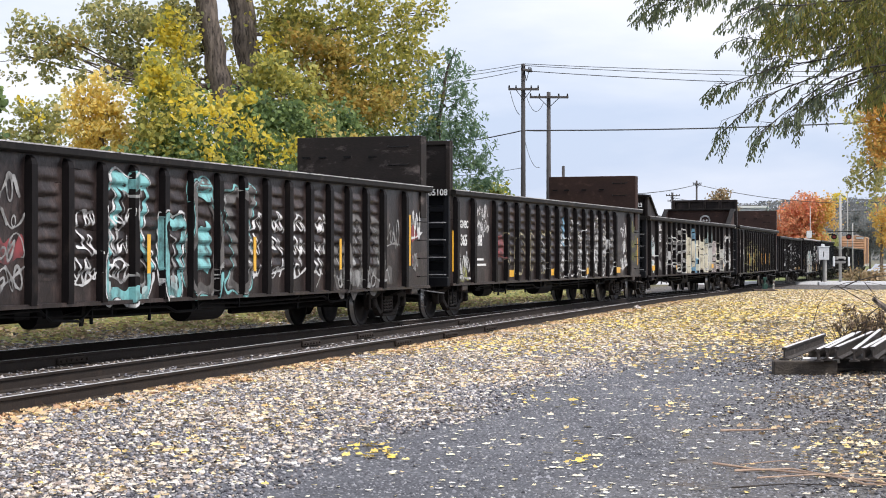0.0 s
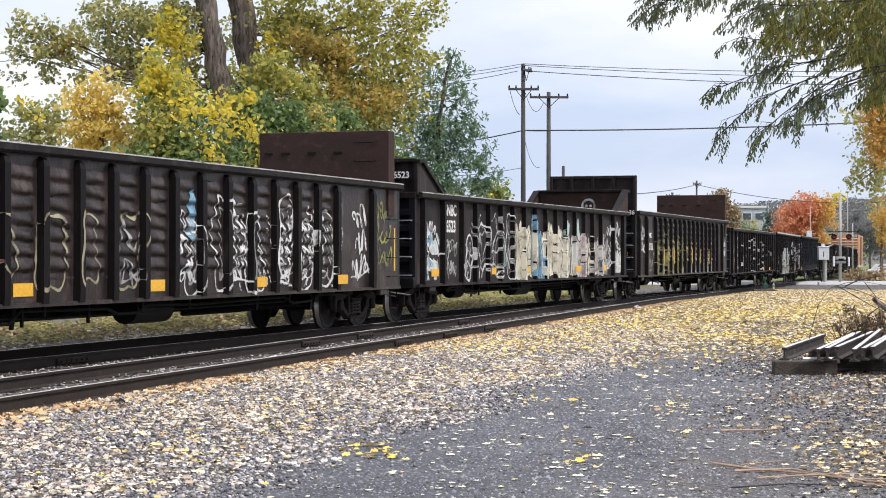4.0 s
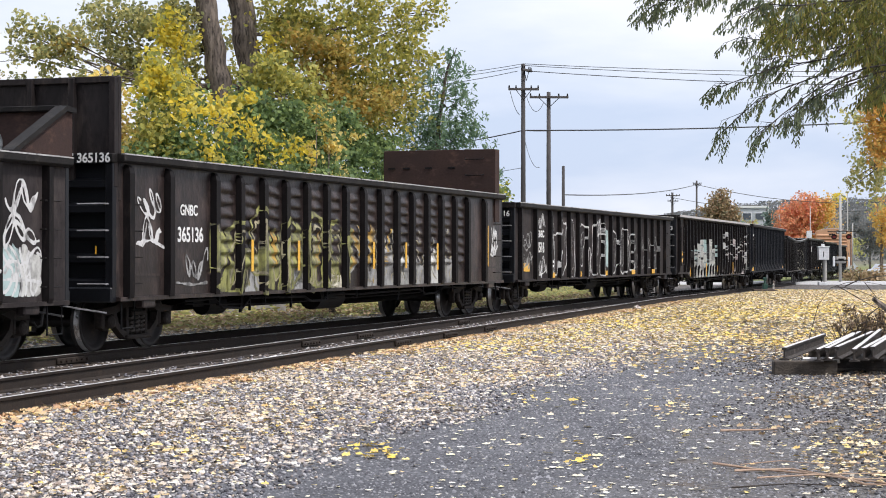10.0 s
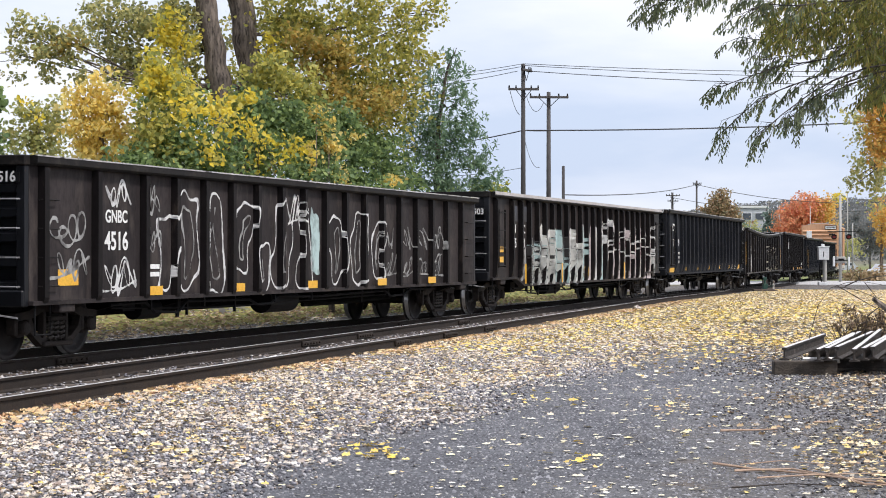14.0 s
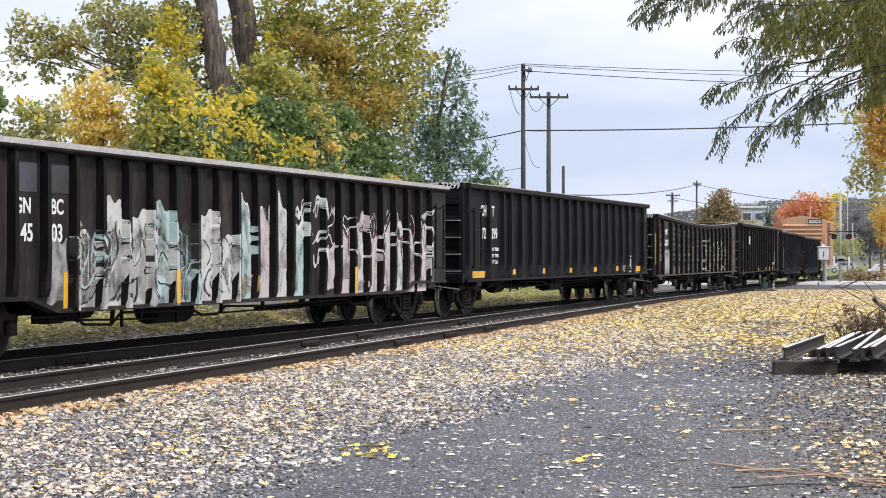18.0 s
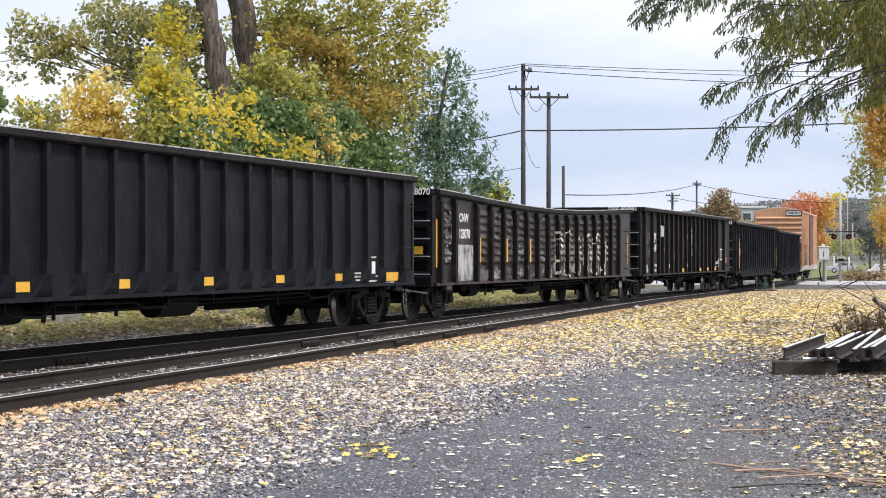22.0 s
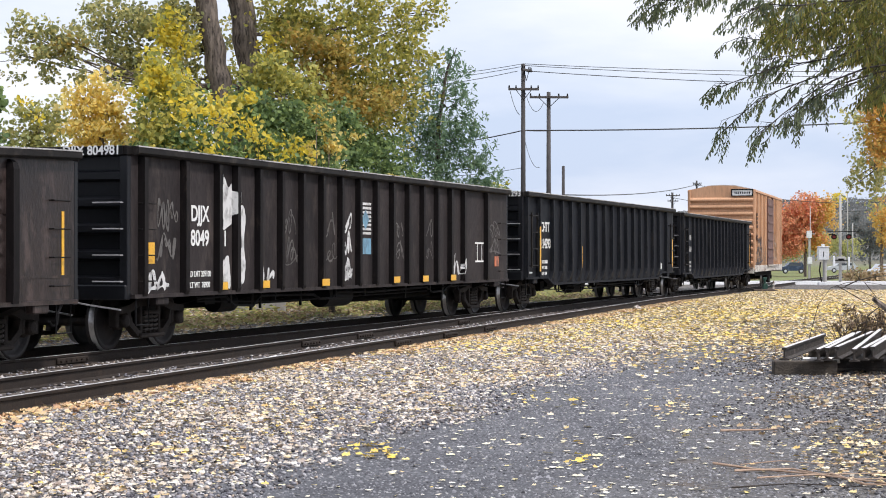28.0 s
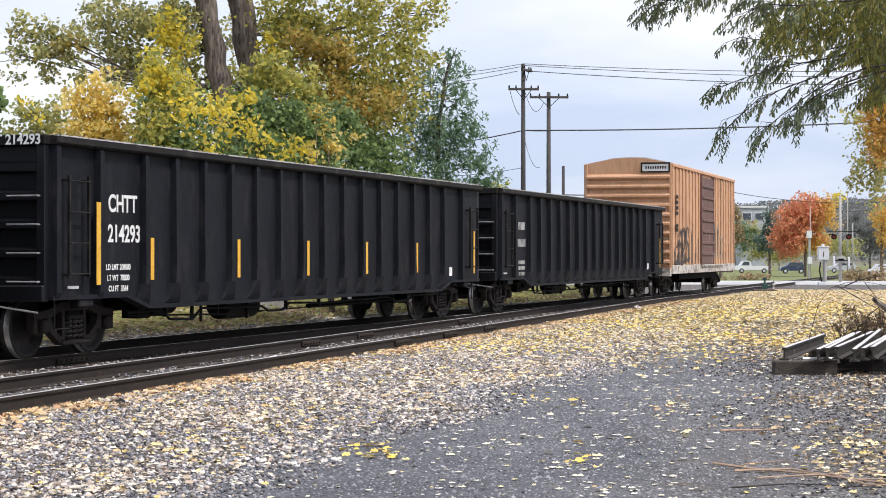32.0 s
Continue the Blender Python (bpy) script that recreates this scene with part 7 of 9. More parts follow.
    for y in np.linspace(-1.36, -0.66, 9):
        part("bar", Solid().box(-h - 0.057, -h - 0.049, y - 0.025, y + 0.025, 4.66, 4.76), M["dark"], b)
    SIDE.update(posts=np.zeros(0), press=None)
    # dark illegible marks and scrapes on the side
    for i, z in enumerate((3.6, 3.4, 3.2, 3.0, 2.55, 2.4)):
        part("bar", Solid().box(-h + 0.62, -h + 1.05, -W - 0.062, -W - 0.054, z, z + 0.13), M["dark"], car)
    scrawl(car, -h + 0.3, -h + 3.6, 1.2, 2.6, spray("black_spray", (0.05, 0.03, 0.025), 0.82, 3.0), 700, 5, 0.10, y=-W - 0.055, label="dark drips and scrapes")
    for i in range(8):
        m = spray("grey_drip", (0.13, 0.1, 0.08), 0.75, 2.0) if i == 0 else bpy.data.materials["grey_drip"]
        blot(car, -h + 0.5 + 0.75 * i, -h + 0.95 + 0.75 * i, 1.15, 1.7 + 0.5 * (i % 3), m, 720 + i, y=-W - 0.009)
    for i in range(4):
        blot(car, 2.3 + 0.75 * i, 2.65 + 0.75 * i, 1.4, 2.9 - 0.2 * i, spray("dark_fill", (0.02, 0.035, 0.025), 0.8, 3.0) if i == 0 else bpy.data.materials["dark_fill"], 740 + i, y=-W - 0.009)
        scrawl(car, 2.2 + 0.75 * i, 2.8 + 0.75 * i, 1.4, 2.9 - 0.2 * i, PALE_TAG, 750 + i, 1, 0.07, y=-W - 0.011)
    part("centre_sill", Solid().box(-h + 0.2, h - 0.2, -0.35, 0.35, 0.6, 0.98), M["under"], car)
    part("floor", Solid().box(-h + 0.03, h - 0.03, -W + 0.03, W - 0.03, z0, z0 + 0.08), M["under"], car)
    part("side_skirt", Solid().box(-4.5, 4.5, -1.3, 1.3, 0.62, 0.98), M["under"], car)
    sets = truck(car, -h + 1.75) + truck(car, h - 1.75)
    CARS.append((car, (left + right) / 2, h - 1.75, sets))


boxcar()

# ---------------------------------------------------------------- trees and shrubs
FOC = 3176.7


def seen_at(px, py, dist):
    """A place at a given distance, by its bearing: offsets from the view's middle in thousandths of the lens length."""
    return (px - 784) / FOC * dist, dist, EYE_Z + (451.35 - py) / FOC * dist


def foliage(clumps, size, seed, twigs=26, spread=0.34):
    """Leaves along short drooping twigs inside ellipsoids (x, y, z, rx, ry, rz, count). Returns arrays for scatter()."""
    r = np.random.default_rng(seed)
    pos = []
    for x, y, z, rx, ry, rz, n in clumps:
        k = max(int(n / twigs), 3)
        d = r.normal(size=(k, 3))
        d /= np.linalg.norm(d, axis=1)[:, None]
        d *= (r.random(k) ** 0.5)[:, None] * r.uniform(0.8, 1.75, k)[:, None]
        centre = np.array([x, y, z]) + d * [rx, ry, rz]
        way = r.normal(size=(k, 3)) * [1.0, 1.0, 0.55] + d * 0.9 - [0, 0, 0.45]
        way /= np.linalg.norm(way, axis=1)[:, None]
        reach = r.uniform(1.2, 3.6, k) * spread
        pick = r.integers(0, k, n)
        along = r.uniform(-0.5, 0.5, n) * reach[pick]
        pos.append(centre[pick] + way[pick] * along[:, None] + r.normal(size=(n, 3)) * spread * 0.36)
    pos = np.concatenate(pos)
    n = len(pos)
    return pos, r.uniform(size * 0.6, size * 1.4, n), r.uniform(0, 6.3, n), r.uniform(-1.5, 1.5, n), r.uniform(-1.3, 0.7, n)


BLADE_V = [(-0.5, 0, 0), (-0.15, 0.36, 0.06), (0.2, 0.28, 0.05), (0.55, 0, -0.03), (0.2, -0.28, 0.05), (-0.15, -0.36, 0.06)]
BLADE_F = [(0, 1, 2, 3), (0, 3, 4, 5)]
NARROW_V = [(-0.5, 0, 0), (-0.1, 0.16, 0.03), (0.25, 0.13, 0.02), (0.55, 0, -0.05), (0.25, -0.13, 0.02), (-0.1, -0.16, 0.03)]


def crown(parent, clumps, size, seed, mat, label="", blade=BLADE_V, spread=0.34, twigs=26, name="crown"):
    pos, sz, yaw, tilt, pit = foliage(clumps, size, seed, twigs, spread)
    me = scatter(name, blade, BLADE_F, pos, sz, yaw, tilt, mat, None, None, pitch=pit)
    return part(name, me, None, parent, label)


def limbs(points, r0, r1, sides=9, seed=0):
    """A tapering, slightly crooked limb through points."""
    r = random.Random(seed)
    out = []
    for a, b in zip(points[:-1], points[1:]):
        a, b = Vector(a), Vector(b)
        for k in range(4):
            out.append(a.lerp(b, k / 4) + Vector((r.uniform(-1, 1), r.uniform(-1, 1), 0)) * r0 * 0.15)
    out.append(Vector(points[-1]))
    return Solid().tube(out, r0, sides, r1)


def branches(parent, start, clumps, r0, seed, mat, per=3):
    """Boughs from a point of the trunk into each clump, with side shoots."""
    r = random.Random(seed)
    s = Solid()
    for x, y, z, rx, ry, rz, n in clumps:
        c = Vector((x, y, z))
        a = min((Vector(q) for q in start), key=lambda q: (q - c).length + 1.2 * abs(q.z + 1.0 - c.z) + r.uniform(0, 1))
        mid = a.lerp(c, 0.55) + Vector((r.uniform(-0.3, 0.3), r.uniform(0.1, 0.8), r.uniform(-0.5, -0.1)))
        s.tube([a, a.lerp(mid, 0.5) + Vector((0, 0.2, -0.15)), mid, c], r0, 6, r0 * 0.3)
        for _ in range(per):
            e = c + Vector((r.uniform(-rx, rx), r.uniform(-ry, ry), r.uniform(-rz, rz))) * 0.85
            s.tube([mid.lerp(c, r.uniform(0.2, 1)), (mid + e) / 2 * 0.3 + (c + e) / 2 * 0.7, e], r0 * 0.35, 4, r0 * 0.12)
    return part("branchwork", s, mat, parent)


def clump(px, py, rpx, rpz, dist, n, deep=None):
    x, y, z = seen_at(px, py, dist)
    rx, rz = rpx / FOC * dist, rpz / FOC * dist
    return (x, y, z, rx, deep or (rx + rz) * 0.5, rz, n)


def foot(px, dist):
    x = (px - 784) / FOC * dist
    return Vector((x, dist, float(ground_z(x, dist)) - 0.1))


def bd(px, extra):
    """Distance of the ground behind the main track at a bearing, plus some metres."""
    return float(np.interp(px, [-100, 0, 200, 400, 600, 700, 800, 900], [30.5, 32, 35.7, 40.5, 46.8, 50.7, 55.4, 61.2])) + extra


# the big cottonwood behind the main track
t = thing("cottonwood_tree", "tall twin-trunked cottonwood with olive and bronze autumn leaves", "tree")
D = 55.0
V = lambda px, py, d=D: Vector(seen_at(px, py, d))
part("trunk", limbs([foot(405, D), V(402, 300), V(393, 170), V(374, 60), V(358, -40), V(330, -160)], 0.37, 0.31, 14, 1), M["bark"], t, "grey furrowed trunk", smooth=True)
part("trunk", limbs([foot(430, D + 0.6), V(436, 280, D + 0.6), V(442, 120, D + 0.6), V(430, 20, D + 0.6), V(408, -60, D + 0.6), V(420, -170, D + 0.6)], 0.4, 0.37, 14, 2), M["bark"], t, "grey furrowed trunk", smooth=True)
more = lambda cl, k: [(*c_[:6], int(c_[6] * k)) for c_ in cl]
right_c = [clump(500, 25, 42, 45, D, 900), clump(560, 40, 50, 42, D, 900), clump(625, 30, 52, 45, D, 900), clump(690, 25, 48, 42, D + 1, 620), clump(745, 30, 34, 36, D + 2, 330), clump(500, 95, 36, 34, D, 560), clump(655, 95, 50, 36, D, 850), clump(715, 85, 40, 40, D + 1, 560), clump(750, 105, 22, 30, D + 2, 210), clump(640, 150, 46, 34, D, 720), clump(700, 150, 40, 36, D + 1, 560), clump(690, 205, 40, 34, D + 2, 560), clump(775, 15, 16, 24, D + 2, 90), clump(640, 205, 44, 30, D, 560)]
bronze_c = [clump(555, 85, 40, 22, D - 1, 520), clump(600, 100, 34, 26, D - 1, 480), clump(570, 125, 36, 18, D - 1, 360), clump(650, 185, 44, 26, D - 1, 480), clump(600, 165, 34, 22, D - 1, 300), clump(690, 175, 30, 22, D, 260), clump(520, 70, 22, 20, D - 1, 160)]
left_c = [clump(165, 40, 22, 34, D, 260), clump(205, 30, 32, 34, D, 520), clump(250, 40, 36, 36, D, 640), clump(300, 25, 36, 34, D, 640), clump(340, 50, 26, 44, D, 520), clump(195, 90, 34, 26, D, 420), clump(240, 100, 34, 30, D, 520), clump(215, 130, 32, 20, D, 280), clump(318, 110, 28, 26, D, 260), clump(480, 50, 20, 46, D + 2, 380), clump(408, 60, 14, 50, D + 3, 200)]
thin_c = [clump(20, 55, 14, 12, D - 2, 45), clump(42, 36, 14, 14, D - 2, 60), clump(55, 62, 24, 16, D - 2, 110), clump(88, 62, 26, 20, D - 2, 170), clump(122, 68, 26, 22, D - 2, 200), clump(35, 98, 22, 16, D - 2, 90), clump(75, 95, 26, 16, D - 2, 120), clump(120, 100, 28, 18, D - 2, 150), clump(90, 130, 26, 14, D - 2, 90), clump(30, 135, 14, 12, D - 2, 34), clump(140, 140, 18, 16, D - 2, 90), clump(160, 12, 18, 10, D - 2, 60), clump(-10, 130, 16, 14, D - 2, 60)]
glow_c = [clump(300, 45, 26, 26, D - 2, 300), clump(325, 75, 26, 18, D - 2, 200), clump(285, 75, 16, 16, D - 2, 110), clump(475, 100, 16, 26, D - 1, 120)]
top_c = [clump(450, -130, 260, 70, D, 1900, 4.0), clump(620, -80, 150, 60, D, 1500, 3.0), clump(280, -70, 110, 50, D, 900, 3.0)]
crown(t, more(bronze_c, 1.15), 0.13, 11, L_BRONZE, "bronze and rust leaves", spread=0.26, twigs=15)
crown(t, more(right_c, 0.95), 0.13, 15, L_OLIVE, "olive and yellow leaves", spread=0.28, twigs=13)
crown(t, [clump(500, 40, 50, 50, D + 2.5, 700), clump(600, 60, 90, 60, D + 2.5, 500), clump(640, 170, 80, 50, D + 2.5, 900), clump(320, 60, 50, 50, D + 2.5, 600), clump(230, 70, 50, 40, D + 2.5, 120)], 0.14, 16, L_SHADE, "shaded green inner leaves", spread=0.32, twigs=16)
crown(t, more(left_c + [top_c[2]], 1.05), 0.13, 12, L_GREYOLIVE, "grey-green leaves", spread=0.27, twigs=12)
crown(t, more(glow_c, 1.2), 0.13, 17, L_LIME, "bright yellow-green leaves", spread=0.24, twigs=14)
crown(t, more(thin_c, 1.5), 0.125, 13, L_GREYOLIVE, "thin outer spray of leaves", spread=0.2, twigs=8)
crown(t, [clump(110, 78, 34, 14, D - 2, 130), clump(100, 92, 12, 8, D - 2, 40)], 0.12, 18, L_BRONZE, "thin spray of bronze leaves", spread=0.18, twigs=8)
crown(t, top_c[:2], 0.14, 14, L_OLIVE, "olive green leaves", spread=0.4)
start = [V(390, 150), V(385, 120), V(379, 85), V(372, 45), V(364, 0), V(440, 140, D + 0.6), V(441, 100, D + 0.6), V(436, 60, D + 0.6), V(428, 10, D + 0.6)]
branches(t, start, right_c + left_c + thin_c[2:8], 0.05, 5, M["bark"], 2)

# shrubs and vines below it
t = thing("tangled_shrubs", "dense dark green shrubs overgrown with yellow-leaved vine", "shrub")
D = 47.0
green_c = [clump(300, 265, 44, 44, bd(300, 5), 1900), clump(370, 285, 50, 34, bd(370, 5), 1700), clump(345, 205, 40, 30, bd(345, 7), 900), clump(440, 200, 40, 36, bd(440, 6), 1300), clump(500, 215, 46, 34, bd(500, 5), 1700), clump(455, 265, 50, 34, bd(455, 5), 1700), clump(545, 215, 30, 40, bd(545, 5), 1100), clump(570, 260, 40, 34, bd(570, 6), 1200), clump(620, 265, 44, 40, bd(620, 6), 1700), clump(665, 265, 36, 36, bd(665, 7), 1200), clump(600, 215, 26, 26, bd(600, 6), 600), clump(690, 310, 40, 36, bd(690, 7), 1200), clump(620, 320, 50, 34, bd(620, 6), 1300), clump(250, 300, 44, 30, bd(250, 5), 900), clump(540, 300, 60, 34, bd(540, 5), 1500), clump(400, 380, 240, 80, bd(400, 6), 4200), clump(640, 390, 140, 60, bd(640, 6), 2200), clump(285, 175, 34, 24, bd(285, 7), 600)]
part("trunk", limbs([foot(470, D), V(462, 440, D), V(460, 390, D)], 0.09, 0.04, 8, 3), M["bark"], t)
part("trunk", limbs([foot(590, D), V(575, 440, D), V(570, 390, D)], 0.09, 0.04, 8, 4), M["bark"], t)
crown(t, green_c, 0.125, 21, L_GREEN, "dark green leaves", spread=0.27, twigs=15)
yel = [clump(320, 205, 22, 14, bd(320, 3.6), 110), clump(350, 190, 26, 16, bd(350, 3.6), 150), clump(385, 200, 20, 16, bd(385, 3.6), 120), clump(405, 180, 16, 12, bd(405, 3.6), 60), clump(350, 240, 18, 16, bd(350, 3.6), 110), clump(372, 262, 20, 18, bd(372, 3.6), 110), clump(395, 235, 18, 14, bd(395, 3.6), 70), clump(425, 215, 22, 10, bd(425, 3.6), 100), clump(445, 235, 26, 14, bd(445, 3.6), 140), clump(470, 255, 22, 14, bd(470, 3.6), 120), clump(465, 285, 30, 12, bd(465, 3.6), 110), clump(505, 265, 24, 14, bd(505, 3.6), 130), clump(530, 270, 22, 16, bd(530, 3.6), 140), clump(365, 282, 12, 14, bd(365, 3.6), 60), clump(500, 295, 30, 8, bd(500, 3.6), 60), clump(388, 190, 14, 10, bd(388, 3.4), 50)]
crown(t, more(yel, 0.46), 0.14, 22, L_YELLOW, "yellow vine leaves", spread=0.32, twigs=4)
gold_spots = [clump(560, 205, 14, 24, bd(560, 4), 110), clump(578, 225, 12, 18, bd(578, 4), 90), clump(585, 262, 20, 13, bd(585, 4), 150), clump(602, 312, 12, 18, bd(602, 4), 90), clump(695, 322, 16, 10, bd(695, 5), 110), clump(550, 275, 10, 16, bd(550, 4), 70), clump(625, 240, 12, 8, bd(625, 4.5), 40)]
crown(t, more(gold_spots, 1.3), 0.125, 25, L_GOLD, "golden leaves in small hanging bunches", spread=0.2, twigs=12)
lime_c = [clump(275, 130, 26, 20, bd(280, 5), 420), clump(262, 155, 20, 16, bd(262, 5), 200), clump(300, 155, 26, 18, bd(300, 5), 260), clump(270, 105, 24, 14, bd(270, 6), 180), clump(444, 174, 12, 10, bd(440, 3.6), 110), clump(318, 135, 16, 14, bd(330, 6), 120), clump(520, 255, 24, 14, bd(520, 4), 110)]
crown(t, more(lime_c, 0.55), 0.13, 23, L_LIME, "bright yellow-green leaves", spread=0.2, twigs=14)
mix_c = [clump(275, 130, 28, 24, bd(280, 5.5), 300), clump(300, 155, 28, 20, bd(300, 5.5), 240), clump(480, 120, 30, 24, bd(480, 5), 330), clump(500, 150, 34, 22, bd(500, 5), 360), clump(455, 140, 26, 22, bd(455, 6), 260), clump(535, 150, 28, 26, bd(535, 5), 280), clump(420, 185, 20, 12, bd(410, 6), 140), clump(315, 165, 26, 20, bd(335, 6), 300), clump(280, 215, 34, 24, bd(280, 5), 360), clump(265, 250, 30, 22, bd(265, 5), 300), clump(540, 185, 26, 24, bd(540, 5), 240)]
crown(t, mix_c, 0.135, 24, L_OLIVE, "large yellow-green leaves", spread=0.26, twigs=10)
crown(t, [clump(440, 150, 110, 40, 58.0, 1500), clump(300, 160, 50, 36, 58.0, 800), clump(600, 200, 120, 60, 58.0, 2000)], 0.135, 26, L_OLIVE, "olive leaves deep in the thicket", spread=0.3, twigs=14)
branches(t, [V(460, 400, D), V(570, 400, D)], yel[5:12] + gold_spots[:3], 0.02, 8, M["bark"], 1)

# golden tree and its pale neighbour
t = thing("golden_tree", "small tree with loose golden yellow leaves", "tree")
D = 44.0
part("trunk", limbs([foot(190, D), V(185, 320, D), V(175, 200, D)], 0.12, 0.05, 8, 6), M["bark"], t)
gold_c = [clump(178, 140, 20, 12, D, 130), clump(150, 165, 28, 14, D, 200), clump(185, 170, 24, 18, D, 280), clump(140, 190, 22, 18, D, 220), clump(170, 200, 34, 20, D, 420), clump(205, 205, 24, 20, D, 300), clump(150, 225, 28, 18, D, 330), clump(190, 235, 34, 20, D, 420), clump(225, 240, 22, 16, D, 260), clump(250, 245, 22, 14, D - 1, 260), clump(235, 268, 28, 16, D - 1, 330), clump(170, 265, 26, 18, D, 280), clump(205, 285, 44, 20, D, 420), clump(140, 255, 16, 16, D, 100), clump(120, 175, 8, 10, D, 36), clump(200, 330, 70, 40, D, 500)]
crown(t, more(gold_c, 0.8), 0.12, 31, L_GOLD, "golden leaves", spread=0.2, twigs=11)
crown(t, [clump(165, 255, 40, 26, D + 0.8, 300), clump(200, 150, 24, 20, D + 0.8, 90), clump(140, 215, 26, 26, D + 0.8, 120)], 0.11, 34, L_OLIVE, "olive leaves not yet turned", spread=0.22, twigs=12)
branches(t, [V(178, 250, D), V(182, 290, D)], gold_c[1:10], 0.025, 7, M["bark"])
t = thing("pale_sapling", "young tree with pale green and straw-coloured leaves", "tree")
D = 50.0
part("trunk", limbs([foot(75, D), V(72, 300, D), V(68, 200, D)], 0.08, 0.03, 7, 8), M["bark"], t)
crown(t, [clump(45, 200, 26, 14, D, 160), clump(62, 195, 20, 14, D, 130), clump(30, 240, 34, 16, D, 240), clump(70, 235, 30, 18, D, 260), clump(105, 225, 20, 26, D, 200), clump(95, 190, 14, 18, D, 80), clump(60, 265, 50, 16, D, 360), clump(60, 310, 70, 40, D, 700)], 0.13, 32, L_PALE, "pale leaves", spread=0.22, twigs=9)
crown(t, [clump(50, 185, 14, 8, D - 0.5, 24), clump(62, 205, 14, 10, D - 0.5, 24)], 0.12, 35, L_YELLOW, "straw-yellow leaves", spread=0.18, twigs=8)
t = thing("edge_sapling", "slender dark green sapling beside the main track", "tree")
D = 36.0
part("trunk", limbs([foot(-25, D), V(-22, 300, D), V(-12, 180, D)], 0.05, 0.02, 6, 9), M["bark"], t)
crown(t, [clump(-8, 185, 18, 26, D, 190), clump(-14, 240, 20, 30, D, 160)], 0.13, 33, L_GREEN, "dark leaves", spread=0.18)

# dark feathery tree beside the poles
t = thing("ailanthus_tree", "upright dark green tree with feathery leaves", "tree")
D = 60.0
part("trunk", limbs([foot(775, D), V(773, 330, D), V(776, 220, D), V(792, 120, D), V(808, 85, D)], 0.12, 0.02, 8, 10), M["bark"], t)
fe = [clump(800, 105, 18, 22, D, 220), clump(770, 150, 36, 34, D, 520), clump(808, 165, 26, 30, D, 420), clump(770, 215, 50, 40, D, 1300), clump(815, 235, 42, 34, D, 900), clump(775, 280, 62, 40, D, 1700), clump(840, 285, 36, 26, D, 640), clump(730, 240, 34, 50, D, 700), clump(800, 335, 80, 34, D, 1500), clump(855, 330, 30, 18, D, 360), clump(730, 330, 60, 40, D, 900), clump(790, 400, 100, 50, D, 1500)]
crown(t, more(fe, 0.82), 0.17, 41, L_BLUEGREEN, "feathery blue-green leaves", blade=NARROW_V, spread=0.2, twigs=13)
branches(t, [V(774, 300, D), V(775, 250, D), V(782, 180, D)], fe[:9], 0.03, 11, M["bark"], 2)
t = thing("small_bush", "low bush with rust and green leaves", "shrub")
D = 66.0
part("stem", limbs([foot(875, D), V(872, 380, D)], 0.05, 0.02, 6, 12), M["bark"], t)
crown(t, [clump(868, 340, 26, 18, D, 420), clump(885, 350, 16, 12, D, 200), clump(870, 400, 50, 40, D, 700)], 0.14, 42, L_MIX, "mixed leaves", spread=0.22)

# foreground locust: its trunk stands outside the view, its boughs hang in from above
t = thing("locust_tree", "honey locust with drooping feathery green branches", "tree")
D = 7.6
root = Vector((3.5, 8.4, float(ground_z(3.5, 8.4)) - 0.1))
part("trunk", limbs([root, root + Vector((0.05, 0, 1.5)), root + Vector((-0.1, -0.1, 3.2)), root + Vector((-0.3, -0.2, 5.0))], 0.2, 0.12, 12, 13), M["bark"], t, "dark ridged trunk", smooth=True)
bough_lines = [
    [(1760, -70), (1560, -40), (1450, -20), (1370, -12), (1290, -8), (1215, -4), (1160, 4), (1135, 12)],
    [(1760, -20), (1560, 0), (1450, 5), (1390, 12), (1340, 10), (1300, 20)],
    [(1760, 60), (1560, 70), (1470, 60), (1400, 70), (1340, 92), (1300, 92), (1276, 88)],
    [(1760, 110), (1580, 100), (1500, 108), (1420, 128), (1345, 140), (1285, 160), (1235, 178)],
    [(1760, 120), (1580, 112), (1480, 130), (1410, 158), (1350, 180), (1300, 205), (1268, 235)],
    [(1760, 130), (1590, 128), (1500, 142), (1440, 165), (1400, 188), (1350, 225), (1315, 258)],
    [(1760, 140), (1600, 140), (1520, 150), (1450, 172), (1405, 195), (1372, 225), (1350, 240)],
    [(1760, 90), (1600, 95), (1540, 110), (1470, 100), (1400, 118), (1350, 122), (1310, 130)],
    [(1720, 150), (1600, 150), (1540, 150), (1490, 165), (1450, 180), (1425, 190)],
    [(1660, 0), (1600, 60), (1560, 90), (1548, 130), (1556, 175)],
]
SPARSE = (8, 9)
rr = random.Random(5)
LEAFLET_V = [(-0.5, 0, 0), (-0.28, 0.15, 0.02), (0.3, 0.15, 0.02), (0.5, 0, -0.03), (0.3, -0.15, 0.02), (-0.28, -0.15, 0.02)]
LEAFLETS = ([], [], [], [], [])          # near sprays
INNER = ([], [], [], [], [])             # the dense inner crown
wood = Solid()


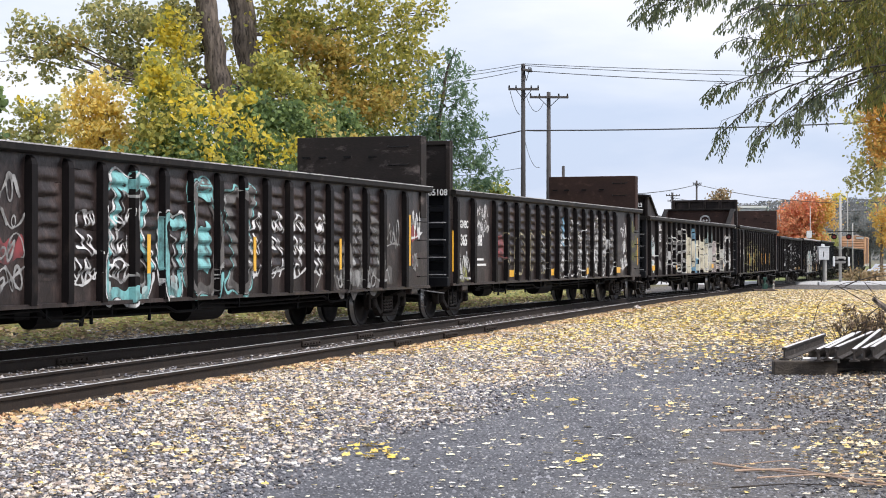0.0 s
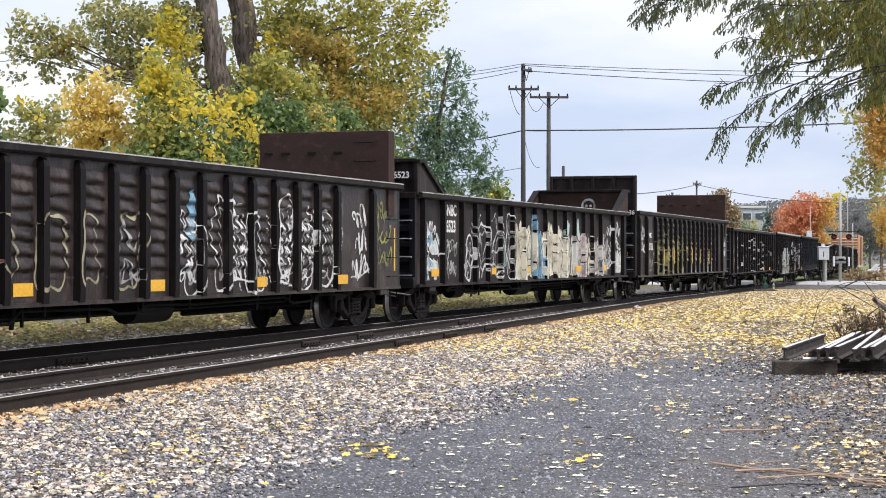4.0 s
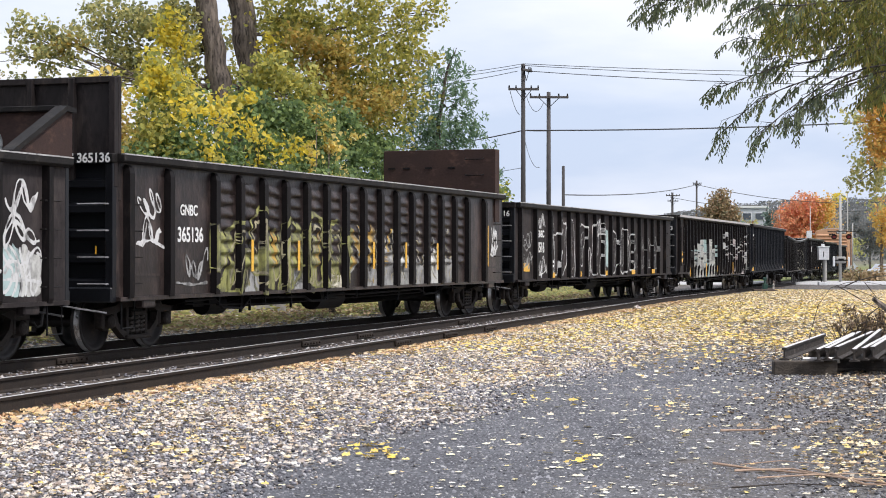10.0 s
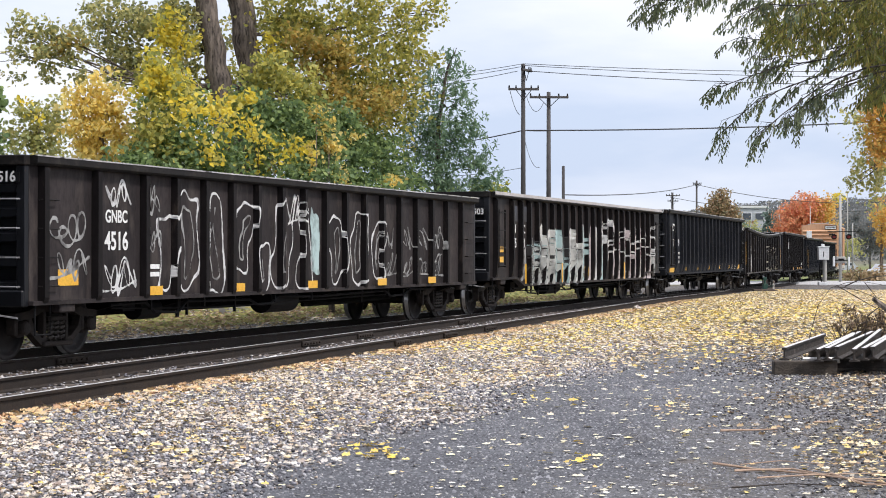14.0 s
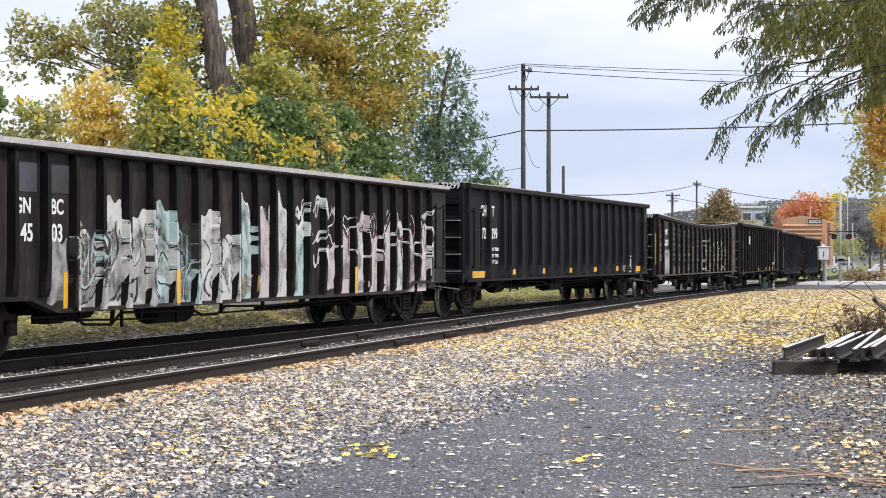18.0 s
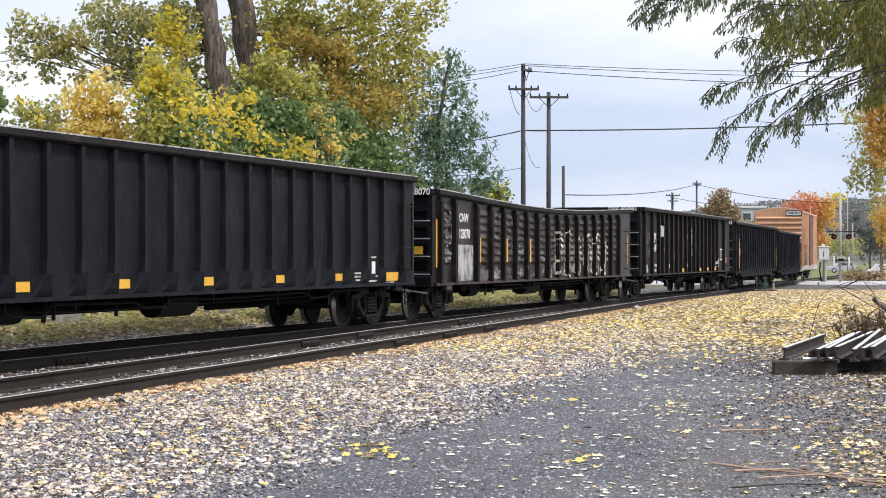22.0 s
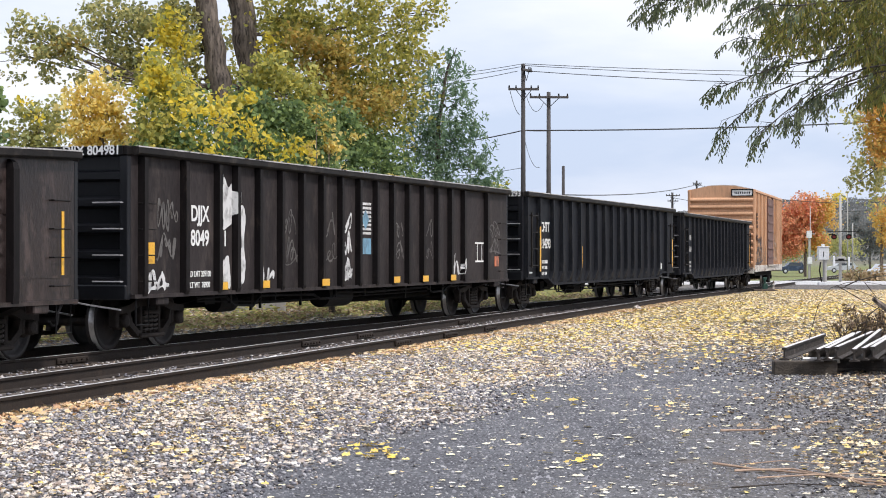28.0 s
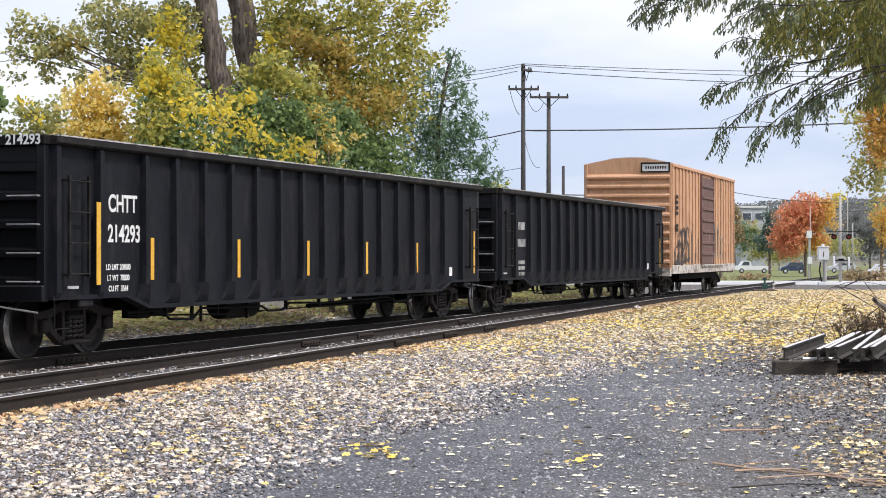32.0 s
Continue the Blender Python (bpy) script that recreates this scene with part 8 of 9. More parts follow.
def hang_leaf(p, away, length, store=LEAFLETS):
    """A compound leaf: leaflets in pairs along a drooping midrib."""
    droop = Vector((0, 0, -1))
    q = Vector(p)
    d = (away.normalized() + droop * rr.uniform(0.1, 0.75)).normalized()
    side = d.cross(Vector((rr.uniform(-0.4, 0.4), 1, 0.2))).normalized()
    n = max(int(length / 0.019), 4)
    lp, ls, ly, lt, lq = store
    pts = [q.copy()]
    for i in range(n):
        d = (d + droop * 0.05).normalized()
        q = q + d * length / n
        pts.append(q.copy())
        for k in (-1, 1):
            o = (side * k * rr.uniform(0.2, 0.5) + d * 0.3 + droop * rr.uniform(0.45, 0.9)).normalized()
            lp.append(q + o * 0.013)
            ls.append(rr.uniform(0.019, 0.028))
            ly.append(math.atan2(o.y, o.x))
            lq.append(math.asin(max(-1, min(1, o.z))))
            lt.append(rr.uniform(-1.2, 1.2))
    wood.tube(pts[::2] if len(pts) > 3 else pts, 0.0009, 3)


for li, line in enumerate(bough_lines):
    dd = D + rr.uniform(-0.5, 0.6)
    P = [Vector(seen_at(px + (34 if li > 1 else 20), py - (22 if li > 1 else 2), dd + rr.uniform(-0.15, 0.15))) for px, py in line]
    wood.tube([root + Vector((-0.1, 0, 2.6 + 0.15 * li)), P[0]], 0.03, 6, 0.012)
    wood.tube(P, 0.0055, 6, 0.0014)
    for i in range(len(P) - 1):
        for k in range(10 if li == 0 and i > 2 else 1 if i < 2 else 3 if li in SPARSE or i < 3 else 5):
            a = P[i].lerp(P[i + 1], rr.random())
            along = (P[i + 1] - P[i]).normalized()
            e = a + along * rr.uniform(0.02, 0.11) + Vector((rr.uniform(-0.05, 0.05), rr.uniform(-0.25, 0.25), rr.uniform(-0.05, 0.035)))
            wood.tube([a, a.lerp(e, 0.5), e], 0.0016, 4, 0.0009)
            for _ in range(1 if li in SPARSE else 2):
                hang_leaf(a.lerp(e, rr.uniform(0.3, 1)), along + Vector((rr.uniform(-0.45, 0.45), rr.uniform(-0.6, 0.6), rr.uniform(-0.3, 0.25))), rr.uniform(0.06, 0.12))
# the dense part of the crown
for px, py, rx, ry, n in ((1388, 62, 26, 24, 50), (1420, 50, 44, 36, 75), (1465, 30, 44, 36, 80), (1400, 20, 40, 24, 40), (1510, 20, 40, 34, 80), (1552, 50, 32, 60, 260), (1565, 130, 20, 50, 120), (1440, 85, 40, 12, 24), (1530, 95, 26, 20, 40), (1640, 80, 60, 120, 160), (1560, -60, 200, 40, 120), (1560, 170, 14, 16, 24)):
    for _ in range(n):
        c = Vector(seen_at(px + rr.uniform(-rx, rx), py - 12 + rr.uniform(-ry, ry), D + rr.uniform(-0.6, 0.8)))
        hang_leaf(c, Vector((rr.uniform(-1, 0.4), rr.uniform(-1, 1), 0)), rr.uniform(0.07, 0.13), INNER)
part("branchwork", wood, M["twig"], t, "thin dark twigs")
for store, mat_, lab in ((LEAFLETS, L_LOCUST, "rows of small grey-green leaflets"), (INNER, L_LOCUST_INNER, "dense olive inner leaves")):
    lp, ls, ly, lt, lq = store
    me = scatter("crown", LEAFLET_V, BLADE_F, np.array([tuple(p) for p in lp]), np.array(ls), np.array(ly), np.array(lt), mat_, None, None, pitch=np.array(lq))
    part("crown", me, None, t, lab)

# trees at the edge of the drive, far side
t = thing("orange_tree", "tree with glowing orange and yellow-green leaves", "tree")
D = 42.0
part("trunk", limbs([foot(1600, D), V(1598, 320, D), V(1590, 180, D)], 0.14, 0.05, 8, 14), M["bark"], t)
oc = [clump(1556, 190, 20, 22, D, 420), clump(1562, 230, 22, 22, D, 520), clump(1556, 268, 18, 18, D, 300), clump(1590, 220, 30, 60, D, 800), clump(1545, 215, 12, 16, D, 120)]
crown(t, more(oc, 1.9), 0.08, 51, L_ORANGE, "orange leaves", spread=0.18, twigs=14)
pale_c = [clump(1518, 210, 18, 16, D + 1, 150), clump(1530, 240, 16, 20, D + 1, 140), clump(1540, 285, 24, 26, D + 1, 260), clump(1520, 320, 18, 18, D + 1, 150), clump(1552, 335, 20, 30, D + 1, 260), clump(1505, 330, 10, 10, D + 1, 40), clump(1560, 300, 16, 30, D + 1, 200), clump(1500, 205, 10, 10, D + 1, 30)]
crown(t, pale_c, 0.085, 52, L_PALE, "thin pale leaves", spread=0.2, twigs=8)
branches(t, [V(1592, 250, D), V(1590, 200, D)], oc + pale_c[:6], 0.02, 15, M["bark"])

# far trees beyond the crossing
def far_tree(name, label, px, base, dist, crowns, size, mats, trunk_r=0.2):
    tr = thing(name, label, "tree")
    top = min(c[1] for c in crowns)
    part("trunk", limbs([foot(px, dist), Vector(seen_at(px, (base + top) / 2, dist)), Vector(seen_at(px + 1, top + 8, dist))], trunk_r, trunk_r * 0.3, 7, int(px)), M["bark"], tr)
    for i, m in enumerate(mats):
        cl = [clump(c[0], c[1], c[2], c[3], dist, c[4]) for c in crowns if c[5] == i]
        crown(tr, more(cl, 2.4), size * 0.6, int(px) + i, m, spread=size * 1.5)
    return tr


far_tree("red_maple", "round maple in full red and orange autumn leaf", 1425, 440, 215.0,
         [(1388, 432, 18, 14, 380, 0), (1404, 444, 18, 9, 240, 0), (1400, 395, 24, 26, 900, 0), (1425, 370, 34, 22, 1200, 0), (1395, 420, 22, 22, 700, 0), (1425, 410, 30, 28, 900, 0), (1455, 385, 24, 26, 800, 1), (1462, 368, 14, 14, 300, 1), (1445, 430, 22, 14, 400, 1)], 0.42, (L_RED, L_ORANGE))
far_tree("rust_tree", "round tree with rust-brown leaves", 1276, 450, 190.0, [(1277, 346, 9, 9, 110, 0), (1273, 360, 18, 9, 260, 0), (1284, 371, 22, 9, 330, 0), (1262, 376, 18, 8, 240, 0), (1290, 386, 24, 9, 360, 0), (1258, 391, 20, 9, 300, 0), (1276, 402, 36, 10, 520, 0), (1276, 420, 38, 14, 700, 0)], 0.4, (L_RUST,))
far_tree("yellow_tree", "low spreading tree with yellow-green leaves", 1490, 465, 290.0, [(1425, 440, 22, 16, 500, 0), (1465, 430, 24, 20, 600, 0), (1500, 438, 22, 16, 500, 0)], 0.45, (L_PALE,))
far_tree("green_tree", "grey-green tree in front of the pale building", 1300, 465, 300.0, [(1300, 415, 26, 22, 600, 0), (1330, 425, 22, 22, 600, 0), (1375, 430, 16, 22, 500, 0), (1270, 430, 26, 20, 500, 0), (1345, 445, 34, 14, 700, 1), (1395, 448, 30, 12, 600, 1), (1330, 408, 16, 12, 300, 1)], 0.5, (L_BLUEGREEN, L_PALE))
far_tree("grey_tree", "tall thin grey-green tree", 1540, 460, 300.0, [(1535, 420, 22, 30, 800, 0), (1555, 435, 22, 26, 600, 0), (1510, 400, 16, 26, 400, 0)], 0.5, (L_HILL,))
far_tree("bronze_tree", "thin tree with fading yellow leaves", 1560, 460, 170.0, [(1562, 385, 12, 26, 420, 0), (1570, 420, 16, 22, 420, 0)], 0.34, (L_ORANGE,))
far_tree("tall_poplar", "slender yellowing poplar beside a pole", 1488, 460, 230.0, [(1486, 350, 9, 9, 90, 0)], 0.4, (L_YELLOW,), 0.14)
fir = thing("fir_tree", "dark blue-green fir among the far trees", "tree")
FD = 225.0
part("trunk", limbs([foot(1362, FD), Vector(seen_at(1362, 372, FD))], 0.2, 0.04, 7, 20), M["bark"], fir)
crown(fir, [clump(1362, 380 + 7 * k, 4 + 2.6 * k, 6, FD, 60 + 50 * k) for k in range(9)], 0.5, 61, L_FIR, "dense dark needles", blade=NARROW_V, spread=0.5)

# wooded hillside: a great many small crowns, joined
hr = np.random.default_rng(12)
hx = hr.uniform(20, 330, 1100)
hy = hr.uniform(430, 760, 1100)
hz = ground_z(hx, hy)
pos = np.repeat(np.stack([hx, hy, hz + 2.4], 1), 120, 0) + np.clip(hr.normal(size=(1100 * 120, 3)), -1.1, 1.1) * [2.6, 1.9, 1.7]
n = len(pos)
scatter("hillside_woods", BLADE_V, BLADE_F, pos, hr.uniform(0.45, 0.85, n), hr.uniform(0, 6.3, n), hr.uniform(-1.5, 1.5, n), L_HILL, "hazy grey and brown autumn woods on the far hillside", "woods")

# low growth on the bank behind the main track
wr = np.random.default_rng(3)
n = 34000
s_ = 16 + 64 * wr.uniform(0, 1, n) ** 1.4
e_ = -(2.9 + np.abs(wr.normal(0, 2.2, n)))
bx = np.interp(s_, GRID, LINE_X) + e_ * np.cos(np.interp(s_, GRID, HEAD))
by = np.interp(s_, GRID, LINE_Y) - e_ * np.sin(np.interp(s_, GRID, HEAD))
patch = np.sin(bx * 1.3) * np.sin(by * 0.9 + 1) + wr.normal(0, 0.5, n)
ok = patch > -0.25
hgt = wr.uniform(0.02, 0.42, n) * np.clip((-e_ - 2.7) / 2.0, 0.1, 1)
pos = np.stack([bx, by, ground_z(bx, by) + hgt], 1)[ok]
n = len(pos)
scatter("bank_weeds", NARROW_V, BLADE_F, pos, wr.uniform(0.08, 0.2, n), wr.uniform(0, 6.3, n), wr.uniform(-1.5, 1.5, n), L_PALE, "low green and yellow weeds on the bank", "weeds")
pos = pos + wr.normal(0, 1, (len(pos), 3)) * [0.5, 0.5, 0.0]
pos[:, 2] = ground_z(pos[:, 0], pos[:, 1]) + wr.uniform(0.01, 0.16, len(pos))
n = len(pos)
scatter("bank_litter", BLADE_V, BLADE_F, pos, wr.uniform(0.05, 0.12, n), wr.uniform(0, 6.3, n), wr.uniform(-1.2, 1.2, n), L_BRUSH, "dead brown leaves and stems among the weeds", "leaf litter")

# brown brush beside the crossing and behind the rail stack
for px, base, dist, w, hgt, nn, lab in ((1535, 492, 135.0, 40, 22, 1500, "dry brown brush beside the crossing"), (1325, 486, 165.0, 40, 9, 500, "heap of brown brush beyond the road"), (1548, 594, 31.0, 66, 64, 3000, "heap of dead brush behind the stacked rails")):
    b = thing("brush", lab, "shrub")
    sz_ = 0.3 if dist > 60 else 0.09
    stems = Solid()
    x0, y0, z0 = seen_at(px, base, dist)
    z0 = float(ground_z(x0, y0))
    sr = random.Random(int(px))
    for k in range(26 if dist > 60 else 170):
        a = Vector((x0 + sr.uniform(-w, w) / FOC * dist, y0 + sr.uniform(-1, 1), z0 - 0.03))
        stems.tube([a, a + Vector((sr.uniform(-0.5, 0.5), sr.uniform(-0.3, 0.3), hgt / FOC * dist * sr.uniform(0.2, 1.2)))], 0.009 if dist < 60 else 0.03, 4, 0.004)
    part("brushwood", stems, M["twig"], b)
    crown(b, [(x0, y0, z0 + hgt / FOC * dist * 0.45, w / FOC * dist, 0.9, hgt / FOC * dist * 0.5, nn)], sz_, int(px), L_BRUSH if dist > 60 else L_DEAD, "dry leaves", blade=NARROW_V, spread=sz_, name="dry_leaves")

# ---------------------------------------------------------------- poles, wires, crossing, odds and ends


def pole(name, label, px, top, dist, r, arms=(), mat=None, group=""):
    x, y, z = seen_at(px, top, dist)
    zg = float(ground_z(x, dist))
    p = thing(name, label, "utility pole", at=pose(x, y, zg - 0.1), group=group)
    part("shaft", Solid().tube([(0, 0, 0), (0, 0, (z - zg) * 0.5), (0, 0, z - zg + 0.1)], r, 10, r * 0.72), mat or M["pole"], p, smooth=True)
    for (dz, half, turn) in arms:
        a = part("crossarm", Solid().box(-half, half, -r - 0.12, -r + 0.02, -0.06, 0.06, 0.01), mat or M["pole"], p, at=pose(0, 0, z - zg + dz, 0, 0, turn))
        for k in (-0.95, -0.5, 0.5, 0.95):
            part("insulator", Solid().tube([(k * half, -r - 0.05, 0.06), (k * half, -r - 0.05, 0.12), (k * half, -r - 0.05, 0.2)], 0.05, 8, 0.03), M["dark"], a)
        for k in (-1, 1):
            part("brace", Solid().tube([(k * half * 0.5, -r - 0.05, -0.05), (0, -r - 0.02, -0.55)], 0.02, 5), M["dark"], a)
    return p, x, y, z


p1, x1, y1, z1 = pole("utility_pole", "tall dark wooden utility pole with two crossarms", 926, 113, 94.0, 0.15, ((-0.25, 0.55, 62), (-1.25, 0.8, 4)), group="utility poles")
pole("utility_pole", "grey wooden utility pole with one crossarm", 971, 163, 97.0, 0.15, ((-0.2, 1.05, 3),), group="utility poles")
pole("utility_pole", "short bare wooden pole stub", 997, 294, 105.0, 0.12, group="utility poles")
pole("utility_pole", "distant slim wooden pole", 1233, 320, 210.0, 0.14, ((-0.3, 0.5, 10),), group="utility poles")
pole("utility_pole", "distant pole with a bulky transformer arm", 1190, 341, 230.0, 0.2, ((-0.3, 0.9, 10), (-1.0, 0.7, 10)), group="utility poles")
pole("utility_pole", "thin pale distant pole behind the crossing", 1500, 340, 190.0, 0.07, mat=M["pale_pole"], group="utility poles")
pole("utility_pole", "thin pale distant pole with a short arm", 1434, 365, 200.0, 0.065, ((-3.0, 0.5, 5),), mat=M["pale_pole"], group="utility poles")
pole("utility_pole", "short pale pole behind the crossing gear", 1509, 395, 150.0, 0.07, mat=M["pale_pole"], group="utility poles")
for px, py in ((1360, 357), (1379, 355)):
    pole("lamp_post", "slim pale floodlight mast on the hillside", px, py, 330.0, 0.12, ((-0.1, 0.5, 0),), mat=M["pale_pole"], group="floodlight masts")


def wire(a, b, sag, r=0.016, label="thin black overhead wire", n=18):
    a, b = Vector(a), Vector(b)
    pts = [a.lerp(b, k / n) - Vector((0, 0, sag * 4 * (k / n) * (1 - k / n))) for k in range(n + 1)]
    return solid_thing("overhead_wire", Solid().tube(pts, r, 5), M["wire"], label, "wire", group="overhead wires")


RX = lambda px, py, d: seen_at(px, py, d)
for (pa, pb, sag, r) in (((926, 113), (1720, 124), 0.22, 0.017), ((928, 116), (1720, 136), 0.22, 0.017), ((936, 126), (1720, 152), 0.22, 0.02), ((926, 113), (560, 140), 0.3, 0.015), ((922, 118), (560, 150), 0.3, 0.015), ((916, 126), (560, 165), 0.3, 0.017)):
    wire(RX(*pa, 94.0), RX(*pb, 94.0 if pb[0] > 900 else 99.0), sag, r)
wire(RX(926, 231, 94.0), RX(1720, 206, 94.0), 0.2, 0.035, "thick black overhead cable")
wire(RX(926, 231, 94.0), RX(600, 268, 99.0), 0.3, 0.03, "thick black overhead cable")
wire(RX(971, 232, 97.0), RX(926, 231, 94.0), 0.02, 0.02)
wire(RX(926, 297, 94.0), RX(700, 312, 100.0), 0.2, 0.014)
wire(RX(997, 345, 105.0), RX(1233, 327, 210.0), 0.4, 0.035)
wire(RX(1233, 327, 210.0), RX(1640, 352, 210.0), 1.2, 0.035)
wire(RX(1190, 350, 230.0), RX(1640, 362, 230.0), 1.4, 0.03)
wire(RX(40, 90, 90.0), RX(-200, 96, 90.0), 0.2, 0.016)
wire(RX(60, 103, 90.0), RX(-200, 108, 90.0), 0.2, 0.016)
wire(RX(902, 158, 94.0), RX(920, 204, 94.0), 0.25, 0.014, "slack jumper wire on the pole", 8)
wire(RX(930, 165, 94.0), RX(962, 182, 96.0), 0.7, 0.014, "slack jumper wire on the pole", 8)
wire(RX(928, 245, 94.0), RX(955, 296, 94.0), 0.5, 0.012, "loose hanging wire on the pole", 8)

# road over the tracks
rd = Solid()
ra, rb = [], []
for k in range(22):
    x = -20 + k * 5.0
    y = 131 - 0.06 * (x - 30)
    za, zb = float(grade(y - 6.0)), float(grade(y + 6.0))
    ra.append((x, y - 6.0, za - 0.02))
    rb.append((x, y + 6.0, zb - 0.02))
vs = ra + rb + [(p[0], p[1] - 0.4, p[2] - 0.35) for p in ra] + [(p[0], p[1] + 0.4, p[2] - 0.35) for p in rb]
m_ = 22
fs = [(i, i + 1, m_ + i + 1, m_ + i) for i in range(m_ - 1)] + [(2 * m_ + i, 2 * m_ + i + 1, i + 1, i) for i in range(m_ - 1)] + [(m_ + i, m_ + i + 1, 3 * m_ + i + 1, 3 * m_ + i) for i in range(m_ - 1)]
solid_thing("road", rd.add(vs, fs), M["road"], "pale concrete road crossing the tracks on the level", "road", kind="structure")

# crossing signal
CD = 128.0
x, y, z = seen_at(1487, 346, CD)
zg = float(ground_z(x, y))
sig = thing("crossing_signal", "crossing signal on a pale mast with red lamps and gate gear", "crossing signal", at=pose(x, y, zg))
part("mast", Solid().tube([(0, 0, -0.1), (0, 0, z - zg)], 0.11, 10, 0.09), M["pale_pole"], sig, smooth=True)
part("lamp_bar", Solid().tube([(-0.95, -0.2, 0), (1.3, -0.2, 0)], 0.035, 6), M["dark"], sig, at=pose(0, 0, EYE_Z + 41 / FOC * CD - zg))
for dx in (-0.5, 0.55):
    lampz = EYE_Z + 32 / FOC * CD - zg
    hd = part("lamp_head", Solid().lathe([(0.2, -0.28), (0.2, -0.24), (0.12, -0.2), (0.12, -0.05)], 16), M["dark"], sig, at=pose(dx, 0, lampz))
    part("lens", Solid().lathe([(0.09, -0.30), (0.12, -0.285)], 14), M["red"], hd, "dark red lens")
    part("hood", Solid().extrude([(-0.16, 0.02), (-0.12, 0.14), (0, 0.18), (0.12, 0.14), (0.16, 0.02), (0.14, 0.02), (0.1, 0.12), (0, 0.155), (-0.1, 0.12), (-0.14, 0.02)], -0.55, -0.28), M["dark"], hd)
part("sounder_arm", Solid().tube([(-0.85, -0.2, 0.1), (-0.6, -0.25, 0.16), (-0.35, -0.25, 0.02)], 0.07, 6, 0.03), M["dark"], sig, at=pose(0, 0, EYE_Z + 33 / FOC * CD - zg))
GZ = EYE_Z - 10 / FOC * CD - zg
gm = part("gate_mechanism", Solid().box(-0.34, 0.34, -0.3, 0.3, GZ - 0.2, GZ + 0.28, 0.05), M["pale_pole"], sig, "pale grey gate mechanism box")
part("gate_bracket", Solid().box(-0.62, 0.6, -0.36, -0.3, GZ - 0.02, GZ + 0.06), M["dark"], gm)
part("vent_slot", Solid().box(-0.2, 0.2, -0.315, -0.3, GZ + 0.02, GZ + 0.14), M["dark"], gm)
part("counterweight", Solid().box(-0.62, -0.46, -0.44, -0.36, GZ - 0.42, GZ + 0.3, 0.03), M["case_white"], gm)
part("counterweight", Solid().box(0.46, 0.6, -0.44, -0.36, GZ - 0.4, GZ + 0.25, 0.03), M["case_white"], gm)
part("base", Solid().box(-0.3, 0.3, -0.3, 0.3, -0.15, 0.15, 0.03), M["concrete"], sig)

# white equipment case on a post
CD = 122.0
x, y, z = seen_at(1457, 438, CD)
zg = float(ground_z(x, y))
case = thing("equipment_case", "white steel signal case on a pale post", "equipment case", at=pose(x, y, zg))
part("box", Solid().box(-0.36, 0.36, -0.22, 0.22, z - zg - 0.86, z - zg, 0.03), M["case_white"], case, "white painted box")
part("cap", Solid().box(-0.4, 0.4, -0.26, 0.26, z - zg, z - zg + 0.06, 0.02), M["case_white"], case)
part("finial", Solid().box(-0.12, 0.08, -0.1, 0.1, z - zg + 0.06, z - zg + 0.22, 0.02), M["case_white"], case)
part("post", Solid().tube([(0.1, 0, -0.1), (0.1, 0, z - zg - 0.84)], 0.14, 10), M["pale_pole"], case)
part("cable", Solid().tube([(-0.2, -0.1, z - zg - 1.0), (-0.28, -0.12, (z - zg) * 0.4), (-0.12, -0.12, 0.1)], 0.05, 6), M["dark"], case)
part("label_bar", Solid().box(-0.05, 0.0, -0.228, -0.221, z - zg - 0.65, z - zg - 0.3), M["dark"], case)
part("foot", Solid().box(-0.35, 0.3, -0.25, 0.25, -0.1, 0.22, 0.03), M["case_white"], case)
for px, top_, wd in ((1433, 455, 0.4), (1432, 409, 0.45)):
    x, y, z = seen_at(px, top_, 165.0)
    zg = float(ground_z(x, y))
    k = thing("meter_box", "small grey-white box on a thin post", "equipment case", at=pose(x, y, zg), group="small boxes on posts")
    part("post", Solid().tube([(0, 0.1, -0.1), (0, 0.1, z - zg)], 0.07, 8), M["pale_pole"], k)
    part("box", Solid().box(-wd / 2, wd / 2, -0.15, 0.1, z - zg - 0.65, z - zg, 0.02), M["case_white"], k)

# switch stand and marker post where the siding joins
CD = 91.0
x, y, _ = seen_at(1357, 512, CD)
zg = float(ground_z(x, y))
sw = thing("switch_stand", "low green switch stand on dark head blocks", "switch stand", at=pose(x, y, zg))
part("head_block", Solid().box(-0.7, 0.35, -0.3, 0.3, -0.05, 0.12, 0.02), M["tie"], sw)
part("stand", Solid().box(-0.22, 0.02, -0.15, 0.15, 0.12, 0.4, 0.03).tube([(-0.1, 0, 0.35), (-0.1, 0, 0.62)], 0.05, 8), M["green"], sw, "green painted casting")
part("lever", Solid().tube([(-0.05, -0.1, 0.2), (0.25, -0.15, 0.3), (0.32, -0.15, 0.3)], 0.025, 6), M["green"], sw)
part("target", Solid().box(-0.2, 0.0, -0.02, 0.02, 0.58, 0.72, 0.01), M["green"], sw)
x, y, _ = seen_at(1369, 513, CD)
mk = thing("marker_post", "short pale yellow marker post with dark foot", "post", at=pose(x, y, float(ground_z(x, y))))
part("post", Solid().box(-0.045, 0.045, -0.03, 0.03, -0.05, 0.56, 0.01), M["worn_white"], mk)
part("foot", Solid().box(-0.16, 0.2, -0.1, 0.1, -0.02, 0.07, 0.02), M["dark"], mk)

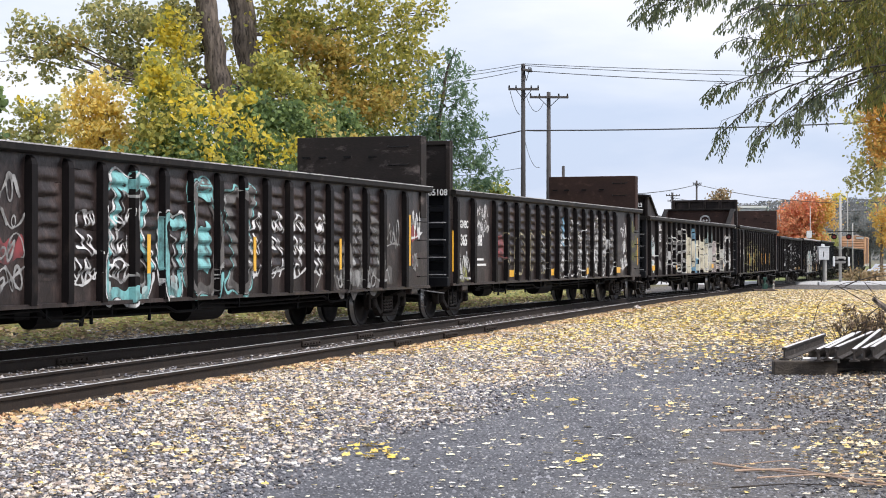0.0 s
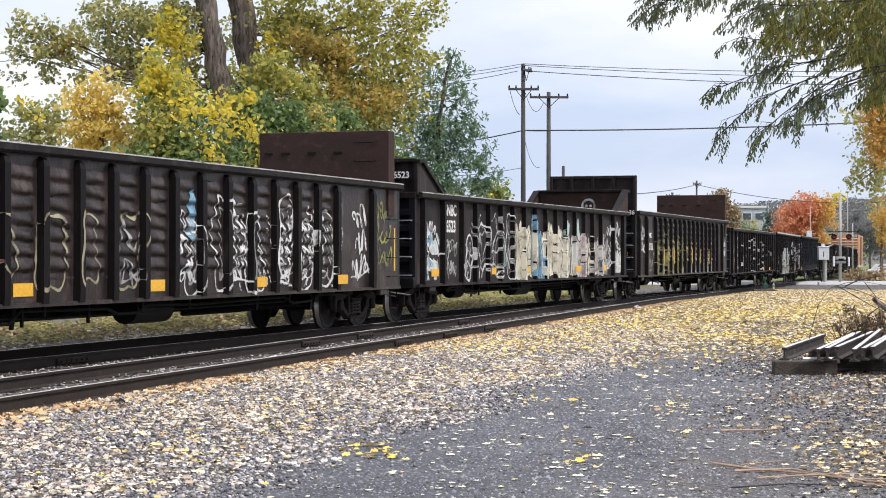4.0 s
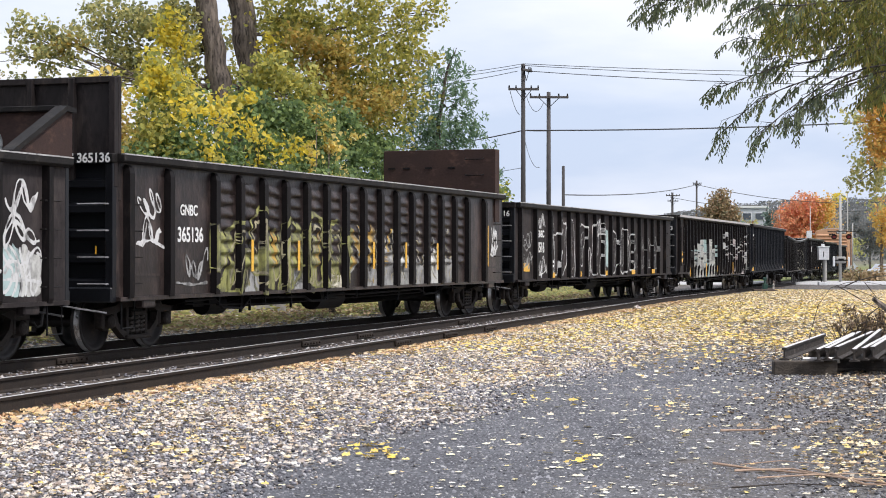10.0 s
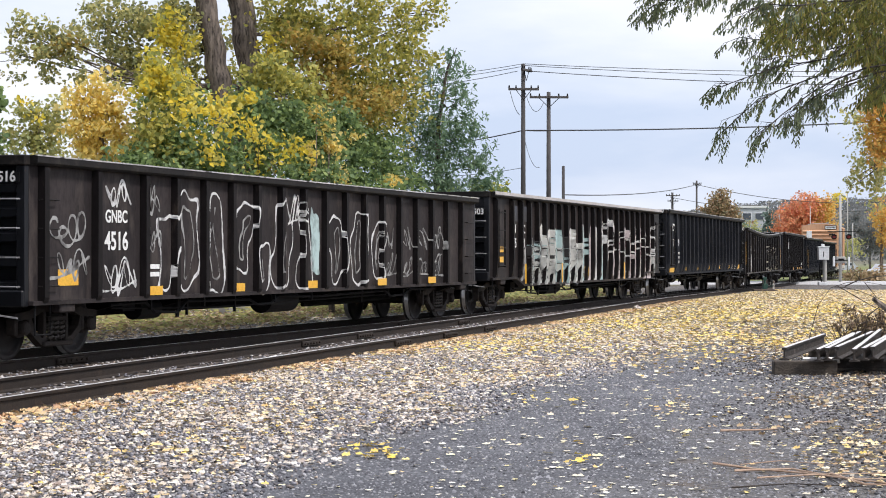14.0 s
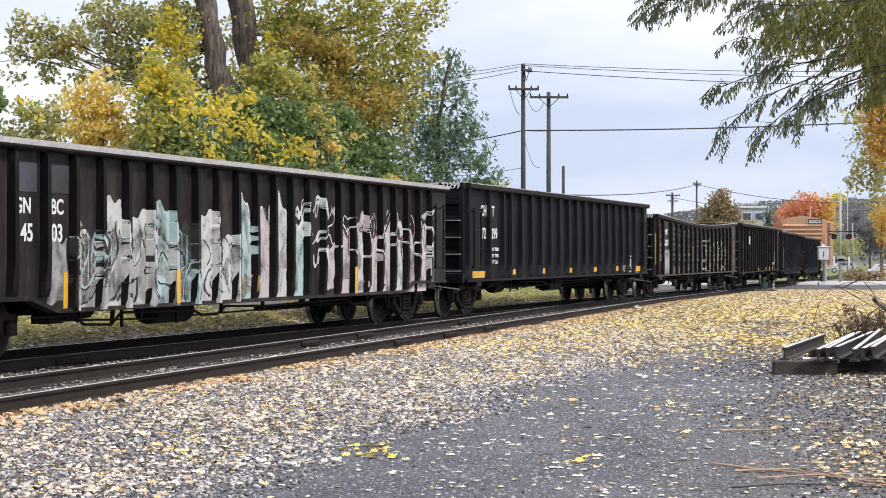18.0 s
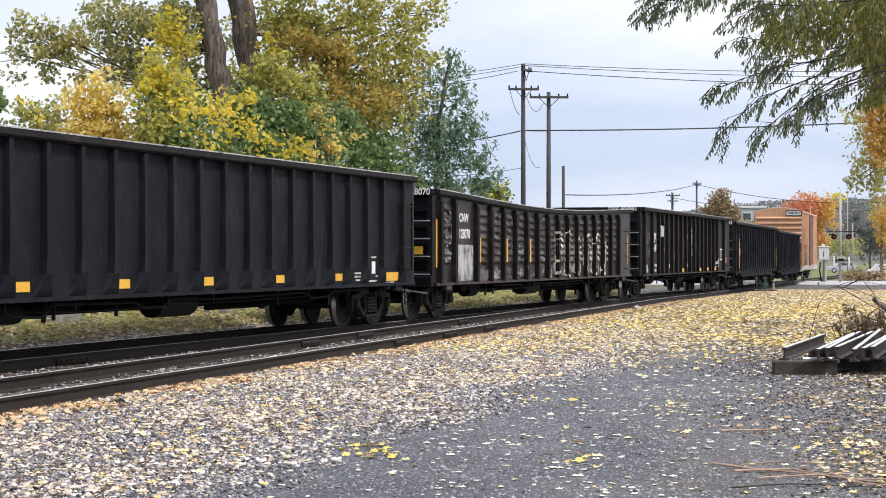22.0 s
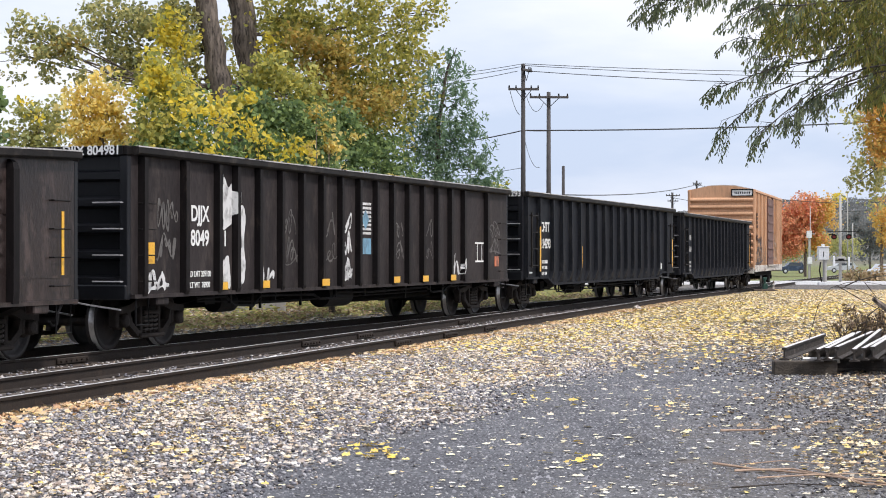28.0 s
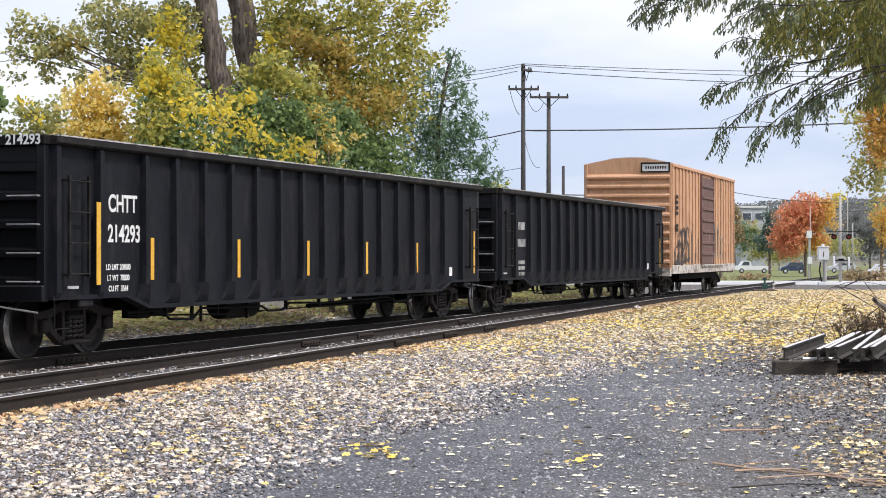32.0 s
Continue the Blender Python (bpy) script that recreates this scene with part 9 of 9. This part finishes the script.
# stack of old rails on timbers
def stack():
    for (xa, xb, yy, h0) in ((4.62, 5.5, 25.15, 0.2), (5.9, 8.6, 28.9, 0.18)):
        solid_thing("timber", Solid().box(0, xb - xa, -0.12, 0.12, 0, h0, 0.015), M["timber"], "dark weathered timber bearing old rails", "timber", "timbers under the rails", at=pose(xa, yy, float(ground_z(xa, yy)) - 0.005, 0, 0, -3))
    z = GROUND + 0.2
    rows = [(4.79, 25.2, 6.28, 29.6, 0.178)]
    near = (1447, 1466, 1486, 1511, 1531, 1550, 1572)
    for i, px in enumerate(near):
        xa, ya, _ = seen_at(px, 622, 24.75)
        rows.append((xa, ya + 0.1 * (i % 3), xa + 1.72, ya + 5.3 + 0.25 * (i % 2), 0.178 + 0.012 * (i % 3)))
    # added lower rails, dark all over, standing in for shade under the stack
    for k in range(5):
        rows.append((5.55 + 0.1 * k, 25.7 + 0.16 * k, 8.4, 25.6 + 0.16 * k, 0.0))
    for i, (xa, ya, xb, yb, up) in enumerate(rows):
        me = rail_mesh([(xa, ya, z + up), ((xa + xb) / 2, (ya + yb) / 2, z + up + (0.02 if i == 4 else 0)), (xb, yb, z + up + (0.05 if i == 4 else 0))], "old_rail", (M["old_rail"], M["old_rail_top"] if up > 0.1 else M["old_rail"]))
        tagged(new("old_rail", me), "old rusted rail with a pale worn head, stacked on timbers" if up > 0.1 else "added dark rail filling the shaded gap under the stack", "rail", "stacked old rails")
    bar = Solid().tube([(5.0, 24.95, z + 0.03), (5.5, 25.0, z + 0.03), (5.52, 25.05, z - 0.02)], 0.025, 6)
    solid_thing("iron_rod", bar, M["old_rail_top"], "short pale bent iron rod on the timber", "rod")


stack()

# bare vines and twigs
vr = random.Random(9)
vine = thing("bare_vine", "leafless arching vine stems beside the stacked rails", "shrub")
for line, r in ((((1432, 600), (1448, 540), (1470, 510), (1500, 500), (1530, 499), (1565, 505), (1600, 515)), 0.006), (((1475, 508), (1495, 509), (1520, 515), (1545, 525), (1600, 545)), 0.007), (((1495, 507), (1515, 498), (1540, 491), (1570, 488), (1600, 486)), 0.011), (((1480, 505), (1540, 540), (1600, 570)), 0.008), (((1530, 600), (1535, 560), (1560, 540), (1600, 530)), 0.012), (((1530, 500), (1550, 525), (1560, 560)), 0.007), (((1510, 600), (1520, 575), (1545, 565), (1580, 580)), 0.01)):
    part("stem", Solid().tube([seen_at(a, b, 27.5) for a, b in line], r, 5, r * 0.4), M["twig"], vine)
part("stump", Solid().tube([seen_at(1545, 528, 27.3), seen_at(1560, 540, 27.3), seen_at(1590, 560, 27.3)], 0.035, 7, 0.06), M["bark"], vine)


def stick(pts, r, mat, label, name="stick"):
    s = Solid()
    s.tube([(x, y, float(ground_z(x, y)) + r + lift) for x, y, lift in pts], r, 6, r * 0.5)
    return solid_thing(name, s, mat, label, "stick", "fallen sticks")


def on_ground(px, py):
    d = FOC * (EYE_Z - GROUND) / (py - 451.35)
    return (px - 784) / FOC * d, d


for line, r, m in ((((1275, 766), (1330, 765), (1375, 762)), 0.012, "dry_stick"), (((1262, 826), (1330, 832), (1420, 842), (1568, 862), (1640, 870)), 0.011, "dry_stick"), (((1300, 838), (1400, 835), (1500, 850), (1600, 852)), 0.010, "dry_stick"),
                   (((1295, 868), (1400, 860), (1560, 868)), 0.007, "twig"), (((1420, 832), (1470, 850), (1520, 880)), 0.006, "twig"), (((1340, 850), (1450, 846), (1568, 842)), 0.008, "dry_stick"), (((1470, 845), (1530, 862), (1600, 866)), 0.012, "dry_stick"), (((1310, 824), (1380, 818), (1450, 825)), 0.005, "dry_stick"), (((1440, 752), (1470, 750)), 0.012, "dry_stick")):
    pts = [(*on_ground(a, b), vr.uniform(0.0, 0.02)) for a, b in line]
    stick(pts, r, M[m], "thin dry fallen branch lying on the gravel" if m == "dry_stick" else "thin dark twig lying on the gravel")
lx, ly_ = on_ground(212, 716)
solid_thing("dark_stone", Solid().add([(x * 0.16, y * 0.16, z * 0.22) for x, y, z in PEB_V], PEB_F), M["dark"], "single dark lump of stone by the rail", "stone", at=pose(lx, ly_, GROUND))
solid_thing("white_scrap", Solid().add([(x * 0.26, y * 0.16, z * 0.16) for x, y, z in PEB_V], PEB_F), M["white"], "small white scrap between the siding rails", "scrap", at=pose(*siding(8.3, -0.16), -0.06))
solid_thing("white_stone", Solid().add([(x * 0.3, y * 0.2, z * 0.3) for x, y, z in PEB_V], PEB_F), M["worn_white"], "pale stone beside the siding", "stone", at=pose(*siding(37.5, 0.35), GROUND + 0.05))

# brighter single leaves and small drifts on the drive
dr = np.random.default_rng(31)
for px, py, wpx, cnt in ((670, 810, 30, 26), (680, 795, 18, 10), (1020, 788, 8, 3), (1030, 818, 16, 12), (940, 705, 22, 12), (1020, 716, 8, 5), (1185, 718, 26, 40), (630, 792, 24, 12), (1480, 800, 70, 90), (1540, 835, 50, 120), (1530, 790, 50, 80), (1280, 632, 16, 24), (300, 800, 50, 60), (480, 745, 40, 40)):
    q = [on_ground(px + dr.normal(0, wpx * 0.9), py + dr.normal(0, 6 if cnt < 30 else 16)) for _ in range(cnt)]
    qx, qy = np.array([a[0] for a in q]), np.array([a[1] for a in q])
    ob = leaves_at(qx, qy, dr.uniform(0.03, 0.07, cnt) if px > 1400 else dr.uniform(0.035, 0.085, cnt), "leaf_drift", "drift of tan and yellow leaves at the edge of the drive" if px > 1400 else "small drift of bright yellow leaves on the drive", fallen_mat if px > 1400 or cnt > 30 else fresh_mat, 0.02)

# concrete block on the bank
bx0, by0, _ = seen_at(90, 575, 36.0)
solid_thing("concrete_block", Solid().box(-0.55, 0.55, -0.4, 0.4, -0.1, 0.45, 0.03), M["concrete"], "weathered concrete block on the bank behind the tracks", "concrete block", at=pose(bx0, by0, float(ground_z(bx0, by0)), 0, 0, 72))
bx0, by0, _ = seen_at(440, 545, 45.0)
solid_thing("concrete_block", Solid().box(-1.6, 1.6, -0.3, 0.3, -0.1, 0.45, 0.03), M["concrete"], "low concrete kerb half hidden on the bank", "concrete block", at=pose(bx0, by0, float(ground_z(bx0, by0)), 0, 0, 70))


# far building and parked vehicles
def building(px, py, w, h_, dist, label, mat, floors=2):
    x, y, z = seen_at(px, py, dist)
    zg = float(ground_z(x, y))
    b = thing("commercial_building", label, "building", at=pose(x, y, zg))
    H = z - zg
    part("wall", Solid().box(-w / 2, w / 2, 0, 14, -0.5, H), mat, b)
    part("roof", Solid().box(-w / 2 - 0.2, w / 2 + 0.2, -0.2, 14.2, H, H + 0.35), M["case_white"], b)
    n_ = max(int(w / 2.6), 2)
    for f in range(floors):
        for i in range(n_):
            xx = -w / 2 + (i + 0.5) * w / n_
            wd = part("window", Solid().box(xx - 0.85, xx + 0.85, -0.06, 0.05, H - 2.3 - 3.1 * f, H - 0.9 - 3.1 * f), M["case_white"], b)
            part("pane", Solid().box(xx - 0.75, xx + 0.75, -0.09, -0.055, H - 2.2 - 3.1 * f, H - 1.0 - 3.1 * f), M["glass"], wd)
    return b


building(1333, 368, 4.6, 8, 330.0, "pale flat-roofed building among the trees", M["brick_far"])


def vehicle(name, label, category, px, dist, paint, L, H, pickup=False, turn=0):
    x, y = (px - 784) / FOC * dist, dist
    c = thing(name, label, category, at=pose(x, y, float(ground_z(x, y)), 0, 0, turn), group="parked vehicles")
    h = L / 2
    if pickup:
        o = [(-h, 0.45), (h, 0.45), (h, 1.0), (-0.1, 1.05), (-0.15, 1.05), (-0.45, 1.75), (-1.35, 1.75), (-1.85, 1.1), (-h + 0.05, 0.98), (-h, 0.8)]
    else:
        o = [(-h, 0.4), (h, 0.4), (h, 0.95), (h - 0.25, 1.05), (h - 0.6, H), (-h * 0.25, H), (-h * 0.5, 1.05), (-h + 0.05, 0.85)]
    part("body", Solid().extrude(o, -0.9, 0.9), paint, c)
    g = [(-0.5, 1.12), (-0.55, 1.65), (-1.3, 1.65), (-1.65, 1.12)] if pickup else [(h - 0.7, 1.08), (h - 0.85, H - 0.12), (-h * 0.22, H - 0.12), (-h * 0.42, 1.08)]
    part("side_window", Solid().extrude(g, -0.915, -0.895), M["glass"], c)
    for k in (-0.62, 0.6):
        w = part("wheel", Solid().lathe([(0.2, -0.95), (0.34, -0.94), (0.35, -0.9), (0.35, -0.7), (0.2, -0.68)], 18, (k * h * 1.0, 0, 0.35)), M["tyre"], c)
        part("rim", Solid().lathe([(0.05, -0.965), (0.2, -0.955)], 14, (k * h, 0, 0.35)), M["car_silver"], w)
    for k, m in ((-1, "white"), (1, "red")):
        part("lamp", Solid().box(*sorted((k * (h - 0.1), k * (h + 0.01))), -0.91, -0.6, 0.72, 0.88), M[m], c)
    return c


vehicle("pickup_truck", "white pickup truck parked beyond the crossing", "pickup truck", 1331, 255.0, M["car_white"], 5.2, 1.8, True)
vehicle("parked_car", "dark blue car parked on the grass", "car", 1402, 250.0, M["car_blue"], 3.6, 1.55)
vehicle("parked_car", "silver car standing beyond the crossing", "car", 1568, 175.0, M["car_silver"], 4.3, 1.5, turn=35)
vehicle("parked_car", "silver car parked in the distance", "car", 1490, 262.0, M["car_silver"], 4.3, 1.5)


# ---------------------------------------------------------------- what moves


def run(t):
    """Metres that the train has gone at t seconds."""
    return SPEED * t + GAIN * t * t


def car_pose(middle, half, t):
    s = middle - run(t)
    a, b = on_line(s - half), on_line(s + half)
    turn = math.degrees(math.atan2(b[1] - a[1], b[0] - a[0]))
    return pose((a[0] + b[0]) / 2, (a[1] + b[1]) / 2, (a[2] + b[2]) / 2, 0, 0, turn)


def motions():
    times = [float(t) for t in range(33)]
    spins = [k * 0.1 for k in range(321)]
    for car, middle, half, sets in CARS:
        walk(car, [(t, car_pose(middle, half, t)) for t in times])
        for w in sets:
            x = w.matrix_basis.translation.x
            walk(w, [(t, pose(x, 0, WHEEL_R, 0, 0, 0) @ Matrix.Rotation(-run(t) / WHEEL_R, 4, "Y")) for t in spins])


motions()
